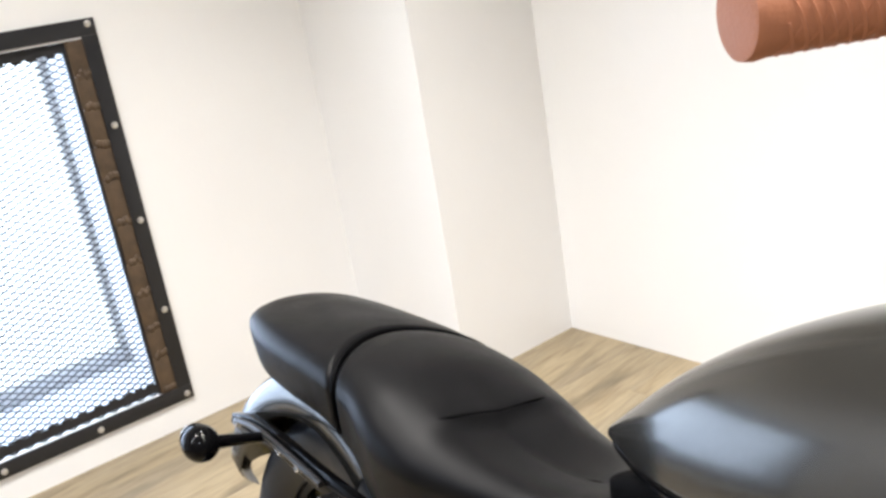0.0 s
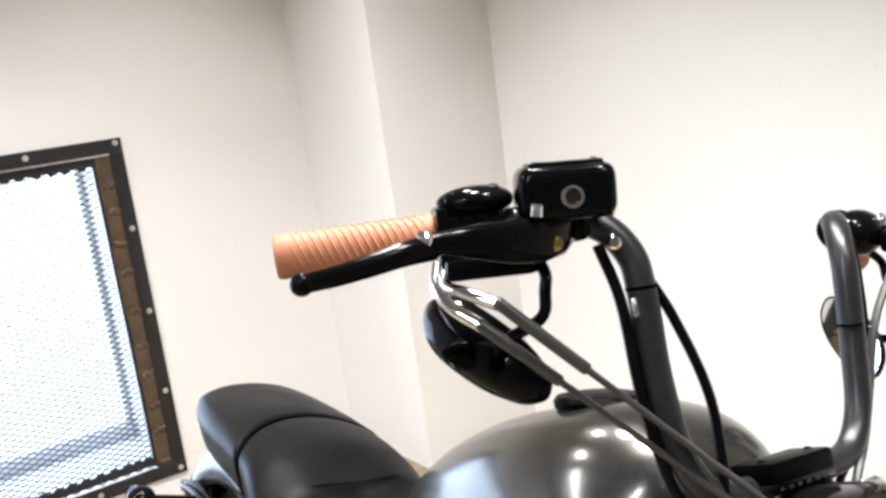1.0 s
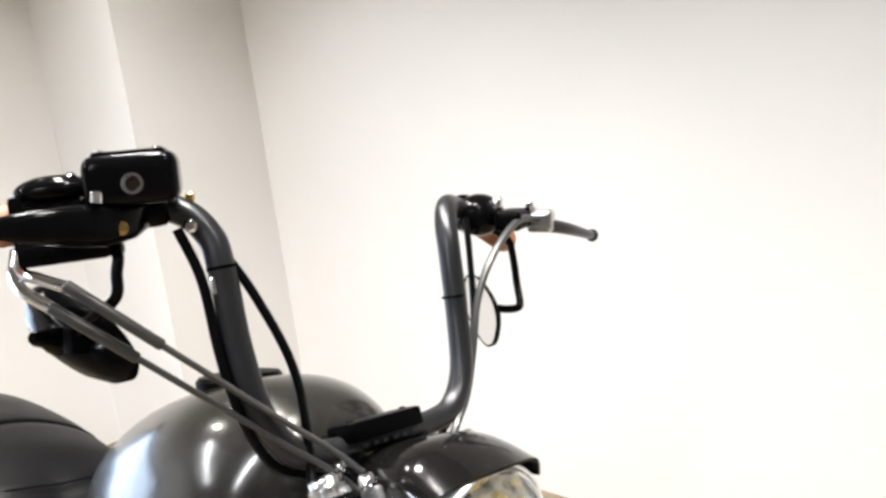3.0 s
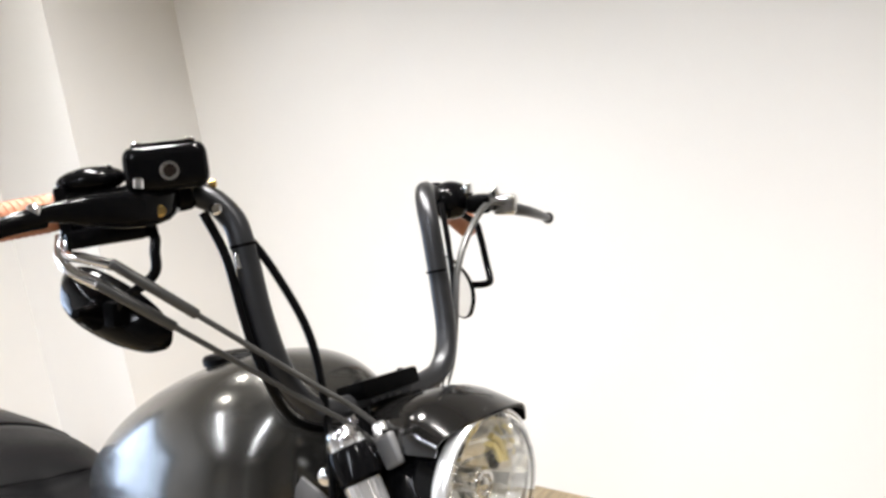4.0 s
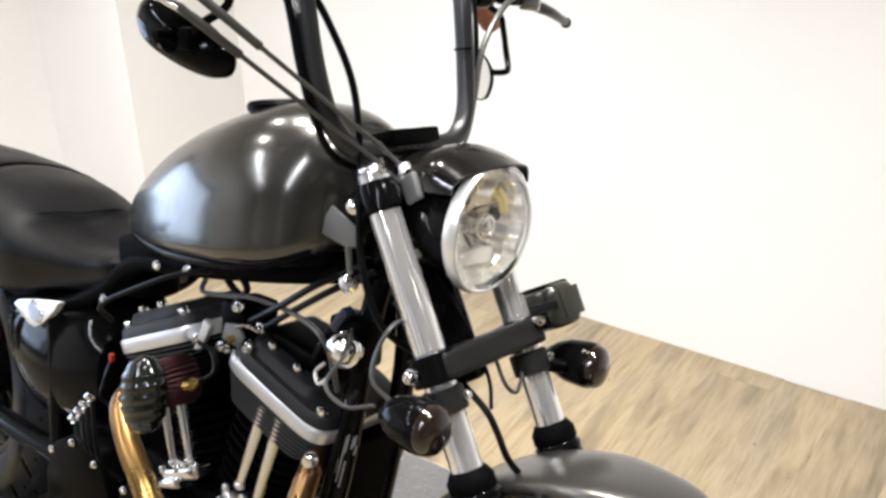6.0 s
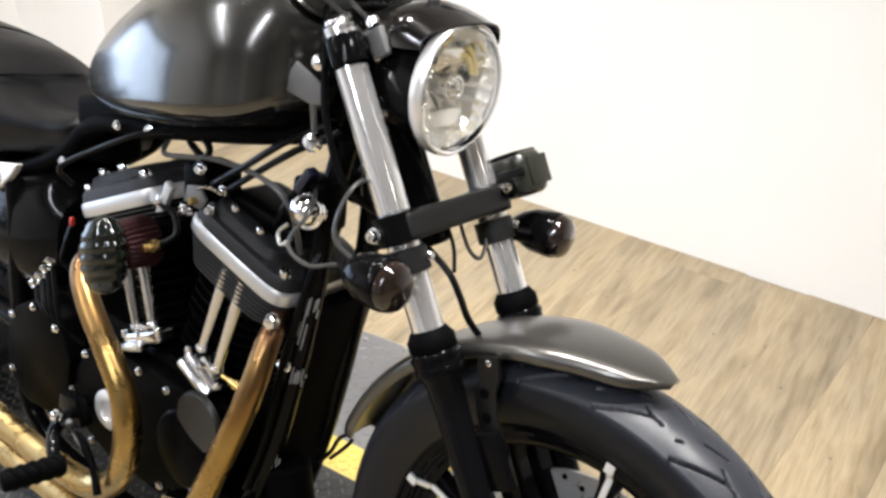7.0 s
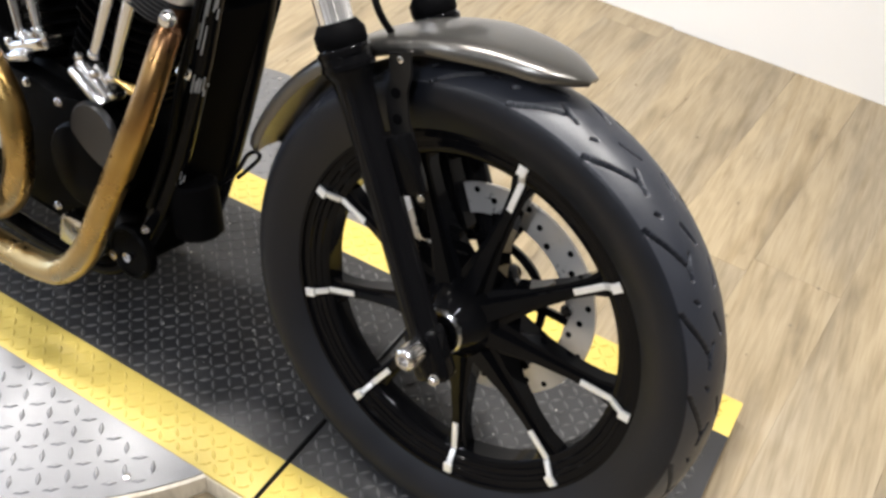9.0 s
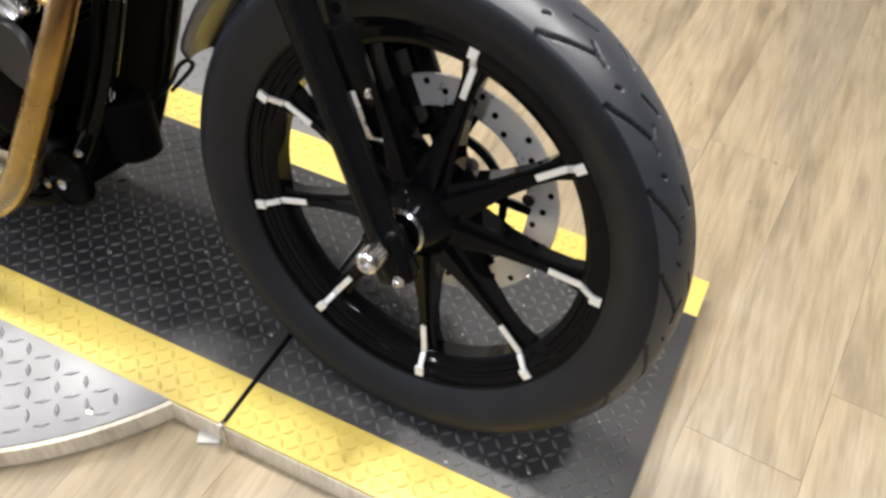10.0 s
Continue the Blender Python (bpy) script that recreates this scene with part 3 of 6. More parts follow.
def lozenges(name, spots, parent, m, length=0.025, width=0.0075, height=0.0014):
    """Raised tread bars: spots of (x, y, z, angle)."""
    vs, fs = [], []
    for x, y, z, a in spots:
        k = len(vs)
        ca, sa = math.cos(a), math.sin(a)
        for u, v, h in ((-0.5, 0, 0), (0, -0.5, 0), (0.5, 0, 0), (0, 0.5, 0), (-0.26, 0, 1), (0, -0.2, 1), (0.26, 0, 1), (0, 0.2, 1)):
            px, py = u * length, v * width
            vs.append((x + ca * px - sa * py, y + sa * px + ca * py, z + h * height))
        fs += [(k, k + 1, k + 5, k + 4), (k + 1, k + 2, k + 6, k + 5), (k + 2, k + 3, k + 7, k + 6), (k + 3, k, k + 4, k + 7), (k + 4, k + 5, k + 6, k + 7)]
    me = bpy.data.meshes.new(name)
    me.from_pydata(vs, [], fs)
    me.materials.append(m)
    ob = new(name, me)
    ob.parent = parent
    tagged(ob, "raised tread bars", kind="stuff")
    return ob


def grid(x0, x1, y0, y1, p, z, inside):
    out = []
    for i in range(int((x1 - x0) / p)):
        for j in range(int((y1 - y0) / p)):
            x, y = x0 + (i + 0.5) * p, y0 + (j + 0.5) * p
            if inside(x, y):
                out.append((x, y, z, radians(45 if (i + j) % 2 else -45)))
    return out


table = thing("motorcycle_turntable", "round motorcycle turntable with wood-edged deck and silver tread plate", "turntable")
lathe("deck", [(FLOOR, DISC_R - 0.004), (FLOOR + 0.008, DISC_R - 0.004), (FLOOR + 0.010, DISC_R), (-0.006, DISC_R), (-0.004, DISC_R - 0.004)], (*DISC_C, 0), (0, 0, 1), EDGE_WOOD, table, "wood-look edged round deck", seg=120)
lathe("tread_plate", [(-0.004, DISC_R - 0.006), (-0.0015, DISC_R - 0.006), (-0.001, DISC_R - 0.007)], (*DISC_C, 0), (0, 0, 1), PLATE, table, "silver aluminium diamond plate", seg=120)
bm = bmesh.new()
add_box(bm, (MAT_M @ Vector(((U_BACK + U_END) / 2, 0, (FLOOR - 0.006) / 2))), (U_END - U_BACK - 0.01, 2 * MAT_W + 0.004, -FLOOR - 0.006), MAT_M.to_3x3(), 0.002)
part("runway_board", bm, EDGE_WOOD, table, "straight wood-look runway board")


def on_plate(x, y):
    u, v, _ = MAT_IN @ Vector((x, y, 0))
    return math.hypot(x - DISC_C[0], y - DISC_C[1]) < DISC_R - 0.02 and abs(v) > MAT_W + 0.012


lozenges("plate_treads", grid(-0.0, 1.35, -0.6, 0.8, 0.029, -0.001, on_plate), table, PLATE, 0.027, 0.0085, 0.0022)
for a in (-28, -38, -60, -90, -120, -150, 28, 45, 70, 100, 130, 150):
    x, y = DISC_C[0] + (DISC_R - 0.035) * math.cos(radians(a)), DISC_C[1] + (DISC_R - 0.035) * math.sin(radians(a))
    if on_plate(x, y):
        bolt(table, (x, y, -0.001), (0, 0, 1), 0.005, 0.002, STEEL, "screw")
for u0, u1, lab in ((U_BACK, U_SEAM - 0.004, "black rubber tread mat with yellow safety edges under the motorcycle"), (U_SEAM + 0.004, U_END, "short black rubber tread mat with yellow edges under the front wheel")):
    mt = thing("rubber_mat", lab, "rubber mat", MAT_M, "turntable mats")
    bm = bmesh.new()
    add_box(bm, ((u0 + u1) / 2, 0, -0.003), (u1 - u0, 2 * (MAT_W - YEL), 0.006), None, 0.001)
    part("mat_sheet", bm, RUBBER_MAT, mt)
    for sg in (-1, 1):
        bm = bmesh.new()
        add_box(bm, ((u0 + u1) / 2, sg * (MAT_W - YEL / 2), -0.003), (u1 - u0, YEL, 0.006), None, 0.001)
        part("safety_edge", bm, YELLOW, mt, "yellow safety edge")
        lozenges("edge_treads", grid(u0 + 0.004, u1 - 0.004, sg * (MAT_W - YEL / 2) - YEL / 2 + 0.004, sg * (MAT_W - YEL / 2) + YEL / 2 - 0.004, 0.0185, 0.0, lambda x, y: x < u1 - 0.010), mt, YELLOW, 0.0210, 0.0062, 0.0022)
    lozenges("mat_treads", grid(u0 + 0.004, u1 - 0.004, -(MAT_W - YEL) + 0.004, MAT_W - YEL - 0.004, 0.0185, 0.0, lambda x, y: x < u1 - 0.010), mt, MAT_WORN_GLINT, 0.0210, 0.0062, 0.0026)
hinge = thing("hinge_rod", "thin black hinge rod lying in the joint between the mats", "hinge rod", MAT_M)
rod("rod", (U_SEAM, -MAT_W - 0.002, 0.0005), (U_SEAM + 0.004, MAT_W, 0.0005), 0.0036, CABLE, hinge, seg=8)
tube("hook", [(U_SEAM, -MAT_W + 0.002, 0.002), (U_SEAM + 0.002, -MAT_W - 0.006, 0.001), (U_SEAM + 0.006, -MAT_W - 0.009, -0.014), (U_SEAM + 0.008, -MAT_W - 0.009, -0.03)], 0.0042, STEEL, hinge, "bent steel end", 8, 5)
pad = thing("floor_shim", "small pale plastic shim on the floor beside the turntable", "shim", pose(1.308, -0.198, FLOOR, 0, 0, 30))
block("pad", (0, 0, 0.003), (0.034, 0.022, 0.006), SHIM, pad, bevel=0.002)

# ---- the motorcycle: x ahead from the rear axle, y to its left, z up ----
bike = thing("motorcycle", "black V-twin motorcycle with charcoal tank, high bars and bronze pipes", "motorcycle", pose(0, 0, 0, LEAN, 0, 0))
AXF = Vector((1.5138, 0, 0.3335))


def tyre_mesh(centre, R, half, rim_r, seed, seg=1200):
    """A tyre with carved tread grooves."""
    # outer skin from bead to bead
    pts = [(-half * 0.66, rim_r), (-half * 0.80, rim_r + 0.012), (-half * 0.95, rim_r + 0.030), (-half, R - 0.040), (-half * 0.975, R - 0.028)]
    for k in range(1, 96):
        u = -0.955 + 1.91 * k / 96
        pts.append((half * u, R - 0.026 * abs(u) ** 2.3))
    pts += [(half * 0.975, R - 0.028), (half, R - 0.040), (half * 0.95, rim_r + 0.030), (half * 0.80, rim_r + 0.012), (half * 0.66, rim_r)]
    rows = []
    per = 20
    pitch = 2 * math.pi * R / per
    # long slanted cuts with a short hook, and a nick beside them; (share of the pitch, share of the half width)
    cuts = []
    for line in (((0.86, 0.90), (0.74, 0.84), (0.26, 0.50), (0.40, 0.38)), ((0.26, 0.50), (0.14, 0.53)), ((0.93, 0.60), (0.88, 0.55)), ((0.70, 0.22), (0.44, 0.06))):
        for p, q in zip(line, line[1:]):
            cuts.append((p[0] * pitch, p[1] * half, q[0] * pitch, q[1] * half))

    def groove(u, a):
        """Depth of the tread at u (-1..1 across) and turn a."""
        near = 1.0
        for sg, off in ((-1, 0.0), (1, 0.5)):
            s0, w = ((a * per / (2 * math.pi) + off) % 1.0) * pitch, u * sg * half
            for x0, y0, x1, y1 in cuts:
                dx, dy = x1 - x0, y1 - y0
                f = max(0.0, min(1.0, ((s0 - x0) * dx + (w - y0) * dy) / (dx * dx + dy * dy)))
                near = min(near, math.hypot(s0 - x0 - f * dx, w - y0 - f * dy))
        return max(0.0, min(1.0, (0.0022 - near) / 0.0011))
    bm = bmesh.new()
    for i in range(seg):
        a = 2 * math.pi * i / seg
        loop = []
        for yy, rr in pts:
            u = yy / half
            r2 = rr - (0.006 * groove(u, a) if abs(u) < 0.955 and rr > R - 0.035 else 0)
            loop.append((centre[0] + r2 * math.cos(a), centre[1] + yy, centre[2] + r2 * math.sin(a)))
        rows.append(loop)
    rings(bm, rows, cap=False, closed=True, around=False)
    return bm


def wear(ob, centre, R, half):
    """Greys the running surface between the grooves."""
    me = ob.data
    me.materials.append(TREAD)
    for p in me.polygons:
        u = abs(p.center.y - centre.y) / half
        if u < 0.93 and math.hypot(p.center.x - centre.x, p.center.z - centre.z) > R - 0.026 * u ** 2.3 - 0.0016:
            p.material_index = 1


# front wheel
RIM = 0.2600
bm = bmesh.new()
half_rim = [(-0.036, RIM - 0.002), (-0.0365, RIM + 0.003), (-0.034, RIM + 0.006), (-0.031, RIM + 0.003), (-0.0295, RIM - 0.006), (-0.0290, RIM - 0.011), (-0.0265, RIM - 0.0125), (-0.0255, RIM - 0.0165), (-0.0225, RIM - 0.0180), (-0.0215, RIM - 0.0245), (-0.0185, RIM - 0.0265), (-0.0165, RIM - 0.034), (-0.014, RIM - 0.036)]
prof = half_rim + [(-y, r) for y, r in half_rim[::-1]]
loops = []
for k in range(128):
    a = 2 * math.pi * k / 128
    loops.append([AXF + Vector((r * math.cos(a), y, r * math.sin(a))) for y, r in prof])
rings(bm, loops, cap=False, closed=True, around=True)
fw = part("front_wheel", bm, WHEEL_BLACK, bike, "black nine-spoke cast front wheel")
wear(part("tyre", tyre_mesh(AXF, 0.3455, 0.056, RIM + 0.002, 1), TYRE, fw, "black road tyre with angled grooves", sharp=60), AXF, 0.3455, 0.056)
# bright ring added for the reflection along the black rim's glossy lip
bm = bmesh.new()
add_tube(bm, [AXF + Vector(((RIM + 0.0045) * math.cos(2 * math.pi * k / 96), -0.0355, (RIM + 0.0045) * math.sin(2 * math.pi * k / 96))) for k in range(97)], 0.0016, 6, 0)
part("rim_glint", bm, RIM_LINE, fw, "thin bright ring standing for the reflection on the rim lip")
lathe("hub", [(-0.062, 0.0), (-0.062, 0.026), (-0.058, 0.032), (-0.046, 0.042), (-0.030, 0.056), (-0.012, 0.064), (0.012, 0.064), (0.030, 0.050), (0.052, 0.046), (0.054, 0.0)], AXF, (0, 1, 0), WHEEL_BLACK, fw)
lathe("hub_ring", [(-0.066, 0.026), (-0.067, 0.030), (-0.064, 0.033), (-0.060, 0.033)], AXF, (0, 1, 0), RIM_LINE, fw, "bright hub seal ring", cap=False)
bm = bmesh.new()   # one spoke along +x, built at the wheel's middle
secs = [(0.030, 0.034, 0.038), (0.062, 0.0250, 0.030), (0.12, 0.0140, 0.0195), (0.17, 0.0105, 0.015), (0.202, 0.012, 0.0145), (0.2275, 0.019, 0.0145)]
loops = []
for x, hw, hy in secs:
    loops.append([(x, -hy, -hw * 0.45), (x, -hy * 0.6, -hw * 0.62), (x, -hy * 0.55, -hw), (x, hy * 0.8, -hw), (x, hy, -hw * 0.5), (x, hy, hw * 0.5), (x, hy * 0.8, hw), (x, -hy * 0.55, hw), (x, -hy * 0.6, hw * 0.62), (x, -hy, hw * 0.45)])
rings(bm, loops)
spoke0 = None
PH = 160.0
for k in range(9):
    m = Matrix.Translation(AXF) @ Matrix.Rotation(-radians(PH - 40 * k), 4, "Y")
    if spoke0 is None:
        spoke0 = part("spoke", bm, WHEEL_BLACK, fw)
        spoke0.matrix_basis = m
        b2 = bmesh.new()
        add_box(b2, (0.205, -0.0155, 0), (0.046, 0.003, 0.0085), None, 0.001)
        hl = part("spoke_highlight", b2, MACHINED, fw, "bright machined spoke end")
        hl.matrix_basis = m
        b3 = bmesh.new()
        add_box(b3, (0.236, -0.0235, 0.0005), (0.020, 0.004, 0.008), rz(-32), 0.001)
        add_box(b3, (0.2515, -0.0325, 0.0005), (0.017, 0.005, 0.0125), None, 0.0015)
        tab = part("rim_highlight", b3, MACHINED, fw, "bright machined patch on the rim lip")
        tab.matrix_basis = m
    else:
        share("spoke", spoke0.data, fw, m)
        if k != 1:
            share("spoke_highlight", hl.data, fw, m)
        share("rim_highlight", tab.data, fw, m)
# brake disc on the left side
bm = bmesh.new()
loops = []
for k in range(96):
    a = 2 * math.pi * k / 96
    loops.append([AXF + Vector((r * math.cos(a), y, r * math.sin(a))) for y, r in ((0.058, 0.118), (0.058, 0.160), (0.0635, 0.160), (0.0635, 0.118))])
rings(bm, loops, cap=False, closed=True)
part("brake_disc", bm, ROTOR, fw, "drilled steel front brake disc")
hole = bmesh.new()
add_rev(hole, [(0, 0.0045), (0.001, 0.0045)], (0, 0, 0), (0, 1, 0), 10)
hm = None
for k in range(36):
    a = 2 * math.pi * k / 36
    r = (0.127, 0.139, 0.151)[k % 3]
    p = AXF + Vector((r * math.cos(a), 0.0572, r * math.sin(a)))
    if hm is None:
        hm = part("drilled_hole", hole, GLOSS, fw)
        hm.matrix_basis = Matrix.Translation(p)
    else:
        share("drilled_hole", hm.data, fw, Matrix.Translation(p))
tube("carrier_ring", [AXF + Vector((0.084 * math.cos(2 * math.pi * k / 48), 0.058, 0.084 * math.sin(2 * math.pi * k / 48))) for k in range(49)], 0.0065, GLOSS, fw, "black ring of the disc carrier", 6, 1)
for k in range(5):
    a = 2 * math.pi * k / 5 + 0.3
    for da in (-0.16, 0.16):
        tube("carrier_arm", [AXF + Vector((0.045 * math.cos(a), 0.056, 0.045 * math.sin(a))), AXF + Vector((0.085 * math.cos(a + da * 0.6), 0.058, 0.085 * math.sin(a + da * 0.6))), AXF + Vector((0.122 * math.cos(a + da), 0.060, 0.122 * math.sin(a + da)))], 0.0065, GLOSS, fw, "", 6, 4)
    lathe("disc_bobbin", [(0, 0.009), (0.008, 0.009), (0.009, 0.006)], AXF + Vector((0.121 * math.cos(a), 0.053, 0.121 * math.sin(a))), (0, 1, 0), STEEL, fw, "", 10)


def fork(s, y=0.0, dx=0.0):
    """A point on the fork's line, s metres up from the axle."""
    return Vector((1.515 - 0.487 * s + dx * 0.873, y, 0.331 + 0.873 * s + dx * 0.487))


FDIR = Vector((-0.487, 0, 0.873)).normalized()
FROT = Matrix(((0.873, 0, -0.487), (0, 1, 0), (0.487, 0, 0.873)))
TY = 0.094
for sg, nm in ((-1, "right"), (1, "left")):
    y = sg * TY
    leg = lathe("fork_leg", [(-0.045, 0.012), (-0.044, 0.018), (-0.02, 0.0215), (0.03, 0.0208), (0.10, 0.0208), (0.30, 0.0212), (0.344, 0.0238), (0.351, 0.0298), (0.358, 0.0308), (0.376, 0.0308), (0.382, 0.0275)], fork(0, y), FDIR, WHEEL_BLACK, bike, "gloss black fork slider")
    lathe("dust_seal", [(0.380, 0.0280), (0.383, 0.0302), (0.397, 0.0302), (0.402, 0.0268), (0.408, 0.0230)], fork(0, y), FDIR, RUBBER, leg, "black rubber dust seal", cap=False)
    for s_ in (0.358, 0.374):
        lathe("collar_rib", [(s_ - 0.004, 0.0300), (s_ - 0.003, 0.0322), (s_ + 0.003, 0.0322), (s_ + 0.004, 0.0300)], fork(0, y), FDIR, GLOSS, leg, cap=False)
    block("leg_rib", fork(0.17, y - 0.019, 0.006), (0.010, 0.008, 0.33), WHEEL_BLACK, leg, rot=FROT, bevel=0.004)
    block("axle_lug", fork(-0.012, y), (0.052, 0.034, 0.075), GLOSS, leg, rot=FROT, bevel=0.012, seg=3)
    bolt(leg, fork(-0.04, y - 0.018, 0.012), (0, -1, 0), 0.006, 0.008, STEEL)
    lathe("fork_tube", [(0.37, 0.0205), (0.780, 0.0205)], fork(0, y), FDIR, FORK_CHROME, bike, "chrome fork tube", seg=36)
    cap = lathe("fork_cap", [(0.774, 0.0200), (0.776, 0.0205), (0.786, 0.0205), (0.789, 0.0180), (0.794, 0.0175), (0.797, 0.014), (0.797, 0.0)], fork(0, y), FDIR, BRIGHT_STEEL, bike, "bright fork top nut", seg=24)
    lathe("upper_sleeve", [(0.736, 0.0215), (0.740, 0.0248), (0.769, 0.0248), (0.775, 0.0225)], fork(0, y), FDIR, GLOSS, bike)
    lathe("lower_clamp_ring", [(0.515, 0.022), (0.517, 0.031), (0.553, 0.031), (0.556, 0.022)], fork(0, y), FDIR, GLOSS, bike)
    if sg > 0:
        bolt(bike, fork(0.548, y - 0.004, 0.032), (0.873, 0, 0.487), 0.0050, 0.005)
    bolt(bike, fork(0.535, y - 0.033 if sg < 0 else y + 0.02, -0.01), (0, -1, 0), 0.008, 0.010)
    lathe("signal_clamp", [(0.478, 0.022), (0.480, 0.0265), (0.508, 0.0265), (0.510, 0.022)], fork(0, y), FDIR, YOKE, bike, "dark grey turn-signal clamp")
    bolt(bike, fork(0.494, y + 0.008, 0.028), (0.873, 0, 0.487), 0.005, 0.006)
# axle, nut, lower and upper yokes
rod("front_axle", AXF + Vector((0, -0.10, 0)), AXF + Vector((0, 0.13, 0)), 0.012, SATIN, bike)
lathe("axle_nut", [(0, 0.0150), (0.006, 0.0155), (0.020, 0.0155), (0.026, 0.0145), (0.029, 0.011), (0.029, 0.008), (0.022, 0.007), (0.022, 0.0)], AXF + Vector((0, -0.117, 0)), (0, -1, 0), STEEL, bike, "polished axle nut", seg=20)
block("lower_yoke", fork(0.535, 0, 0.006), (0.052, 0.215, 0.036), YOKE, bike, "dark grey-black lower triple clamp", FROT, 0.008, 3)
block("upper_yoke", fork(0.755, 0, -0.012), (0.056, 0.210, 0.024), GLOSS, bike, "black upper triple clamp", FROT, 0.008, 3)
rod("steering_neck", fork(0.50, 0, -0.045), fork(0.735, 0, -0.045), 0.034, GLOSS, bike, round_=0.006)
# fender
bm = bmesh.new()
RF = 0.3725
loops = []
A0, A1 = 77, 166
for k in range(41):
    a = radians(A0 + (A1 - A0) * k / 40)
    e0, e1 = k / 40, 1 - k / 40
    shrink = 1 - 0.75 * max(0, 1 - e0 / 0.10) ** 2.2 - 0.55 * max(0, 1 - e1 / 0.08) ** 2.2
    hw = 0.070 * (0.55 + 0.45 * min(1, e0 / 0.25)) * max(0.3, shrink) * (1.0 - 0.18 * e0)
    drop = 0.018 * (0.75 + 0.25 * min(1, e0 / 0.2)) * shrink
    ring = []
    outer = [(-1, -1.0), (-1, -0.62), (-0.97, -0.30), (-0.86, -0.06), (-0.62, 0.10), (-0.32, 0.18), (0, 0.205)]
    full = outer + [(-u, v) for u, v in outer[-2::-1]]
    for u, v in full:
        r = RF + drop * v + 0.004
        ring.append(AXF + Vector((r * math.cos(a), u * hw, r * math.sin(a))))
    for u, v in full[::-1]:
        r = RF + drop * v + 0.001
        ring.append(AXF + Vector((r * math.cos(a), u * (hw - 0.003), r * math.sin(a))))
    loops.append(ring)
rings(bm, loops)
fend = part("front_fender", bm, TANK_PAINT_LIT, bike, "charcoal metallic front fender", sharp=70)
for sg in (-1, 1):
    # strut with three holes between fender and slider
    y = sg * 0.0760
    t = bmesh.new()
    path = [(1.396, 0.676), (1.402, 0.650), (1.400, 0.628), (1.408, 0.598), (1.425, 0.565), (1.442, 0.530)]
    loops = [[(x - 0.014, y - 0.002, z - 0.0054), (x + 0.014, y - 0.002, z + 0.0054), (x + 0.014, y + 0.002, z + 0.0054), (x - 0.014, y + 0.002, z - 0.0054)] for x, z in path]
    rings(t, loops)
    st = part("fender_strut", t, STRUT, fend, "black fender strut with holes")
    for x, z in path[2:5]:
        lathe("strut_hole", [(0, 0.0), (0, 0.0060), (0.0012, 0.0066)], (x, y + sg * 0.0022, z), (0, sg, 0), RUBBER, fend, seg=12)
    bolt(fend, (1.398, sg * 0.0745, 0.668), (0, sg, 0), 0.005, 0.004)
    bolt(bike, (1.421, sg * 0.076, 0.533), (0, sg, 0), 0.008, 0.008)
    bolt(bike, (1.446, sg * 0.074, 0.537), (0, sg, 0), 0.006, 0.006)
block("slider_bracket", (1.425, -0.080, 0.545), (0.05, 0.020, 0.075), GLOSS, bike, rot=FROT, bevel=0.006)
block("slider_bracket", (1.425, 0.080, 0.545), (0.05, 0.020, 0.075), GLOSS, bike, rot=FROT, bevel=0.006)
cal = block("brake_caliper", (1.408, 0.070, 0.452), (0.078, 0.085, 0.135), GLOSS, bike, "black front brake caliper", rot=FROT, bevel=0.014, seg=3)
for dz in (-0.035, 0.035):
    lathe("caliper_piston_cap", [(0, 0.021), (0.006, 0.019), (0.006, 0)], (1.408 - dz * 0.49, 0.0275, 0.452 + dz * 0.87), (0, -1, 0), SATIN, cal)
bolt(cal, (1.40, 0.0275, 0.445), (0, -1, 0), 0.006, 0.006, STEEL)
bolt(bike, (1.376, 0.025, 0.520), (-0.5, -1, 0), 0.007, 0.008)
bolt(bike, (1.392, 0.026, 0.485), (-0.5, -1, 0), 0.005, 0.006, BRASS)
# turn signals: bullets
for sg in (-1, 1):
    c = Vector((1.282, -0.166, 0.760)) if sg < 0 else Vector((1.312, 0.152, 0.760))
    ax = Vector((1, sg * 0.06, 0.05)).normalized()
    sig = lathe("turn_signal", [(-0.050, 0.0), (-0.048, 0.005), (-0.041, 0.014), (-0.027, 0.0235), (-0.008, 0.0305), (0.014, 0.0325), (0.025, 0.0325), (0.028, 0.0312)], c, ax, GLOSS, bike, "gloss black bullet turn signal")
    lathe("signal_lens", [(0.025, 0.0308), (0.035, 0.0300), (0.041, 0.026), (0.045, 0.0175), (0.047, 0.0)], c, ax, SMOKE, sig, "smoked lens", cap=False)
    rod("signal_stalk", c - sg * Vector((0, 0.028, 0)), fork(0.494, sg * TY), 0.010, SATIN, sig)
    wire = [c + Vector((-0.045, 0.02, 0)), c + Vector((-0.075, 0.01, 0.03)), c + Vector((-0.075, 0.04, 0.085)), fork(0.60, -0.05, -0.02)] if sg < 0 else [fork(0.490, 0.072), fork(0.472, 0.056), fork(0.466, 0.040), fork(0.484, 0.026), fork(0.525, 0.024)]
    tube("signal_wire", wire, 0.0028, GREY_CABLE, bike, "", 6)
# small square lamp on the left fork tube
aux = block("marker_lamp", (1.276, 0.132, 0.836), (0.064, 0.052, 0.062), SMOKE_GREEN, bike, "small square marker lamp with smoked green lens and black top", rot=FROT @ rz(-12), bevel=0.018, seg=5)
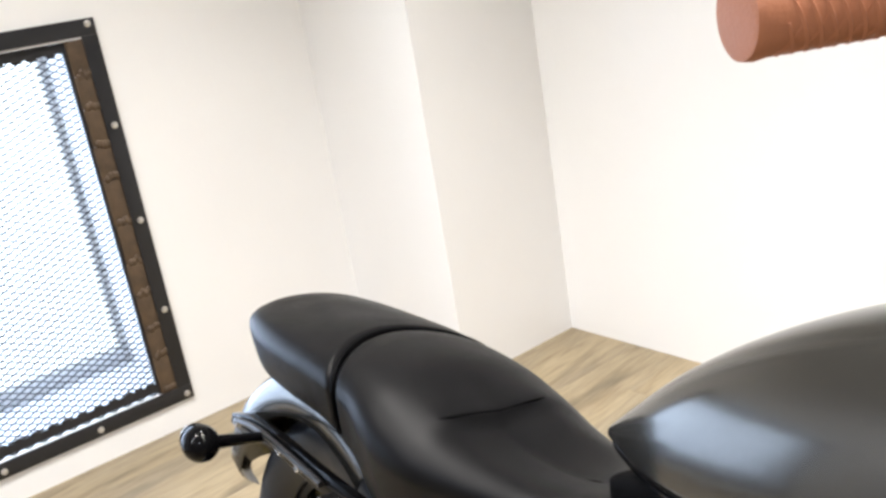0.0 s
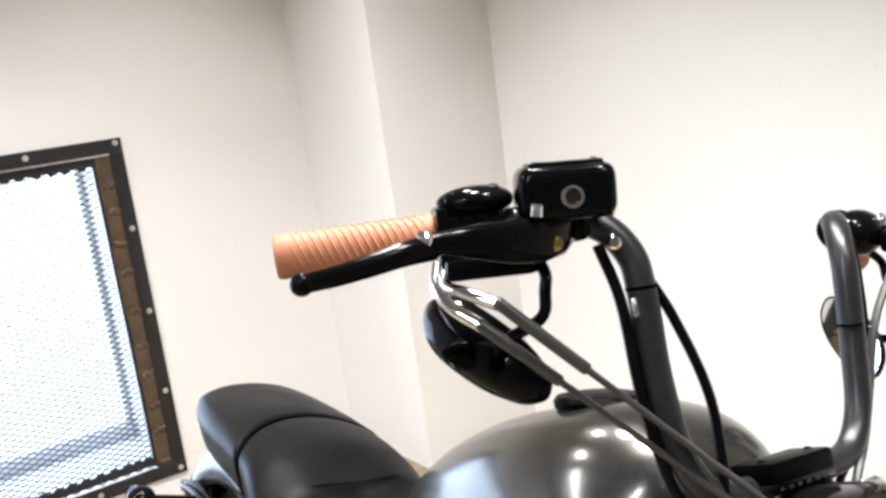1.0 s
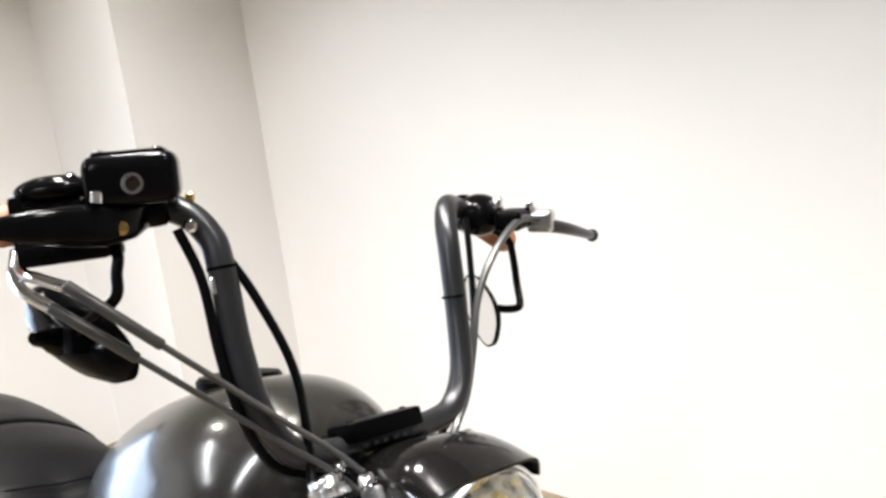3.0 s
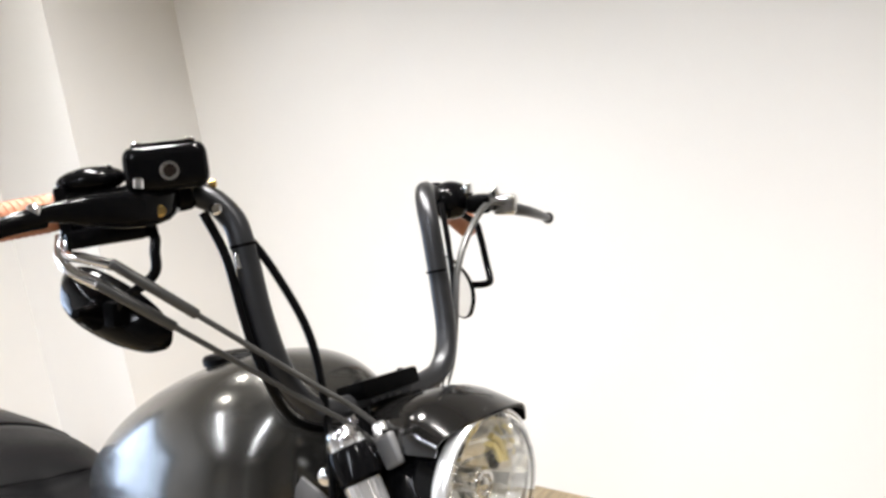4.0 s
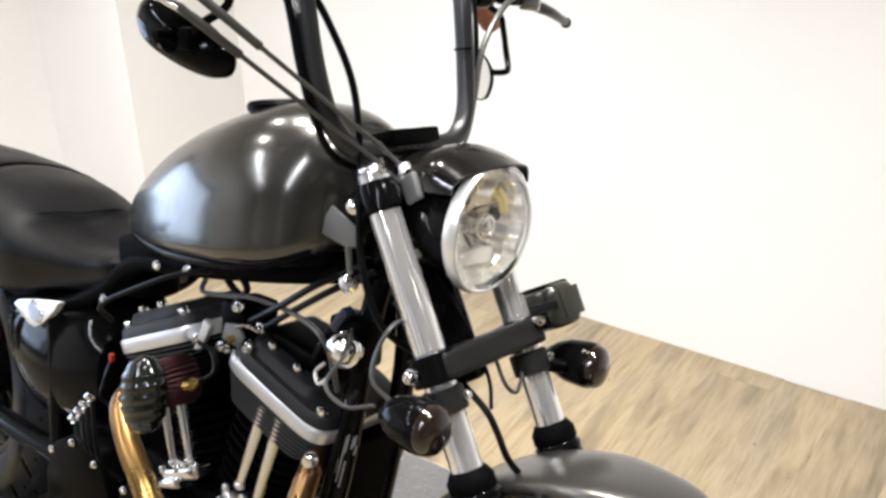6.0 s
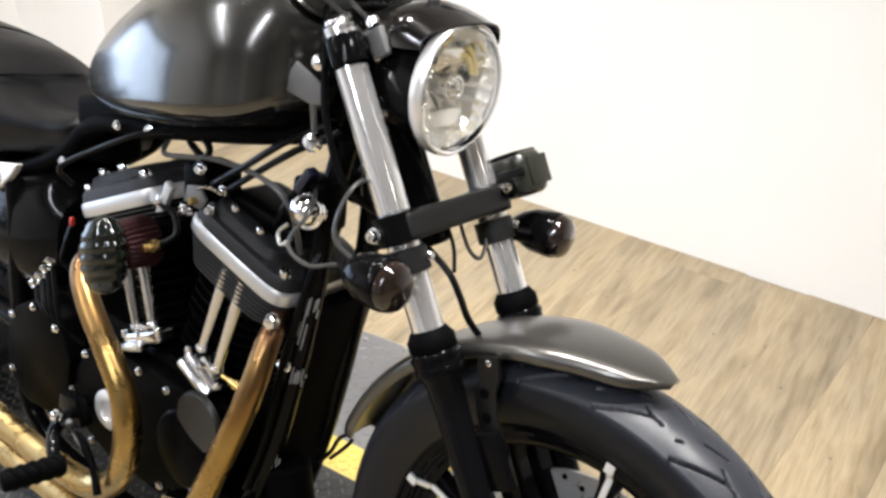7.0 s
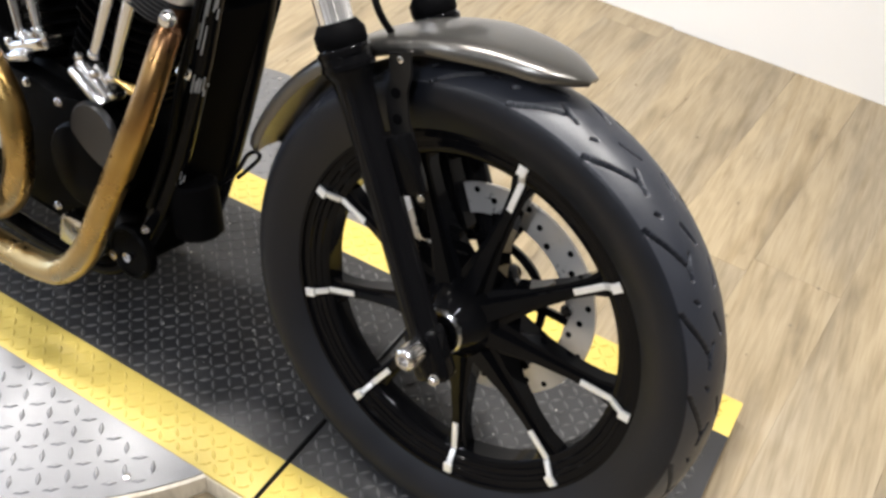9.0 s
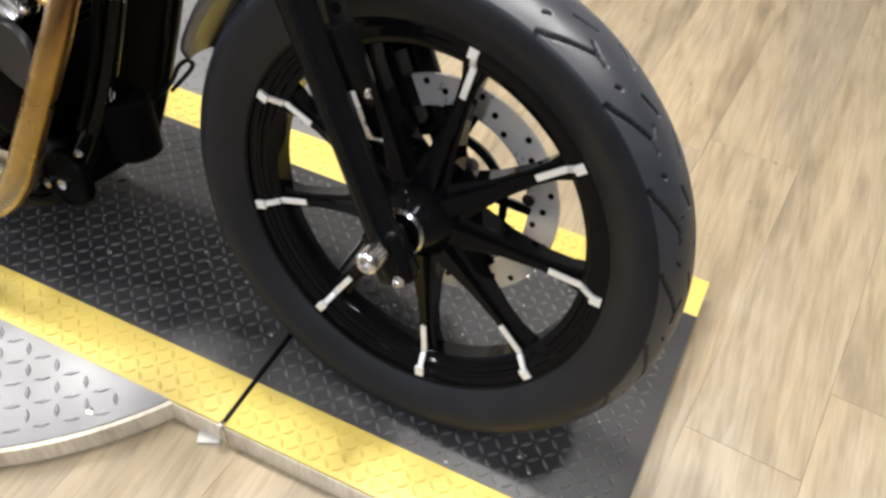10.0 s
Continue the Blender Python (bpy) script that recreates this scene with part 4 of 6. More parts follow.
block("lamp_cap", Vector((1.276, 0.132, 0.836)) + FROT @ Vector((-0.002, 0, 0.0275)), (0.050, 0.044, 0.009), SATIN, aux, rot=FROT @ rz(-12), bevel=0.004)
block("lamp_arm", Vector((1.281, 0.1045, 0.842)), (0.050, 0.006, 0.013), YOKE, aux, "grey bracket arm", rot=FROT @ rz(-6), bevel=0.003)
block("marker_lens", (1.3035, 0.132, 0.852), (0.008, 0.036, 0.040), SMOKE_GREEN, aux, rot=FROT @ rz(-12), bevel=0.002)
block("marker_bracket", (1.268, 0.112, 0.815), (0.045, 0.05, 0.012), SATIN, aux, rot=FROT, bevel=0.003)
bolt(aux, (1.283, 0.092, 0.826), (0.6, -0.8, 0), 0.006, 0.008)

# headlamp
HC = Vector((1.243, -0.001, 0.961))
HA = Vector((1, 0.02, -0.025)).normalized()
hb = lathe("headlamp", [(-0.115, 0.0000), (-0.113, 0.0276), (-0.100, 0.0506), (-0.070, 0.0690), (-0.030, 0.0782), (-0.004, 0.0805)], HC, HA, GLOSS, bike, "round headlamp with chrome rim in a black bucket", seg=48, cap=False)
lathe("headlamp_rim", [(-0.006, 0.0810), (-0.002, 0.0845), (0.004, 0.0855), (0.010, 0.0848), (0.0135, 0.0830), (0.0145, 0.0806), (0.013, 0.0788), (0.010, 0.0780)], HC, HA, RIM_CHROME, hb, "chrome headlamp rim", seg=64, cap=False)
lathe("headlamp_lens", [(0.0110, 0.0780), (0.018, 0.0776), (0.027, 0.0670), (0.034, 0.0450), (0.037, 0.0000), (0.034, 0.0000), (0.031, 0.0450), (0.024, 0.0660), (0.0110, 0.0765)], HC, HA, LENS, hb, "clear glass lens", seg=48, cap=False).visible_shadow = False
bm = bmesh.new()
seg, prf = 60, [(0.008, 0.0754), (-0.008, 0.0699), (-0.026, 0.0570), (-0.040, 0.0386), (-0.048, 0.0184), (-0.049, 0.0120)]
q = turn_to(HA)
loops = []
for a, r in prf:
    lp = []
    for i in range(seg):
        w = 1 - (0.045 if (i // 3) % 2 else 0.0) * (r / 0.082)
        lp.append(HC + q @ Vector((r * w * math.cos(2 * math.pi * i / seg), r * w * math.sin(2 * math.pi * i / seg), a + (0.004 if (i // 5) % 2 else 0))))
    loops.append(lp)
rings(bm, loops, cap=False)
part("reflector", bm, REFLECTOR, hb, "faceted bright reflector", sharp=12)
for sy in (-1, 1):
    lathe("reflector_window", [(0, 0.0065), (0.002, 0.0065), (0.003, 0.005), (0.003, 0.0)], HC + Vector((-0.018, sy * 0.047, 0.006)), (1, -sy * 0.4, 0), SMOKE_GREEN, hb, "small dark window in the reflector", seg=16)
lathe("bulb_cap", [(-0.050, 0.014), (-0.012, 0.0175), (0.000, 0.0178), (0.0035, 0.0155), (0.0040, 0.0120), (0.0020, 0.0105), (0.0020, 0.0085), (0.0045, 0.0070), (0.0060, 0.0035), (0.0062, 0.0)], HC, HA, CHROME, hb, "bulb shield cap")
for dz in (-0.042, 0.040):
    block("reflector_step", HC + Vector((-0.016, 0, dz)), (0.02, 0.070, 0.022), REFLECTOR, hb, rot=ry(12 if dz > 0 else -12), bevel=0.003)
for r_, a0, a1 in ((0.052, 104, 158), (0.043, 110, 152)):
    tube("amber_strip", [HC + q @ Vector((r_ * math.cos(radians(a_)), r_ * math.sin(radians(a_)), -0.004)) for a_ in range(a0, a1 + 1, 6)], 0.0040, YELLOW_GLASS, hb, "amber strip inside the reflector", 8, 3)
# visor over the headlamp
bm = bmesh.new()
loops = []
for k in range(13):
    t = k / 12
    x = 1.115 + 0.149 * t
    zt = 1.033 + 0.030 * math.sin(math.pi * min(1, t * 1.05) * 0.62) - 0.018 * max(0, t - 0.55) / 0.45
    hw = 0.046 + 0.037 * math.sin(math.pi * 0.5 * min(1, t * 1.3))
    zb = 1.016 - 0.018 * (1 - abs(2 * t - 1)) if t < 0.6 else 1.006 + 0.012 * (t - 0.6)
    lp = []
    for i in range(15):
        a = math.pi * i / 14
        lp.append((x - 0.020 * (abs(math.cos(a)) ** 2) * t, hw * math.cos(a) + 0.004, zb + (zt - zb) * math.sin(a) ** 0.7))
    for i in range(14, -1, -1):
        a = math.pi * i / 14
        lp.append((x - 0.020 * (abs(math.cos(a)) ** 2) * t, (hw - 0.0025) * math.cos(a) + 0.004, zb - 0.001 + (zt - zb - 0.002) * math.sin(a) ** 0.7))
    loops.append(lp)
rings(bm, loops)
part("headlamp_visor", bm, VISOR, bike, "gloss black headlamp visor", sharp=60)
block("visor_bracket", (1.155, 0, 0.985), (0.07, 0.10, 0.05), GLOSS, bike, bevel=0.008)
for dz in (0.0, -0.026, -0.05):
    bolt(bike, (1.190 + 0.01 * dz, -0.062, 0.952 + dz), (0.2, -1, 0), 0.006, 0.005)

# handlebar
BARR = 0.0132
RIGHT = [(1.105, 0.0, 1.040), (1.105, -0.075, 1.040), (1.102, -0.112, 1.052), (1.093, -0.138, 1.088), (1.078, -0.151, 1.150), (1.062, -0.157, 1.226), (1.051, -0.162, 1.256), (1.031, -0.180, 1.278), (1.002, -0.216, 1.283), (0.954, -0.305, 1.268), (0.893, -0.412, 1.254)]


def far_side(p):
    """The left end of the bar sits a little lower and further out than the right one's mirror image."""
    k = min(1.0, max(0.0, (-p[1] - 0.157) / 0.30))
    h = min(1.0, max(0.0, (p[2] - 1.04) / 0.15))
    return Vector((p[0] + 0.006 * h, -p[1] - 0.012 * h + 0.055 * k, p[2] - 0.012 * h - 0.021 * k - 0.025 * k * k))


left = [tuple(far_side(p)) for p in RIGHT[::-1]]
bar = tube("handlebar", left[:-1] + RIGHT, BARR, GREYBAR, bike, "dark grey ape-hanger handlebar", 18, 8)
GA = Vector((-0.49, -0.865, -0.105)).normalized()           # along the right grip, outwards
GF = Vector((0.865, -0.49, 0.02)).normalized()              # ahead of it
GROT = Matrix((GF, -GA, GF.cross(-GA))).transposed()         # x ahead, y inwards along the bar, z up
for sg in (-1, 1):
    side = (lambda p: Vector(p)) if sg < 0 else far_side
    dj = 0.0 if sg < 0 else -0.048
    rod("bar_joint", side((1.0616 - dj * 0.20, -0.1570 - dj * 0.1, 1.2275 + dj)), side((1.0622 - dj * 0.20, -0.1568 - dj * 0.1, 1.2245 + dj)), BARR + 0.0006, RUBBER, bar)
    p0, p1 = side((0.957, -0.299, 1.2688)), side((0.8912, -0.4155, 1.2500))
    ax = (p1 - p0).normalized()
    L = (p1 - p0).length
    g = lathe("grip", [(0, 0.0170), (0.003, 0.0186), (0.010, 0.0180), (L - 0.012, 0.0186), (L - 0.006, 0.0196), (L - 0.001, 0.0188), (L, 0.0160), (L, 0.0)], p0, ax, GRIP, bike, "tan rubber grip with diagonal ribs")
    bm = bmesh.new()
    qg = turn_to(ax)
    for turn_, count, thick in ((1, 26, 0.0012), (-1, 18, 0.0008)):
        for k in range(count):
            pts = []
            for j in range(25):
                a = turn_ * (-math.pi + 2 * math.pi * j / 24)
                z = -0.044 + (L + 0.032) * k / (count - 1) + 0.048 * j / 24
                if 0.005 < z < L - 0.013:
                    pts.append(p0 + qg @ Vector((0.0181 * math.cos(a), 0.0181 * math.sin(a), z)))
            if len(pts) > 2:
                add_tube(bm, pts, thick, 5, 0)
    part("grip_ribs", bm, GRIP, g)
# riser and clamp
for sg in (-1, 1):
    rod("riser", fork(0.725, sg * 0.045, -0.02), (1.105, sg * 0.045, 1.03), 0.017, GLOSS, bike)
clampb = block("bar_clamp", (1.108, -0.010, 1.054), (0.046, 0.092, 0.020), SATIN, bike, "black bar clamp with marked face", rot=ry(-18), bevel=0.004)
for k in range(6):
    block("clamp_marking", (1.1305, -0.043 + 0.013 * k, 1.046), (0.0015, 0.006, 0.003), TIMER, clampb, rot=ry(-18), bevel=0.0)
for sg in (-1, 1):
    bolt(bike, (1.112, sg * 0.036 - 0.010, 1.063), (0.3, 0, 0.95), 0.005, 0.003, SATIN)
bolt(bike, fork(0.765, -0.055, 0.01), FDIR, 0.008, 0.014)
bolt(bike, fork(0.80, -0.062, -0.012), FDIR, 0.006, 0.018)
rod("pinch_bolt", fork(0.735, -0.062, 0.02), fork(0.775, -0.062, 0.02), 0.0085, CHROME, bike, round_=0.003)
block("visor_ear", (1.183, -0.078, 1.008), (0.026, 0.010, 0.036), PLATE_GREY, bike, "rounded grey visor mounting ear", rot=FROT, bevel=0.0048, seg=3)
lathe("ear_bolt", [(0, 0.0085), (0.005, 0.0085), (0.010, 0.0065), (0.012, 0.003), (0.012, 0)], (1.174, -0.080, 1.027), FDIR, CHROME, bike, "chrome dome bolt", seg=18)


def hb(o, u, v, w):
    """A point in the right control's own axes: ahead, inwards along the bar, up."""
    return Vector(o) + GROT @ Vector((u, v, w))


# controls on the right
SWC = (0.972, -0.270, 1.274)
sw = lathe("switch_housing", [(-0.028, 0.018), (-0.026, 0.0235), (0.0, 0.025), (0.024, 0.0245), (0.028, 0.018)], SWC, GA, GLOSS, bike, "gloss black switch housing")
bm = bmesh.new()
add_ball(bm, hb(SWC, 0.005, 0.004, 0.024), 0.032, 20, (0.72, 1.05, 0.42), GROT)
part("housing_dome", bm, GLOSS, sw)
bolt(sw, hb(SWC, 0.010, 0.020, 0.0345), (0.1, 0, 1), 0.0045, 0.003)
for k in range(3):
    block("switch_button", hb(SWC, 0.022, -0.018 + 0.012 * k, 0.004), (0.006, 0.008, 0.016), RUBBER, sw, rot=GROT, bevel=0.002)
block("throttle_collar", hb(SWC, 0.004, -0.027, -0.004), (0.046, 0.012, 0.052), GLOSS, sw, "black throttle collar", rot=GROT, bevel=0.005)
MCC = (1.041, -0.229, 1.3085)
tilt = Matrix.Rotation(radians(56), 3, "Z") @ Matrix.Rotation(radians(-5), 3, "Y")   # x along the reservoir, nearly level
mc = block("brake_master_cylinder", MCC, (0.079, 0.062, 0.045), GLOSS, bike, "gloss black brake fluid reservoir", rot=tilt, bevel=0.015, seg=5)
block("reservoir_lid", Vector(MCC) + tilt @ Vector((0, 0, 0.0222)), (0.060, 0.044, 0.005), GLOSS, mc, rot=tilt, bevel=0.002, seg=2)
lathe("sight_glass_ring", [(0, 0.0090), (0.003, 0.0090), (0.003, 0.0066), (0.001, 0.006), (0.001, 0)], Vector(MCC) + tilt @ Vector((0.002, -0.0305, -0.0035)), tilt @ Vector((0, -1, 0)), STEEL, mc, "round sight glass")
lathe("sight_glass", [(0, 0.0058), (0.0012, 0.0054), (0.0016, 0.0)], Vector(MCC) + tilt @ Vector((0.002, -0.0317, -0.0035)), tilt @ Vector((0, -1, 0)), SMOKE, mc, "dark sight glass")
for dv in (-0.030, 0.030):
    bolt(mc, Vector(MCC) + tilt @ Vector((dv * 0.8, -0.014, 0.0242)), (0.1, 0, 1), 0.0036, 0.002)
bm = bmesh.new()
lp = []
for px_, py_, pz_, w_, h_ in ((1.033, -0.366, 1.268, 0.007, 0.006), (1.037, -0.345, 1.271, 0.009, 0.009), (1.042, -0.318, 1.271, 0.012, 0.014), (1.044, -0.285, 1.270, 0.014, 0.0175), (1.043, -0.252, 1.270, 0.016, 0.0185), (1.040, -0.228, 1.273, 0.015, 0.016), (1.034, -0.212, 1.276, 0.010, 0.011)):
    lp.append([Vector((px_, py_, pz_)) + Vector((0.88, -0.47, 0)) * w_ * (1 if math.cos(a_) > 0 else -1) * abs(math.cos(a_)) ** 0.6 + Vector((0, 0, h_ * (1 if math.sin(a_) > 0 else -1) * abs(math.sin(a_)) ** 0.6)) for a_ in [2 * math.pi * k / 20 for k in range(20)]])
rings(bm, lp)
part("lever_body", bm, GLOSS, mc, "gloss black cast lever body")
lathe("lever_pin", [(-0.006, 0.004), (-0.004, 0.007), (0.003, 0.007), (0.006, 0.004), (0.006, 0)], (1.035, -0.362, 1.274), (0.1, 0, 1), CHROME, mc, "bright lever pin", seg=14)
block("clamp_bracket", hb((0.998, -0.236, 1.272), 0, 0, 0), (0.030, 0.070, 0.026), SATIN, mc, rot=GROT, bevel=0.008, seg=3)
block("perch_lower", hb((0.998, -0.272, 1.245), 0, 0, 0), (0.034, 0.075, 0.018), GLOSS, mc, rot=GROT, bevel=0.005)
block("perch_clip", hb((1.014, -0.240, 1.246), 0, 0, 0), (0.020, 0.026, 0.012), GLOSS, mc, rot=GROT, bevel=0.004)
block("bar_clamp_shell", hb((1.010, -0.200, 1.284), 0, 0, 0), (0.046, 0.040, 0.042), GLOSS, mc, rot=GROT, bevel=0.012, seg=3)
lathe("banjo_bolt", [(0, 0.004), (0.003, 0.0050), (0.006, 0.0050), (0.008, 0.003)], (1.036, -0.176, 1.290), (0.5, 0.86, 0.1), BRASS, mc)
lathe("clamp_screw", [(0, 0.004), (0.003, 0.0062), (0.006, 0.0062), (0.008, 0.004), (0.008, 0)], (1.051, -0.180, 1.264), (0.7, -0.6, 0.2), CHROME, mc, "bright clamp screw", seg=14)
lathe("brass_screw", [(0, 0.006), (0.003, 0.006), (0.004, 0.003)], (1.053, -0.248, 1.267), GF, BRASS, mc)
lathe("lever_pivot", [(-0.006, 0.004), (-0.005, 0.0052), (0.003, 0.0052), (0.0045, 0.004), (0.0045, 0)], (1.055, -0.270, 1.295), (0.1, 0, 1), CHROME, mc, "bright lever pivot")
bm = bmesh.new()
lev = [(1.034, -0.352, 1.268), (1.035, -0.378, 1.264), (1.032, -0.405, 1.257), (1.026, -0.432, 1.250), (1.019, -0.455, 1.245)]
pth = smooth_path(lev, 6)
lp = []
for i, p in enumerate(pth):
    t = i / (len(pth) - 1)
    w, h = 0.008 - 0.003 * t, 0.0105 - 0.0035 * t
    lp.append([p + Vector((w * math.cos(a), 0, h * math.sin(a))) for a in [2 * math.pi * k / 12 for k in range(12)]])
rings(bm, lp)
add_ball(bm, lev[-1], 0.0088, 14)
part("brake_lever", bm, GLOSS, mc, "black brake lever with ball end")
# controls on the left
swl = lathe("switch_housing", [(-0.028, 0.018), (-0.026, 0.0235), (0.0, 0.025), (0.024, 0.0245), (0.028, 0.018)], far_side(SWC), far_side(Vector((0.95, -0.31, 1.27))) - far_side(SWC), GLOSS, bike, "gloss black switch housing")
bm = bmesh.new()
add_ball(bm, (1.006, 0.268, 1.252), 0.029, 20, (0.95, 1.25, 0.95))
part("housing_dome", bm, GLOSS, swl)
LROT = rz(29)
pl = block("clutch_perch", (1.036, 0.300, 1.246), (0.034, 0.090, 0.026), SATIN, bike, "grey clutch lever perch", rot=LROT, bevel=0.008, seg=3)
block("perch_block", (1.044, 0.350, 1.242), (0.034, 0.040, 0.030), STEEL, pl, rot=LROT, bevel=0.007, seg=3)
bolt(pl, (1.030, 0.275, 1.262), (0.1, 0, 1), 0.007, 0.014)
bolt(pl, (1.040, 0.330, 1.260), (0.1, 0, 1), 0.006, 0.008)
bm = bmesh.new()
pth = smooth_path([(1.046, 0.345, 1.238), (1.048, 0.400, 1.229), (1.038, 0.455, 1.219), (1.026, 0.496, 1.212)], 6)
lp = []
for i, p in enumerate(pth):
    t = i / (len(pth) - 1)
    w, h = 0.011 - 0.004 * t, 0.010 - 0.004 * t
    lp.append([p + Vector((w * math.cos(a), 0, h * math.sin(a))) for a in [2 * math.pi * k / 12 for k in range(12)]])
rings(bm, lp)
add_ball(bm, pth[-1], 0.0095, 12)
part("clutch_lever", bm, GREYBAR, pl, "dark grey clutch lever with ball end")

# mirrors hung under the bars: middle, way the glass looks, tilt of the long axis, stalk
for sg, c, n, roll, stalk in ((-1, (0.955, -0.240, 1.163), (-0.20, 0.95, 0.12), -24, [(0.992, -0.232, 1.262), (1.034, -0.243, 1.244), (1.043, -0.249, 1.228), (1.040, -0.250, 1.205), (1.005, -0.262, 1.180), (0.990, -0.262, 1.165)]),
                              (1, (0.998, 0.279, 1.128), (-0.491, -0.866, 0.094), 0, [(0.985, 0.300, 1.236), (0.998, 0.334, 1.216), (1.006, 0.336, 1.196), (1.030, 0.316, 1.160), (1.045, 0.304, 1.136), (1.042, 0.299, 1.130), (1.030, 0.294, 1.128), (1.016, 0.292, 1.128)])):
    c, n = Vector(c), Vector(n).normalized()
    e1 = Vector((1, 0, 0)) if sg < 0 else Vector((-0.807, 0.493, 0.325))
    e1 = (e1 - n * n.dot(e1)).normalized()
    e2 = n.cross(e1)
    e2 = e2 if e2.z > 0 else -e2
    e1, e2 = (e1 * math.cos(radians(roll)) + e2 * math.sin(radians(roll))), (e2 * math.cos(radians(roll)) - e1 * math.sin(radians(roll)))

    def oval(depth, grow=1.0, N=40):
        out = []
        for i in range(N):
            a = 2 * math.pi * i / N
            ca, sa = math.cos(a), math.sin(a)
            ux = 0.075 * grow * (abs(ca) ** 0.8) * (1 if ca > 0 else -1)
            uy = 0.033 * grow * (abs(sa) ** 0.85) * (1 if sa > 0 else -1) * (1 - 0.10 * ca)
            out.append(c + e1 * ux + e2 * uy + n * depth)
        return out
    bm = bmesh.new()
    deep = 1.0 if sg < 0 else 0.45
    rings(bm, [oval(-0.028 * deep, 0.25), oval(-0.026 * deep, 0.50), oval(-0.019 * deep, 0.80), oval(-0.008 * deep, 0.97), oval(0.002, 1.0), oval(0.003, 0.965), oval(0.0005, 0.95)])
    mi = part("rear_mirror", bm, GLOSS, bike, "oval black rear-view mirror hung below the bar")
    bm = bmesh.new()
    rings(bm, [oval(0.0006, 0.95), oval(0.0016, 0.945)])
    part("mirror_glass", bm, MIRROR, mi, "mirror glass")
    if sg < 0:
        lathe("mirror_boss", [(0, 0.016), (0.006, 0.0145), (0.016, 0.009), (0.026, 0.0075), (0.030, 0.005)], c - n * 0.024 * deep - e1 * 0.004, -n + e2 * 0.35, GLOSS, mi, "ball joint on the mirror's back", seg=20)
    tube("mirror_stalk", stalk, 0.0052, GLOSS, mi, "", 10, 7)
    block("stalk_foot", stalk[-1], (0.020, 0.020, 0.026) if sg < 0 else (0.012, 0.012, 0.012), RUBBER, mi, bevel=0.005)

# cables at the bars
NECK = Vector((1.142, -0.075, 1.020))
for off, name_, ma_, bt in ((Vector((0, 0, 0)), "throttle_cable", GREY_CABLE, False), (Vector((0.006, 0.004, 0.016)), "idle_cable", GREY_CABLE, True)):
    a = Vector((0.968, -0.302, 1.246)) + off * Vector((1, 1, 0.2))
    elbow = [a, a + Vector((0.006, -0.006, -0.020)), a + Vector((0.024, -0.004, -0.034)) + off * 0.6, a + Vector((0.050, 0.010, -0.048)) + off]
    tube("cable_elbow", elbow, 0.0055, CHROME, bike, "chrome cable elbow", 10, 6)
    e = elbow[-1]
    ne = NECK + off
    d = ne - e
    if bt:
        rod("cable_boot", e - d * 0.02, e + d * 0.30, 0.0054, GREY_CABLE, bike, "grey adjuster sleeve", round_=0.002)
    else:
        rod("cable_adjuster", e - d * 0.02, e + d * 0.26, 0.0052, GREY_CABLE, bike, round_=0.002)
    tube(name_, [e + d * 0.22, e + d * 0.5, e + d * 0.75, e + d * 0.97, ne + Vector((0.022, 0.03, -0.045)), ne + Vector((0.024, 0.05, -0.12))], 0.0031, ma_, bike, "", 8, 6)
tube("brake_line", [(1.040, -0.172, 1.272), (1.058, -0.156, 1.244), (1.080, -0.131, 1.195), (1.101, -0.104, 1.12), (1.118, -0.101, 1.020), (1.142, -0.118, 0.920), (1.180, -0.112, 0.835), (1.215, -0.060, 0.790), (1.250, -0.052, 0.780), (1.276, -0.052, 0.766), (1.309, -0.052, 0.746), (1.328, -0.052, 0.723), (1.346, -0.050, 0.695), (1.362, -0.02, 0.655), (1.378, 0.03, 0.60), (1.395, 0.070, 0.52)], 0.0046, CABLE, bike, "black brake hose", 8, 8)
rod("loom_clip", (1.0655, -0.170, 1.219), (1.0695, -0.169, 1.203), 0.0030, BRIGHT_STEEL, bike, "bright wire clip on the bar", round_=0.001)
tube("wire_loom", [(1.040, -0.188, 1.262), (1.054, -0.173, 1.215), (1.072, -0.167, 1.145), (1.086, -0.154, 1.085), (1.088, -0.12, 1.035), (1.095, -0.06, 1.01)], 0.0050, CABLE, bike, "", 8, 6)
tube("clutch_cable", [(1.050, 0.335, 1.245), (1.066, 0.275, 1.247), (1.076, 0.218, 1.215), (1.083, 0.178, 1.165), (1.094, 0.155, 1.10), (1.106, 0.130, 1.055), (1.122, 0.09, 1.02), (1.13, 0.06, 0.93), (1.07, 0.04, 0.80)], 0.0046, GREY_CABLE, bike, "grey clutch cable", 8, 7)
tube("wire_loom", [(1.030, 0.215, 1.250), (1.056, 0.194, 1.20), (1.078, 0.175, 1.13), (1.095, 0.14, 1.06), (1.11, 0.08, 1.02)], 0.0040, CABLE, bike, "", 8, 6)
tube("headlamp_wire", [fork(0.66, -0.04, 0.0), fork(0.57, -0.018, 0.005), fork(0.50, -0.008, 0.005), fork(0.46, -0.016, 0.0)], 0.0026, CABLE, bike, "", 6)
tube("front_wire", [(1.10, -0.08, 0.80), (1.135, -0.125, 0.79), (1.125, -0.150, 0.75), (1.165, -0.155, 0.735), (1.21, -0.15, 0.75)], 0.0027, GREY_CABLE, bike, "grey signal wire", 6)


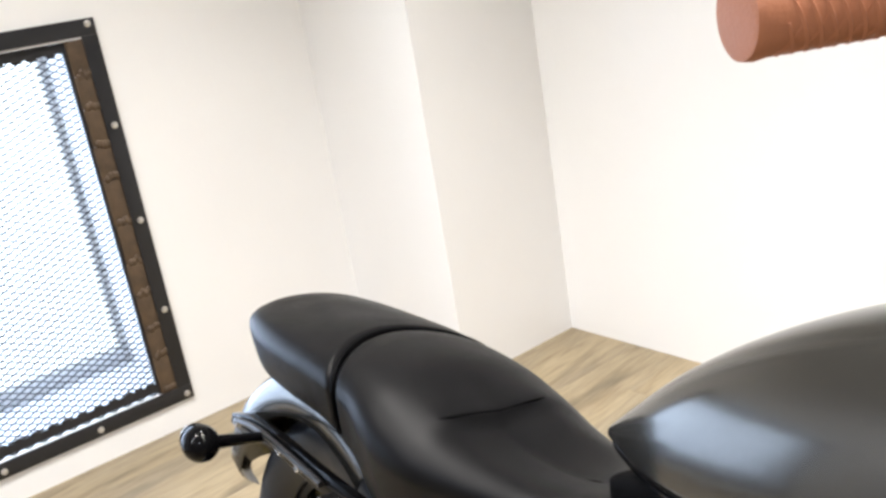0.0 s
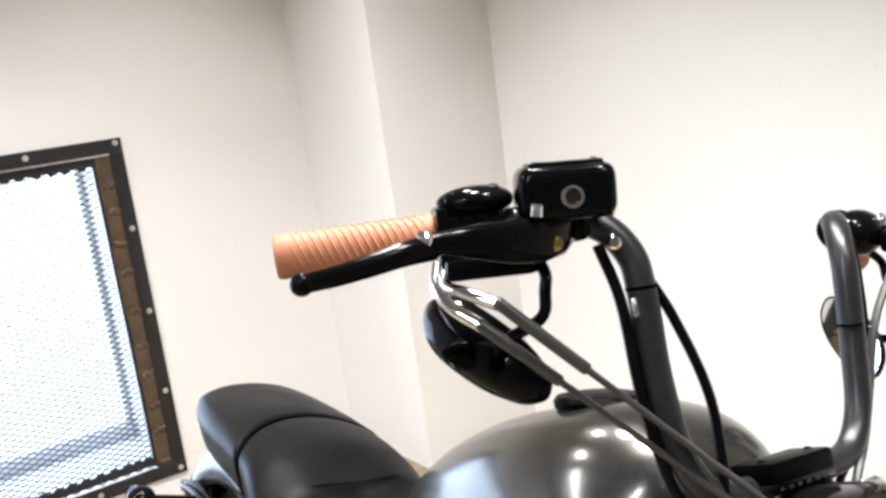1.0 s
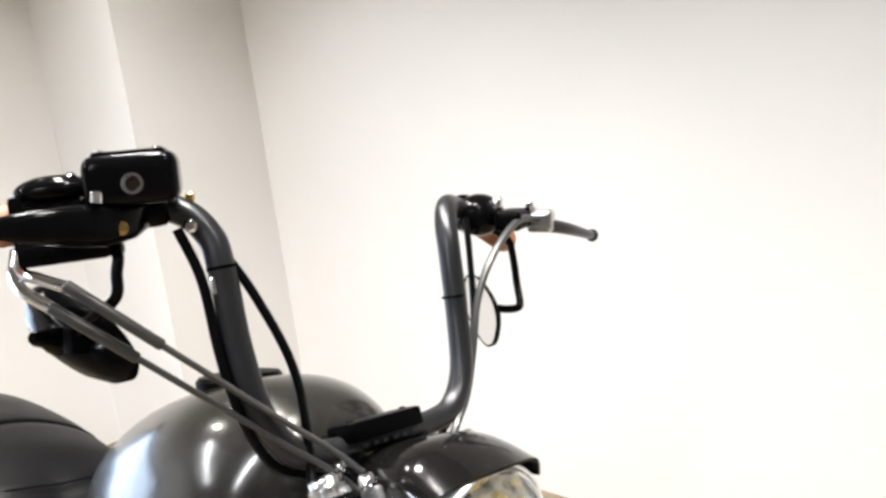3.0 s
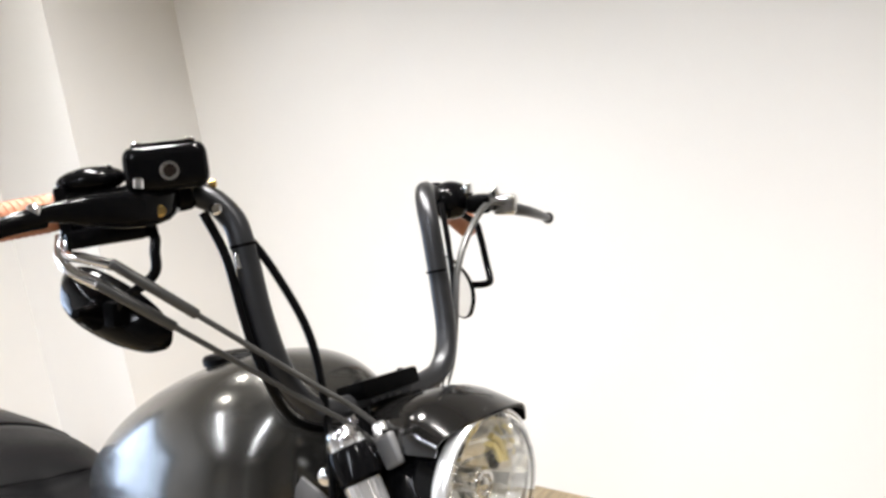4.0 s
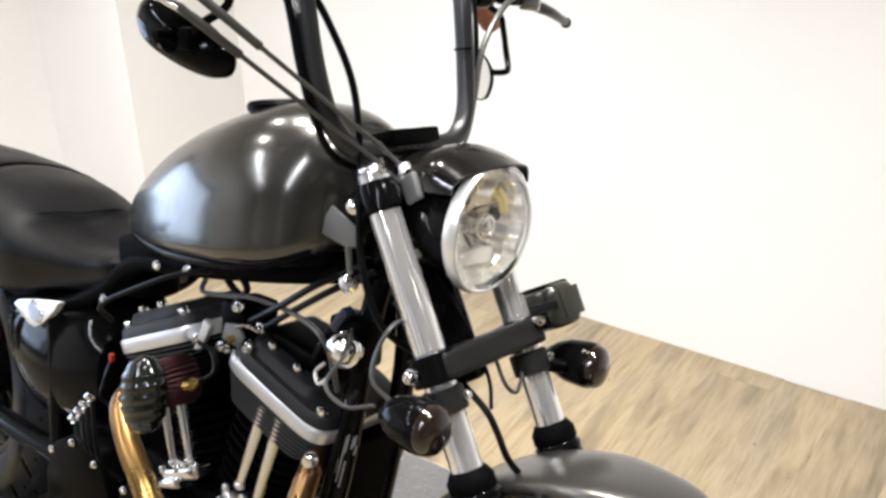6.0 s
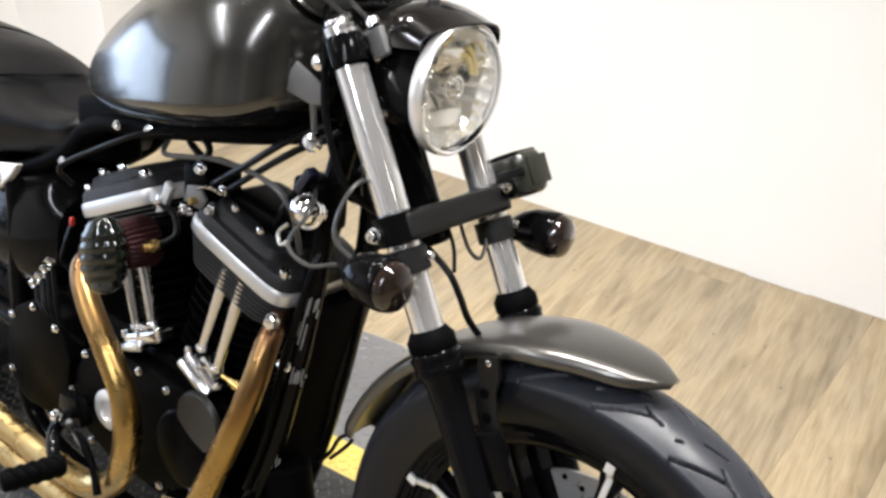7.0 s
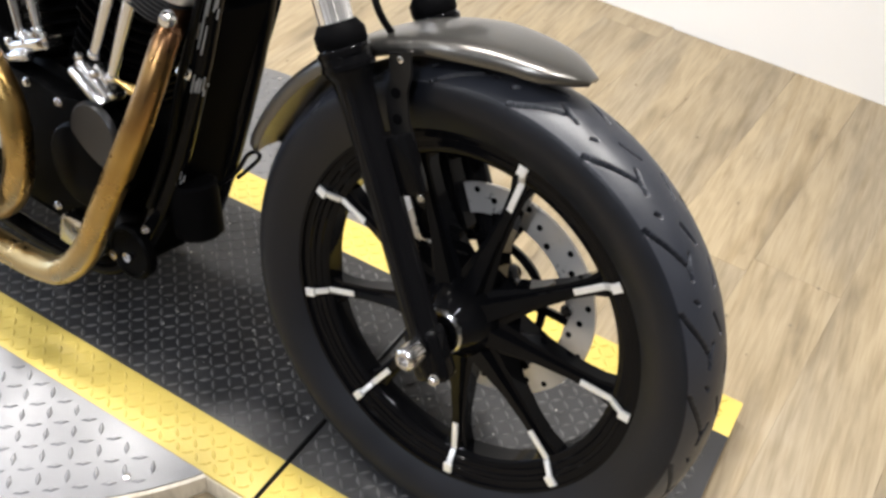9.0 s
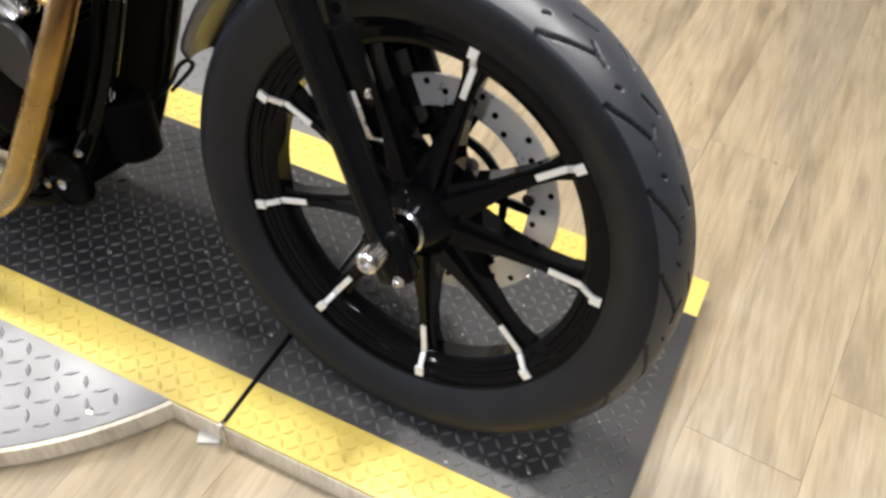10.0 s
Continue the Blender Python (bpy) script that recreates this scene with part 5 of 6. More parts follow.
def along(table_, x):
    """Smooth interpolation in a table of (x, value)."""
    xs, vs = [a for a, _ in table_], [b for _, b in table_]
    if x <= xs[0]:
        return vs[0]
    for i in range(len(xs) - 1):
        if x <= xs[i + 1]:
            t = (x - xs[i]) / (xs[i + 1] - xs[i])
            m0 = (vs[i + 1] - vs[max(i - 1, 0)]) / (xs[i + 1] - xs[max(i - 1, 0)]) * (xs[i + 1] - xs[i])
            m1 = (vs[min(i + 2, len(vs) - 1)] - vs[i]) / (xs[min(i + 2, len(vs) - 1)] - xs[i]) * (xs[i + 1] - xs[i])
            return (2 * t ** 3 - 3 * t ** 2 + 1) * vs[i] + (t ** 3 - 2 * t ** 2 + t) * m0 + (-2 * t ** 3 + 3 * t ** 2) * vs[i + 1] + (t ** 3 - t ** 2) * m1
    return vs[-1]


# the main frame, tank and seat are turned and leant a little against the steered front wheel
BODY = Matrix.Translation((1.05, -0.025, 0.9)) @ Matrix.Rotation(-0.082, 4, "Z") @ Matrix.Rotation(-0.067, 4, "X") @ Matrix.Translation((-1.05, 0, -0.9))


def main(ob):
    """Sets a part, built straight, into the main frame's place."""
    ob.matrix_basis = BODY @ ob.matrix_basis
    return ob


# fuel tank
TOP = [(0.475, 0.828), (0.52, 0.868), (0.58, 0.918), (0.65, 0.965), (0.73, 1.008), (0.81, 1.041), (0.89, 1.068), (0.96, 1.081), (1.02, 1.073), (1.055, 1.049), (1.075, 1.005)]
BOT = [(0.475, 0.812), (0.56, 0.807), (0.65, 0.808), (0.75, 0.817), (0.85, 0.832), (0.95, 0.849), (1.02, 0.868), (1.075, 0.905)]
WID = [(0.475, 0.024), (0.52, 0.050), (0.58, 0.079), (0.65, 0.103), (0.73, 0.125), (0.81, 0.142), (0.89, 0.151), (0.96, 0.147), (1.02, 0.127), (1.055, 0.096), (1.075, 0.048)]
bm = bmesh.new()
loops = []
for k in range(61):
    x = 0.475 + 0.60 * (0.5 - 0.5 * math.cos(math.pi * k / 60))
    zt, zb, w = along(TOP, x), along(BOT, x), along(WID, x)
    half = []
    for j in range(31):
        h = 1 - (1 - j / 30) ** 2
        if h < 0.32:
            f = 1 - 0.045 * ((0.32 - h) / 0.32) ** 2.2
            f *= 1 - 0.30 * max(0, (0.05 - h) / 0.05) ** 2
        else:
            f = (1 - ((h - 0.32) / 0.68) ** 2.15) ** 0.40
        half.append((f * w, zb + (zt - zb) * h))
    lp = [(x, -y, z) for y, z in half] + [(x, y, z) for y, z in half[-2::-1]]
    loops.append(lp)
rings(bm, loops)
tank = main(part("fuel_tank", bm, TANK_PAINT, bike, "charcoal metallic teardrop fuel tank", sharp=70))
bm = bmesh.new()
lw = []
for k in range(45):
    x = 0.50 + 0.555 * k / 44
    lw.append((x, -along(WID, x) * 0.90, along(BOT, x) + 0.003))
add_tube(bm, lw, 0.0045, 6, 0)
part("tank_seam", bm, GLOSS, tank, "dark lower tank flange")
capz = along(TOP, 0.878)
lathe("filler_cap", [(0.0, 0.040), (0.006, 0.050), (0.014, 0.051), (0.019, 0.047), (0.021, 0.036), (0.022, 0.0)], (0.878, -0.016, capz - 0.012), (-0.16, -0.05, 1), SATIN, tank, "black knurled fuel cap", seg=40)

# seat
ST = [(-0.42, 0.770), (-0.39, 0.800), (-0.34, 0.818), (-0.27, 0.822), (-0.18, 0.822), (-0.10, 0.822), (-0.04, 0.818), (0.02, 0.817), (0.12, 0.807), (0.2, 0.788), (0.28, 0.765), (0.36, 0.753), (0.44, 0.752), (0.525, 0.766), (0.550, 0.762)]
SB = [(-0.42, 0.705), (-0.34, 0.692), (-0.20, 0.690), (-0.08, 0.686), (0.0, 0.668), (0.08, 0.632), (0.16, 0.612), (0.24, 0.622), (0.34, 0.650), (0.42, 0.668), (0.49, 0.684), (0.525, 0.694), (0.550, 0.718)]
SW = [(-0.42, 0.060), (-0.395, 0.092), (-0.34, 0.118), (-0.27, 0.136), (-0.18, 0.146), (-0.08, 0.149), (0.0, 0.151), (0.08, 0.160), (0.16, 0.164), (0.24, 0.158), (0.32, 0.138), (0.40, 0.116), (0.46, 0.100), (0.525, 0.088), (0.550, 0.070)]
SEAM = -0.040


def seat_ring(x, grow=1.0, drop=0.0):
    zt, zb, w = along(ST, x) - drop, along(SB, x) + drop, along(SW, x) * grow
    dish = 0.018 * math.exp(-((x - 0.34) / 0.13) ** 2)
    bow = 3.6 * math.exp(-((x - SEAM) / 0.17) ** 2)
    half = []
    for j in range(31):
        h = 1 - (1 - j / 30) ** 2
        f = (0.80 + 0.20 * min(1, h / 0.55) ** 0.8) if h < 0.62 else (1 - ((h - 0.62) / 0.38) ** 2.3) ** 0.50
        across = max(0.0, 1 - (f * w / 0.125) ** 2)
        k = max(0.0, min(1.0, (x - 0.232 + 0.9 * (f * w) ** 2) / 0.030))
        tier = 0.011 * k * k * (3 - 2 * k) * math.exp(-max(0.0, x - 0.262) / 0.16)
        half.append((f * w, zb + (zt - zb) * h - (dish * max(0, 1 - (f * w / 0.09)) + tier * across) * max(0.0, (h - 0.6) / 0.4), x + bow * (f * w) ** 2))
    return [(xx, -y, z) for y, z, xx in half] + [(xx, y, z) for y, z, xx in half[-2::-1]]


for nm, a, b, lab in (("rider_seat", SEAM + 0.004, 0.550, "black vinyl rider seat"), ("pillion_seat", -0.420, SEAM - 0.004, "black vinyl pillion pad")):
    bm = bmesh.new()
    loops = []
    N = 90
    for k in range(N + 1):
        x = a + (b - a) * k / N
        d = min(abs(x - (SEAM + 0.004)), abs(x - (SEAM - 0.004)))
        rnd_ = 0.010 * max(0, 1 - d / 0.016) ** 2
        loops.append(seat_ring(x, 1 - rnd_ * 5, rnd_))
    rings(bm, loops)
    main(part(nm, bm, LEATHER, bike, lab, sharp=70))
bm = bmesh.new()
add_tube(bm, [Vector(p) for p in seat_ring(SEAM, 0.985, 0.002)], 0.0042, 6, 0)
main(part("seat_piping", bm, RUBBER, bike, "black seat piping"))
# stitched crease across the rider seat
bm = bmesh.new()
for sx in (0.235,):
    ring = seat_ring(sx, 1.003, -0.0009)
    add_tube(bm, [Vector(p) + Vector((-0.05 * (abs(p[1]) / 0.16) ** 2 + 0.012, 0, 0)) for p in ring[11:-11]], 0.0018, 5, 0)
main(part("seat_stitching", bm, RUBBER, bike))

# rear wheel, fender, struts
AXR = Vector((-0.12, 0, 0.327))
bm = bmesh.new()
prof = [(-0.05, 0.205), (-0.05, 0.214), (-0.045, 0.214), (-0.04, 0.19), (0.04, 0.19), (0.045, 0.214), (0.05, 0.214), (0.05, 0.205)]
rings(bm, [[AXR + Vector((r * math.cos(2 * math.pi * k / 96), y, r * math.sin(2 * math.pi * k / 96))) for y, r in prof] for k in range(96)], cap=False, closed=True)
rw = main(part("rear_wheel", bm, GLOSS, bike, "black cast rear wheel"))
wear(part("tyre", tyre_mesh(AXR, 0.322, 0.074, 0.208, 2, 480), TYRE, rw, "black rear tyre", sharp=60), AXR, 0.322, 0.074)
lathe("hub", [(-0.09, 0.0), (-0.09, 0.04), (-0.03, 0.07), (0.03, 0.07), (0.09, 0.05), (0.09, 0.0)], AXR, (0, 1, 0), GLOSS, rw)
for k in range(9):
    a = radians(40 * k + 10)
    d = Vector((math.cos(a), 0, math.sin(a)))
    rod("spoke", AXR + d * 0.05, AXR + d * 0.195, 0.016, GLOSS, rw, r1=0.011, seg=10)
bm = bmesh.new()
loops = []
for k in range(41):
    a = radians(58 + 106 * k / 40)
    e = 1 - k / 40
    hw = 0.112 * (1 - 0.45 * max(0, 1 - e / 0.10) ** 2)
    ring = []
    prof = [(-1, -0.060), (-1, -0.02), (-0.94, 0.002), (-0.78, 0.016), (-0.4, 0.026), (0, 0.029)]
    full = prof + [(-u, v) for u, v in prof[-2::-1]]
    for u, v in full:
        r = 0.385 + v
        ring.append(AXR + Vector((r * math.cos(a), u * hw, r * math.sin(a))))
    for u, v in full[::-1]:
        r = 0.382 + v
        ring.append(AXR + Vector((r * math.cos(a), u * (hw - 0.003), r * math.sin(a))))
    loops.append(ring)
rings(bm, loops)
main(part("rear_fender", bm, TANK_PAINT, bike, "charcoal metallic chopped rear fender", sharp=70))
for sg in (-1, 1):
    stt = main(plate("fender_strut", [(0.10, 0.560), (0.12, 0.605), (-0.06, 0.606), (-0.20, 0.612), (-0.33, 0.606), (-0.405, 0.586), (-0.410, 0.564), (-0.34, 0.562), (-0.20, 0.574), (-0.05, 0.568)], sg * 0.112, sg * 0.128, GLOSS, bike, "black fender strut", 0.004))
    main(tube("strut_rail", [(-0.02, sg * 0.134, 0.590), (-0.14, sg * 0.136, 0.598), (-0.27, sg * 0.136, 0.600), (-0.37, sg * 0.134, 0.584)], 0.006, GREYBAR, bike, "", 8))
    for x, z in ((-0.10, 0.588), (-0.17, 0.592), (-0.36, 0.582)):
        bolt(stt, (x, sg * 0.130, z), (0, sg, 0), 0.008, 0.010, STEEL if x > -0.3 else CHROME)
    main(rod("tail_signal_stalk", (-0.245, sg * 0.125, 0.592), (-0.190, sg * 0.245, 0.622), 0.0085, GLOSS, bike, r1=0.012))
    bm = bmesh.new()
    add_ball(bm, (-0.190, sg * 0.265, 0.624), 0.0305, 22, (1.2, 1, 1))
    sb = main(part("tail_signal", bm, GLOSS, bike, "round gloss black rear turn signal"))
    lathe("signal_lens", [(0, 0.026), (0.006, 0.024), (0.011, 0.014), (0.012, 0)], (-0.216, sg * 0.265, 0.624), (-1, 0, 0), SMOKE, sb, "smoked red lens", cap=False)
main(block("tail_lamp", (-0.46, 0, 0.53), (0.05, 0.11, 0.06), SMOKE, bike, "smoked tail lamp", bevel=0.012, seg=3))
for sg in (-1, 1):
    sh = main(rod("rear_shock", (-0.11, sg * 0.135, 0.35), (0.0, sg * 0.135, 0.57), 0.014, CHROME, bike))
    bm = bmesh.new()
    pts = []
    for k in range(120):
        a = 2 * math.pi * k / 12
        t = k / 119
        c = Vector((-0.095 + 0.085 * t, sg * 0.135, 0.38 + 0.17 * t))
        pts.append(c + Vector((0.026 * math.cos(a), 0.026 * math.sin(a), 0)))
    add_tube(bm, pts, 0.005, 6, 0)
    part("spring", bm, GLOSS, sh, "black coil spring")
    main(tube("swingarm", [(-0.12, sg * 0.115, 0.327), (0.15, sg * 0.115, 0.33), (0.42, sg * 0.10, 0.34)], 0.022, GLOSS, bike))

# frame
for sg in (-1, 1):
    main(tube("frame_rail", [(0.16, sg * 0.085, 0.570), (0.36, sg * 0.082, 0.622), (0.50, sg * 0.078, 0.690), (0.60, sg * 0.076, 0.762), (0.78, sg * 0.070, 0.800), (0.95, sg * 0.05, 0.835), (1.09, sg * 0.025, 0.870)], 0.0155, RUBBER, bike, "black frame rail", 12))
    tube("down_tube", [(1.100, sg * 0.028, 0.860), (1.092, sg * 0.046, 0.760), (1.082, sg * 0.052, 0.640), (1.054, sg * 0.056, 0.47), (1.012, sg * 0.062, 0.30), (0.955, sg * 0.080, 0.165), (0.89, sg * 0.10, 0.125), (0.70, sg * 0.11, 0.115), (0.45, sg * 0.11, 0.15), (0.40, sg * 0.11, 0.30), (0.38, sg * 0.10, 0.62)], 0.0175, GLOSS, bike, "black frame tube", 12)
tube("backbone", [(0.54, 0, 0.800), (0.75, 0, 0.85), (1.08, 0, 0.90)], 0.035, GLOSS, bike)
main(block("under_tank_plate", (0.79, 0, 0.833), (0.54, 0.15, 0.055), RUBBER, bike, rot=ry(-14), bevel=0.015, seg=3))
main(block("seat_base", (0.45, 0, 0.70), (0.22, 0.08, 0.08), RUBBER, bike, rot=ry(-12), bevel=0.02, seg=3))
for p in ((0.552, -0.108, 0.700), (0.689, -0.098, 0.792), (0.765, -0.096, 0.803)):
    bolt(bike, p, (0.1, -1, 0.1), 0.006, 0.006)
# regulator and oil cooler between the down tubes
block("oil_cooler", (1.034, 0.012, 0.440), (0.040, 0.124, 0.36), RUBBER, bike, "black oil cooler and regulator between the frame tubes", rot=ry(13), bevel=0.008)
# thin pale dashes of uneven length on the right frame tube
rnd_l = random.Random(5)
for x, z, h in ((1.078, 0.600, 0.095), (1.068, 0.510, 0.030), (1.040, 0.412, 0.050), (1.028, 0.352, 0.040)):
    bm = bmesh.new()
    for phi in (12, 24, 33, 47, 58, 66, 80):
        s0, s1 = sorted((rnd_l.uniform(-0.5, 0.5) * h, rnd_l.uniform(-0.5, 0.5) * h))
        c = Vector((x, -0.0545, z)) + Vector((0.976, 0, -0.215)) * 0.0176 * math.cos(radians(phi)) + Vector((0, -0.0176 * math.sin(radians(phi)), 0)) + Vector((0.215, 0, 0.976)) * (s0 + s1) / 2
        add_box(bm, c, (0.0022, 0.0022, s1 - s0 + 0.004), ry(12.4), 0.0004, 1)
    part("tube_dashes", bm, PALE_DASH, bike, "broken pale dashes along the frame tube")
bolt(bike, (1.056, -0.074, 0.520), (0.4, -1, 0), 0.009, 0.012)
tube("breather_hose", [(1.098, -0.04, 0.74), (1.092, -0.075, 0.66), (1.060, -0.082, 0.52), (1.035, -0.080, 0.40), (1.0, -0.085, 0.28)], 0.006, CABLE, bike, "black breather hose", 8)
lathe("oil_filter", [(0, 0.0), (0, 0.034), (0.004, 0.038), (0.085, 0.038), (0.092, 0.030)], (1.03, -0.03, 0.32), (0.25, 0, -1), RUBBER, bike, "black oil filter")
bm = bmesh.new()
add_ball(bm, (1.103, -0.096, 0.776), 0.020, 22)
add_rev(bm, [(0, 0.022), (0.004, 0.024), (0.010, 0.024), (0.012, 0.0205), (0.016, 0.024), (0.022, 0.024), (0.026, 0.019)], (1.090, -0.072, 0.770), (0.35, -0.9, 0.1), 24)
part("ignition_switch", bm, CHROME, bike, "chrome ignition switch dome")
block("switch_bracket", (1.085, -0.055, 0.775), (0.06, 0.05, 0.07), SATIN, bike, bevel=0.008)
tube("switch_ring", [(1.078, -0.105, 0.752), (1.068, -0.112, 0.738), (1.080, -0.118, 0.726), (1.094, -0.114, 0.738)], 0.0028, STEEL, bike, "", 6)
lathe("horn", [(0, 0.0), (0, 0.040), (0.012, 0.046), (0.02, 0.044)], (1.035, 0.06, 0.78), (0.3, 1, 0), GLOSS, bike)
plate("neck_gusset", [(1.057, 0.926), (1.062, 0.953), (1.072, 0.966), (1.127, 0.942), (1.116, 0.920), (1.098, 0.918)], -0.103, -0.098, PLATE_GREY, bike, "dark grey neck cover plate", 0.002)
lathe("neck_plug", [(0, 0.012), (0.008, 0.0125), (0.016, 0.010), (0.020, 0.004)], (1.099, -0.082, 0.969), (0.4, -0.9, 0.1), CHROME, bike, "round chrome plug", seg=18)
lathe("cable_end", [(0, 0.006), (0.010, 0.013), (0.016, 0.014), (0.022, 0.010), (0.024, 0)], (1.099, -0.080, 0.866), (0.2, -1, 0.2), CHROME, bike, "bright round hose fitting")
rod("gusset_rod", (1.100, -0.098, 0.925), (1.099, -0.088, 0.870), 0.004, PLATE_GREY, bike)

# ---- engine ----
CRANK = Vector((0.806, 0, 0.300))
HEADS = ((1, 23.5, 18.0, (0.916, -0.104, 0.462), 27, ((0.9035, 0.490, 0.946, 0.640), (0.9385, 0.468, 0.982, 0.632))),
         (-1, -20.3, -23.7, (0.772, -0.104, 0.462), -24, ((0.742, 0.461, 0.684, 0.607), (0.784, 0.482, 0.727, 0.630))))
for sg, ang, lean_, lift_c, lift_a, rods in HEADS:
    R3, RT, RL = ry(ang), ry(lean_), ry(lift_a)
    ax = R3 @ Vector((0, 0, 1))
    bm = bmesh.new()
    add_rev(bm, [(0.10, 0.062), (0.345, 0.062)], CRANK, ax, 28)
    cyl = part("cylinder", bm, SATIN, bike, "black finned cylinder")
    fin = None
    for k in range(11):
        d = 0.135 + 0.0185 * k
        w = 0.078 + (0.008 if k > 5 else 0.0)
        m = Matrix.Translation(CRANK) @ R3.to_4x4() @ Matrix.Translation((0, 0, d))
        if k in (0, 6):
            b2 = bmesh.new()
            t = bmesh.new()
            vs = []
            N = 32
            lo = [(w * max(-1, min(1, 1.12 * math.cos(2 * math.pi * i / N))), w * 1.12 * max(-0.94, min(0.94, 1.1 * math.sin(2 * math.pi * i / N)))) for i in range(N)]
            rings(b2, [[(x * 0.985, y * 0.985, -0.0028) for x, y in lo], [(x, y, -0.0018) for x, y in lo], [(x, y, 0.0018) for x, y in lo], [(x * 0.985, y * 0.985, 0.0028) for x, y in lo]])
            t.free()
            fin = part("fin", b2, SATIN, cyl)
            fin.matrix_basis = m
        else:
            share("fin", fin.data, cyl, m)
    # rocker box: black lower box, bright band, black cover
    base = CRANK + ax * 0.352
    HCEN = CRANK + ax * (0.394 if sg > 0 else 0.384)
    head = block("cylinder_head", HCEN - RT @ Vector((0, 0, 0.028)), (0.190, 0.180, 0.034), SATIN, bike, rot=RT, bevel=0.008)
    L = 0.222
    lower = bmesh.new()

    def slabloop(l, w, z, off=0.0):
        out = []
        for i in range(40):
            a = 2 * math.pi * i / 40
            ca, sa = math.cos(a), math.sin(a)
            out.append(HCEN + RT @ Vector((l / 2 * abs(ca) ** 0.35 * (1 if ca > 0 else -1) + off, w / 2 * abs(sa) ** 0.35 * (1 if sa > 0 else -1) - 0.012, z - 0.384)))
        return out
    rings(lower, [slabloop(L, 0.180, 0.370), slabloop(L + 0.004, 0.184, 0.373), slabloop(L + 0.004, 0.184, 0.391), slabloop(L, 0.180, 0.394)])
    part("rocker_band", lower, ALLOY, head, "bright machined rocker box band")
    for k in range(6):
        fb = bmesh.new()
        z_, l_ = 0.3640 - 0.0076 * k, L - 0.004 - 0.007 * k
        rings(fb, [slabloop(l_ - 0.003, 0.176, z_ - 0.0016), slabloop(l_, 0.179, z_ - 0.0010), slabloop(l_, 0.179, z_ + 0.0010), slabloop(l_ - 0.003, 0.176, z_ + 0.0016)])
        part("head_fin", fb, FIN_EDGE_LIT, head)
    cov = bmesh.new()
    rings(cov, [slabloop(L - 0.003, 0.178, 0.394), slabloop(L - 0.006, 0.175, 0.408), slabloop(L - 0.014, 0.168, 0.413), slabloop(L - 0.060, 0.150, 0.415, -0.006), slabloop(L - 0.066, 0.146, 0.418, -0.011), slabloop(L - 0.074, 0.140, 0.430, -0.011), slabloop(L - 0.086, 0.130, 0.433, -0.011)])
    part("rocker_cover", cov, ROCKER, head, "wrinkle black rocker cover")
    for u, v, z in ((-0.080, -0.078, 0.412), (0.085, -0.078, 0.412), (0.012, -0.066, 0.431), (-0.045, -0.066, 0.431)):
        bolt(head, HCEN + RT @ Vector((u, v - 0.004, z - 0.384)), RT @ Vector((0, -0.2, 1)), 0.0075, 0.012, CHROME)
    # pushrod tubes and lifter block
    blk = Vector(lift_c)
    lift = block("lifter_block", blk + RL @ Vector((0, 0.004, 0)), (0.080 if sg > 0 else 0.100, 0.034, 0.020), BRIGHT_STEEL, bike, "bright cast lifter block", rot=RL, bevel=0.007, seg=3)
    half_l = 0.037 if sg > 0 else 0.026
    off_l = 0.0 if sg > 0 else -0.022
    rod("lifter_roll", blk + RL @ Vector((off_l - half_l, -0.012, -0.012)), blk + RL @ Vector((off_l + half_l, -0.012, -0.012)), 0.0105, BRIGHT_STEEL, lift, round_=0.003)
    block("lifter_web", blk + RL @ Vector((0.004, 0.006, 0.012)), (0.036, 0.024, 0.018), BRIGHT_STEEL, lift, rot=RL @ ry(18), bevel=0.005)
    for u in (-0.046, -0.004, 0.046):
        bolt(lift, blk + RL @ Vector((u * (0.82 if sg > 0 else 1.0), -0.008, 0.008)), RL @ Vector((0, 0, 1)), 0.0058, 0.009)
    for x0, z0, x1, z1 in rods:
        a, c = Vector((x0, -0.100, z0)), Vector((x1, -0.088, z1))
        pr = rod("pushrod_tube", a, c, 0.0072, BRIGHT_STEEL, bike, "bright pushrod tube", r1=0.0118)
        rod("pushrod_collar", a, a + (c - a) * 0.07, 0.0098, BRIGHT_STEEL, pr, round_=0.003)
# head bolts and exhaust port flange
lathe("port_stud", [(0, 0.009), (0.004, 0.0115), (0.011, 0.0115), (0.016, 0.008), (0.017, 0)], (1.068, -0.110, 0.609), (0.3, -1, 0), CHROME, bike, "chrome head bolt cap")
# crankcase, gear cover, gearbox
bm = bmesh.new()
add_rev(bm, [(-0.095, 0.125), (-0.085, 0.140), (0.085, 0.140), (0.10, 0.125)], (0.80, 0, 0.300), (0, 1, 0), 40)
add_box(bm, (0.55, 0, 0.325), (0.36, 0.19, 0.24), None, 0.03, 3)
add_box(bm, (0.80, 0, 0.20), (0.36, 0.18, 0.10), None, 0.02, 3)
part("crankcase", bm, SATIN, bike, "black engine crankcase")
plate("gear_cover", [(0.585, 0.270), (0.600, 0.340), (0.640, 0.395), (0.700, 0.420), (0.790, 0.425), (0.850, 0.420), (0.915, 0.432), (0.965, 0.405), (0.985, 0.355), (0.975, 0.300), (0.930, 0.262), (0.880, 0.235), (0.800, 0.205), (0.700, 0.205), (0.620, 0.230)], -0.128, -0.085, WRINKLE, bike, "black ribbed gear cover", 0.008)
lathe("timer_cover", [(0, 0.050), (0.006, 0.049), (0.009, 0.046), (0.0095, 0.0)], (0.940, -0.128, 0.392), (0, -1, 0), TIMER, bike, "grey round timer cover", seg=40)
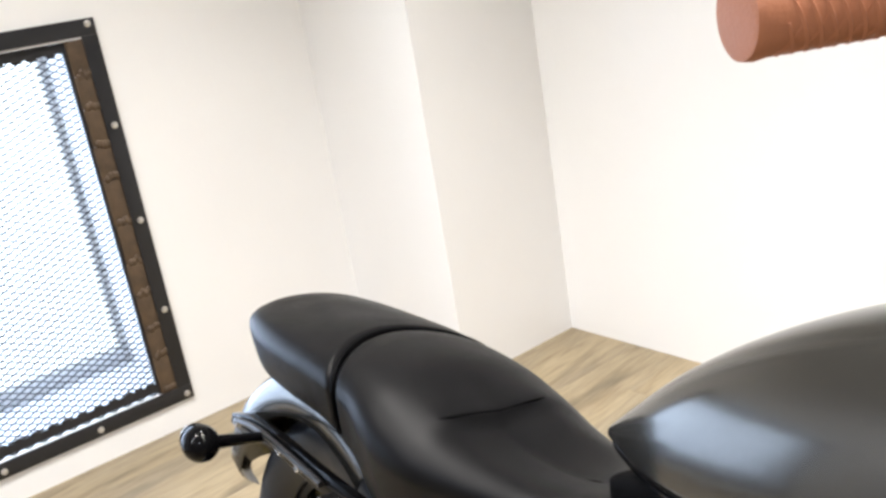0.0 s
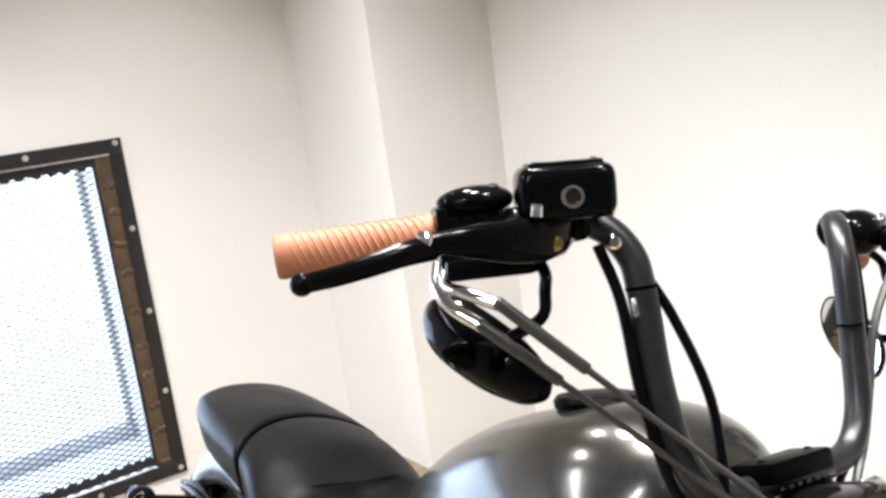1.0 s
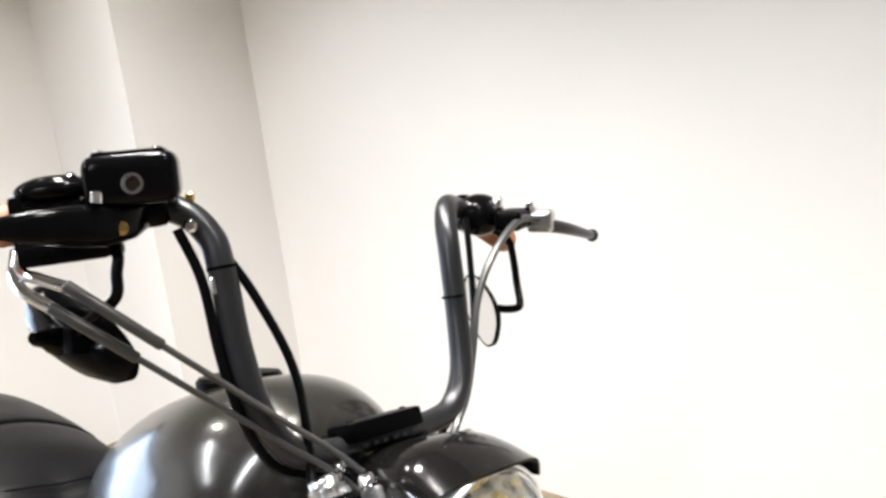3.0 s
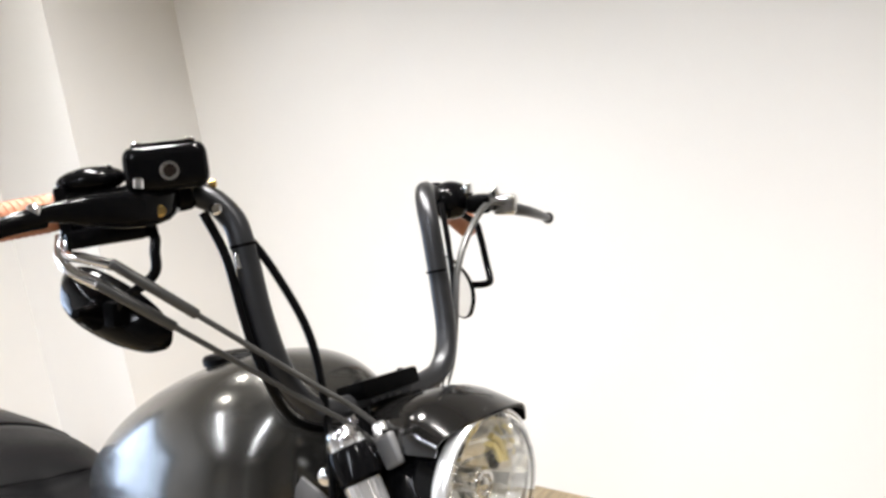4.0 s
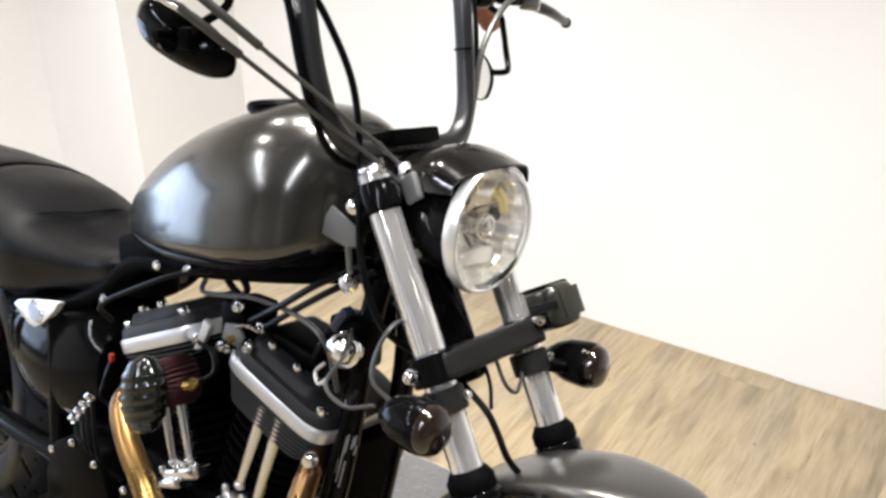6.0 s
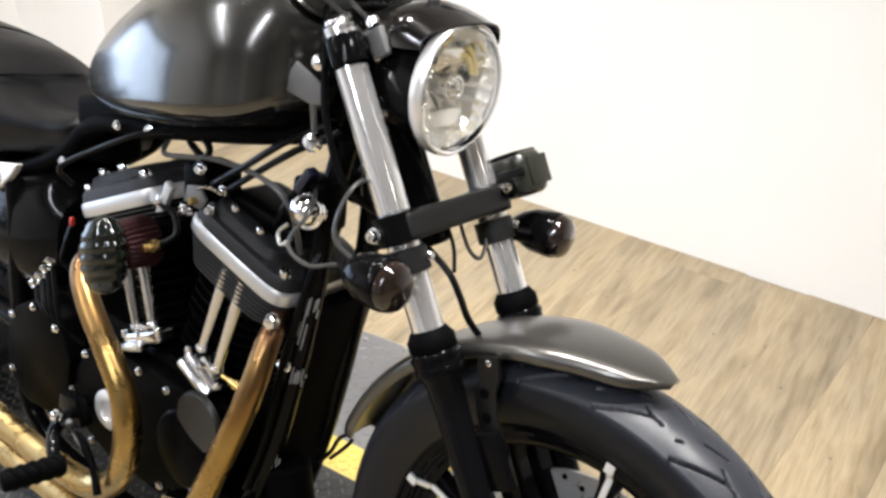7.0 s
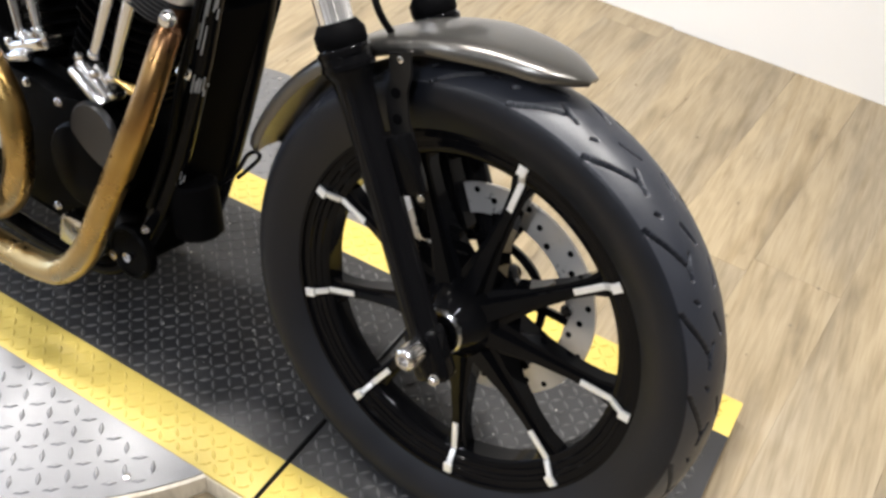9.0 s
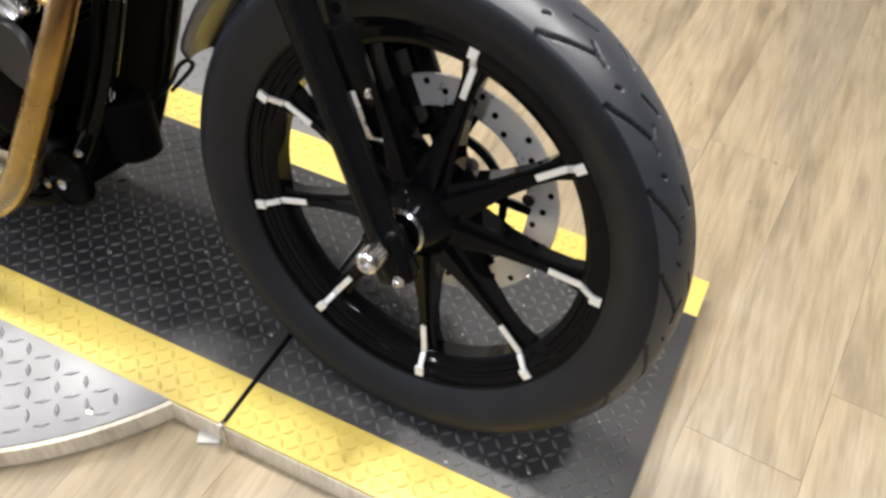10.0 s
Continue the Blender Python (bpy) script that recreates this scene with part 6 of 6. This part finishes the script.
lathe("timer_cover", [(0, 0.068), (0.006, 0.066), (0.010, 0.060), (0.0105, 0.0)], (0.905, -0.127, 0.325), (0, -1, 0), SATIN, bike, "black round cover", seg=40)
lathe("sprocket_boss", [(0, 0.036), (0.010, 0.036), (0.014, 0.030), (0.014, 0.018), (0.010, 0.016), (0.010, 0)], (0.712, -0.128, 0.310), (0, -1, 0), ALLOY, bike, "bright round boss on the gear cover", seg=32)
plate("sprocket_cover", [(0.400, 0.250), (0.395, 0.330), (0.430, 0.400), (0.500, 0.440), (0.575, 0.430), (0.605, 0.360), (0.590, 0.270), (0.540, 0.220), (0.450, 0.215)], -0.140, -0.080, SATIN, bike, "satin black sprocket cover", 0.010)
for x, z in ((0.596, 0.300), (0.640, 0.385), (0.705, 0.412), (0.790, 0.416), (0.86, 0.412), (0.958, 0.392), (0.976, 0.330), (0.925, 0.268), (0.845, 0.226), (0.74, 0.212), (0.655, 0.222), (0.875, 0.366), (0.945, 0.352), (0.430, 0.385), (0.50, 0.425), (0.57, 0.41), (0.42, 0.27)):
    bolt(bike, (x, -0.130 if x > 0.58 else -0.142, z), (0, -1, 0), 0.0058, 0.006, CHROME)
plate("oil_pump", [(0.83, 0.150), (0.84, 0.205), (0.90, 0.215), (0.935, 0.185), (0.92, 0.150)], -0.125, -0.07, STEEL, bike, "cast alloy oil pump", 0.006)
lathe("mount_boss", [(0, 0.046), (0.012, 0.046), (0.016, 0.042), (0.016, 0.038), (0.013, 0.036), (0.013, 0)], (0.992, -0.105, 0.205), (0, -1, 0), SATIN, bike)
for dx in (-0.014, 0.016):
    lathe("drain_fitting", [(0, 0.007), (0.008, 0.008), (0.014, 0.008), (0.014, 0.004), (0.010, 0.003)], (0.990 + dx, -0.122, 0.207 + dx * 0.35), (0, -1, 0), CHROME, bike, "", seg=12)
bolt(bike, (1.022, -0.112, 0.262), (0, -1, 0), 0.005, 0.007)
# mounts, coil covers and hoses in the space under the tank
block("engine_mount", (0.852, -0.045, 0.738), (0.055, 0.07, 0.06), SATIN, bike, bevel=0.008)
plate("mount_link", [(0.786, 0.680), (0.804, 0.685), (0.826, 0.729), (0.810, 0.736)], -0.100, -0.090, ALLOY, bike, "bright mount link", 0.002)
for p in ((0.795, -0.098, 0.700), (0.845, -0.092, 0.700), (0.800, -0.1, 0.660), (0.905, -0.07, 0.742), (0.87, -0.082, 0.768)):
    bolt(bike, p, (0, -1, 0), 0.007, 0.008)
carb = rod("throttle_body", (0.872, -0.030, 0.708), (0.872, -0.088, 0.708), 0.021, SATIN, bike, "black throttle body", round_=0.003)
plate("throttle_plate", [(0.848, 0.716), (0.856, 0.742), (0.884, 0.748), (0.898, 0.730), (0.886, 0.712)], -0.096, -0.091, PLATE_GREY, carb, "grey throttle lever plate", 0.0012)
rod("throttle_shaft", (0.876, -0.088, 0.724), (0.876, -0.106, 0.724), 0.0055, BRASS, carb, "brass shaft end")
for x_, z_, r_ in ((0.905, 0.716, 0.006), (0.858, 0.700, 0.005), (0.892, 0.694, 0.0055)):
    bolt(carb, (x_, -0.092, z_), (0.1, -1, 0.1), r_, 0.008, STEEL)
tube("throttle_link", [(0.884, -0.098, 0.744), (0.905, -0.096, 0.752), (0.925, -0.090, 0.748)], 0.0024, STEEL, carb, "", 6, 4)
tube("throttle_hose", [(0.835, -0.055, 0.690), (0.850, -0.075, 0.760), (0.885, -0.080, 0.800), (0.860, -0.085, 0.825), (0.835, -0.075, 0.800), (0.870, -0.07, 0.775)], 0.0055, CABLE, bike, "", 8)
tube("loom", [(0.880, -0.070, 0.745), (0.960, -0.082, 0.795), (1.040, -0.085, 0.850), (1.100, -0.07, 0.885)], 0.0052, CABLE, bike, "", 8)
tube("loom", [(0.905, -0.065, 0.740), (0.985, -0.075, 0.795), (1.060, -0.078, 0.845), (1.115, -0.06, 0.880)], 0.0050, CABLE, bike, "", 8)
tube("fuel_line", [(0.770, -0.062, 0.790), (0.778, -0.078, 0.768), (0.840, -0.080, 0.778), (0.900, -0.080, 0.790), (0.994, -0.080, 0.789), (1.054, -0.082, 0.766), (1.075, -0.075, 0.70)], 0.0042, GREY_CABLE, bike, "grey fuel line", 8)
tube("spark_lead", [(0.547, -0.09, 0.655), (0.552, -0.115, 0.690), (0.640, -0.108, 0.741), (0.755, -0.100, 0.795), (0.845, -0.085, 0.818)], 0.0048, CABLE, bike, "", 8)
tube("spark_lead", [(1.010, -0.060, 0.720), (1.040, -0.075, 0.760), (1.060, -0.06, 0.800)], 0.0055, CABLE, bike, "", 8)
tube("loom", [(0.80, -0.05, 0.815), (0.90, -0.06, 0.822), (0.965, -0.055, 0.845), (1.02, -0.05, 0.86)], 0.006, CABLE, bike, "", 8)
block("coil_cover", (0.975, -0.010, 0.716), (0.15, 0.10, 0.035), SATIN, bike, rot=ry(8), bevel=0.015, seg=3)
# air filter with a ribbed cap
rod("intake", (0.806, -0.03, 0.640), (0.800, -0.115, 0.640), 0.030, SATIN, bike)
bm = bmesh.new()
loops = []
for yy, rr in ((-0.112, 0.032), (-0.118, 0.038), (-0.160, 0.035), (-0.168, 0.030)):
    loops.append([Vector((0.795 + 0.10 * (yy + 0.105) + (rr * (1 + 0.06 * math.cos(math.pi * i / 2)) * math.cos(2 * math.pi * i / 112)), yy, 0.640 + rr * (1 + 0.06 * math.cos(math.pi * i / 2)) * math.sin(2 * math.pi * i / 112))) for i in range(112)])
rings(bm, loops)
af = part("air_filter", bm, FILTER_RED, bike, "dark red pleated air filter")
bm = bmesh.new()
CC = Vector((0.786, -0.188, 0.629))
loops = []
for k in range(57):
    t = -1 + 2 * k / 56
    r_ = math.sqrt(max(0.0, 1 - abs(t) ** 2.4))
    rib = 1 + 0.034 * math.cos(t * math.pi * 7)
    wx, wy = 0.041 * r_ * rib, 0.031 * r_ * rib
    loops.append([CC + Vector((wx * math.cos(2 * math.pi * i / 32) - 0.004 * t, wy * math.sin(2 * math.pi * i / 32), 0.062 * t + 0.30 * wx * math.cos(2 * math.pi * i / 32))) for i in range(32)])
rings(bm, loops)
part("ribbed_cap", bm, CAP_GLASS, af, "glossy black ribbed oval filter cap", sharp=60)
lathe("brass_fitting", [(0, 0.007), (0.006, 0.011), (0.014, 0.011), (0.016, 0.007), (0.026, 0.007), (0.026, 0.0035), (0.02, 0.003)], (0.838, -0.130, 0.650), (-0.2, -1, -0.1), BRASS, bike, "brass breather fitting", seg=12)
tube("breather", [(0.838, -0.13, 0.650), (0.850, -0.11, 0.665), (0.832, -0.10, 0.690), (0.80, -0.098, 0.695)], 0.0050, CABLE, bike, "", 8)
block("blue_connector", (1.079, -0.078, 0.808), (0.014, 0.018, 0.040), BLUE, bike, "dark blue connector", rot=ry(35), bevel=0.003)
block("red_connector", (0.572, -0.108, 0.600), (0.008, 0.008, 0.015), RED, bike, "small red connector", bevel=0.003)
tube("lead", [(0.572, -0.110, 0.592), (0.566, -0.118, 0.56), (0.552, -0.115, 0.52), (0.60, -0.10, 0.50)], 0.0035, CABLE, bike, "", 6)
for k in range(4):
    tube("lead", [(0.492 + 0.018 * k, -0.130, 0.459 + 0.020 * k), (0.510 + 0.020 * k, -0.138, 0.440), (0.545 + 0.012 * k, -0.13, 0.405), (0.60, -0.11, 0.38)], 0.0045, CABLE, bike, "", 6)
    bolt(bike, (0.492 + 0.018 * k, -0.132, 0.462 + 0.020 * k), (-0.3, -0.6, 0.7), 0.006, 0.012)

# exhaust
fp = [(1.030, -0.045, 0.600), (1.046, -0.075, 0.597), (1.060, -0.112, 0.572), (1.064, -0.140, 0.515), (1.048, -0.155, 0.445), (1.001, -0.165, 0.320), (0.958, -0.172, 0.215), (0.912, -0.178, 0.160), (0.862, -0.182, 0.142), (0.790, -0.186, 0.136), (0.660, -0.190, 0.134), (0.520, -0.195, 0.140), (0.36, -0.200, 0.155)]
tube("front_pipe", fp, lambda t: 0.0226 - 0.0070 * max(0.0, 1 - t / 0.56), PIPE, bike, "heat-stained bronze front exhaust pipe", 22, 8)
rp = [(0.660, -0.075, 0.580), (0.652, -0.110, 0.575), (0.654, -0.142, 0.553), (0.700, -0.162, 0.515), (0.767, -0.172, 0.455), (0.811, -0.174, 0.395), (0.822, -0.176, 0.320), (0.802, -0.178, 0.245), (0.752, -0.182, 0.200), (0.690, -0.186, 0.186), (0.60, -0.190, 0.186), (0.48, -0.192, 0.195), (0.30, -0.195, 0.22)]
tube("rear_pipe", rp, lambda t: 0.0224 - 0.0068 * max(0.0, 1 - t / 0.46), PIPE, bike, "heat-stained bronze rear exhaust pipe", 22, 8)
for pts, i, t in ((fp, 4, 0.3), (fp, 8, 0.7), (rp, 5, 0.6), (rp, 9, 0.5)):
    a, b = Vector(pts[i]), Vector(pts[i + 1])
    c = a.lerp(b, t)
    d = (b - a).normalized()
    rod("weld_bead", c - d * 0.003, c + d * 0.003, 0.0231 - (0.0026 if i < 6 else 0.0), PIPE, bike, round_=0.002, seg=24)
lathe("pipe_bung", [(0, 0.0075), (0.010, 0.0080), (0.012, 0.0055), (0.022, 0.0050), (0.024, 0.0032), (0.036, 0.0032)], (1.050, -0.150, 0.508), (-0.95, -0.08, 0.14), BRASS, bike, "brass sensor bung", seg=14)
for a, b, z0 in ((0.30, -0.28, 0.225), (0.36, -0.22, 0.155)):
    lathe("silencer", [(0, 0.026), (0.04, 0.038), (0.52, 0.040), (0.56, 0.034), (0.56, 0.026), (0.50, 0.026)], (a, -0.198, z0), (-1, 0, 0.04), STEEL, bike, "brushed steel silencer", seg=28)
# foot controls
fr = tube("peg_bracket", [(0.640, -0.130, 0.290), (0.655, -0.195, 0.280), (0.690, -0.225, 0.262), (0.720, -0.235, 0.255)], 0.011, GLOSS, bike, "black peg bracket", 10)
pg = rod("foot_peg", (0.725, -0.225, 0.252), (0.700, -0.320, 0.248), 0.0175, RUBBER, fr, "ribbed rubber foot peg", round_=0.005)
for k in range(5):
    c = Vector((0.725, -0.225, 0.252)).lerp(Vector((0.700, -0.320, 0.248)), 0.14 + 0.17 * k)
    rod("peg_rib", c - Vector((-0.001, 0.004, 0)), c + Vector((-0.001, 0.004, 0)), 0.0195, RUBBER, pg)
tube("brake_pedal", [(0.660, -0.190, 0.285), (0.720, -0.200, 0.300), (0.770, -0.205, 0.262), (0.800, -0.215, 0.225)], 0.007, GLOSS, bike, "black brake pedal", 8)
tube("pedal_link", [(0.69, -0.196, 0.305), (0.735, -0.198, 0.275), (0.775, -0.195, 0.235)], 0.005, STEEL, bike, "bright pedal linkage", 8)
bolt(bike, (0.665, -0.20, 0.305), (0, -1, 0), 0.009, 0.01)
plate("peg_mount", [(0.60, 0.25), (0.61, 0.31), (0.66, 0.315), (0.675, 0.27), (0.64, 0.24)], -0.165, -0.140, GLOSS, bike, "", 0.005)
# oil tank, badge and decal
bm = bmesh.new()
loops = []
for k in range(25):
    t = k / 24
    x = 0.13 + 0.385 * t
    zt, zb = along([(0.13, 0.57), (0.22, 0.615), (0.35, 0.640), (0.45, 0.655), (0.515, 0.62)], x), along([(0.13, 0.50), (0.20, 0.42), (0.32, 0.375), (0.45, 0.39), (0.515, 0.45)], x)
    w = 0.128 * math.sin(math.pi * (0.16 + 0.68 * t)) ** 0.45
    lp = []
    for j in range(13):
        h = j / 12
        lp.append((x, -w * (1 - abs(2 * h - 1) ** 3.2 * 0.55), zb + (zt - zb) * h))
    lp += [(x, 0.06, zt), (x, 0.06, zb)]
    loops.append(lp)
rings(bm, loops)
main(part("oil_tank", bm, GLOSS, bike, "gloss black oil tank side cover", sharp=60))
bm = bmesh.new()
lo = [(0.255, 0.600), (0.275, 0.613), (0.320, 0.626), (0.370, 0.638), (0.440, 0.654), (0.424, 0.634), (0.385, 0.602), (0.350, 0.581), (0.325, 0.580), (0.290, 0.587)]
rings(bm, [[(x, -0.120, z) for x, z in lo], [(x, -0.131, z) for x, z in lo], [(0.350 + (x - 0.350) * 0.93, -0.133, 0.612 + (z - 0.612) * 0.90) for x, z in lo]])
bd_ = main(part("tank_badge", bm, MACHINED, bike, "pale chrome winged badge plate"))
bm = bmesh.new()
rings(bm, [[(0.352 + 0.034 * math.cos(a), -0.132, 0.612 + 0.020 * math.sin(a)) for a in [2 * math.pi * i / 24 for i in range(24)]], [(0.352 + 0.030 * math.cos(a), -0.136, 0.612 + 0.017 * math.sin(a)) for a in [2 * math.pi * i / 24 for i in range(24)]]])
part("badge_disc", bm, BRIGHT_STEEL, bd_)
lathe("decal", [(0, 0.052), (0.0015, 0.052), (0.002, 0.050), (0.002, 0.0)], (0.164, -0.142, 0.524), (0, -1, 0), RED, bike, "round red sticker", seg=32).matrix_basis = BODY
bm = bmesh.new()
add_rev(bm, [(0, 0.022), (0.0008, 0.022)], (0.164, -0.1442, 0.524), (0, -1, 0), 20)
main(part("decal_mark", bm, WHITE_METAL, bike, "white mark on the sticker"))
# side stand on the far side
tube("side_stand", [(0.62, 0.11, 0.15), (0.60, 0.18, 0.08), (0.57, 0.255, 0.050)], 0.012, GLOSS, bike, "black side stand", 10)
# drain tube hanging behind the front wheel
tube("overflow_tube", [(1.020, -0.02, 0.30), (1.060, 0.0, 0.318), (1.088, 0.005, 0.350), (1.104, 0.005, 0.382), (1.122, 0.005, 0.399), (1.130, 0.005, 0.392), (1.110, 0.005, 0.364), (1.088, 0.008, 0.338)], 0.0034, CABLE, bike, "thin black overflow tube", 6)

# ---- floor planks ----
PW, PL = 0.185, 1.28
rnd = random.Random(11)
floor = bpy.data.objects["floor"]
plank_mesh = None
x = WALL_W + 0.001
col = 0
while x < X1:
    w = min(PW, X1 - x)
    y = Y0 - rnd.uniform(0, PL)
    while y < WALL_Y:
        a, b = max(y, Y0), min(y + PL, WALL_Y)
        if b - a > 0.02 and not (x + w < WALL_B and a > BLOCK_Y):
            if b - a > PL - 1e-6 and w > PW - 1e-6 and plank_mesh is not None:
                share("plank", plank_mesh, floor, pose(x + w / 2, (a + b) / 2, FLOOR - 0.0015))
            else:
                bm = bmesh.new()
                add_box(bm, (0, 0, 0), (w - 0.0004, b - a - 0.0004, 0.003), None, 0.0004, 1)
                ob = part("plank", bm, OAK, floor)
                ob.matrix_basis = pose(x + w / 2, (a + b) / 2, FLOOR - 0.0015)
                if b - a > PL - 1e-6 and w > PW - 1e-6:
                    plank_mesh = ob.data
        y += PL
    x += PW
    col += 1
# small specks lying on the floor
rnd = random.Random(3)
specks = bmesh.new()
for k in range(60):
    px, py = rnd.uniform(0.0, 2.6), rnd.uniform(0.5, 1.68)
    add_ball(specks, (px, py, FLOOR + 0.0008), rnd.uniform(0.0015, 0.004), 6, (1, 1.4, 0.3))
tagged(part("floor_specks", specks, GAP), "tiny dark specks of dirt on the floor", "dirt", kind="stuff")
# pale flecks of dust trodden into the mats
flecks = bmesh.new()
for k in range(110):
    spot = MAT_M @ Vector((rnd.uniform(-0.75, U_END - 0.02), rnd.uniform(-MAT_W + 0.09, MAT_W - 0.09), 0.0006))
    add_ball(flecks, spot, rnd.uniform(0.0010, 0.0030), 6, (rnd.uniform(0.7, 1.6), 1, 0.35))
tagged(part("mat_flecks", flecks, SHIM), "tiny pale flecks of dust on the rubber mats", "dust", kind="stuff")
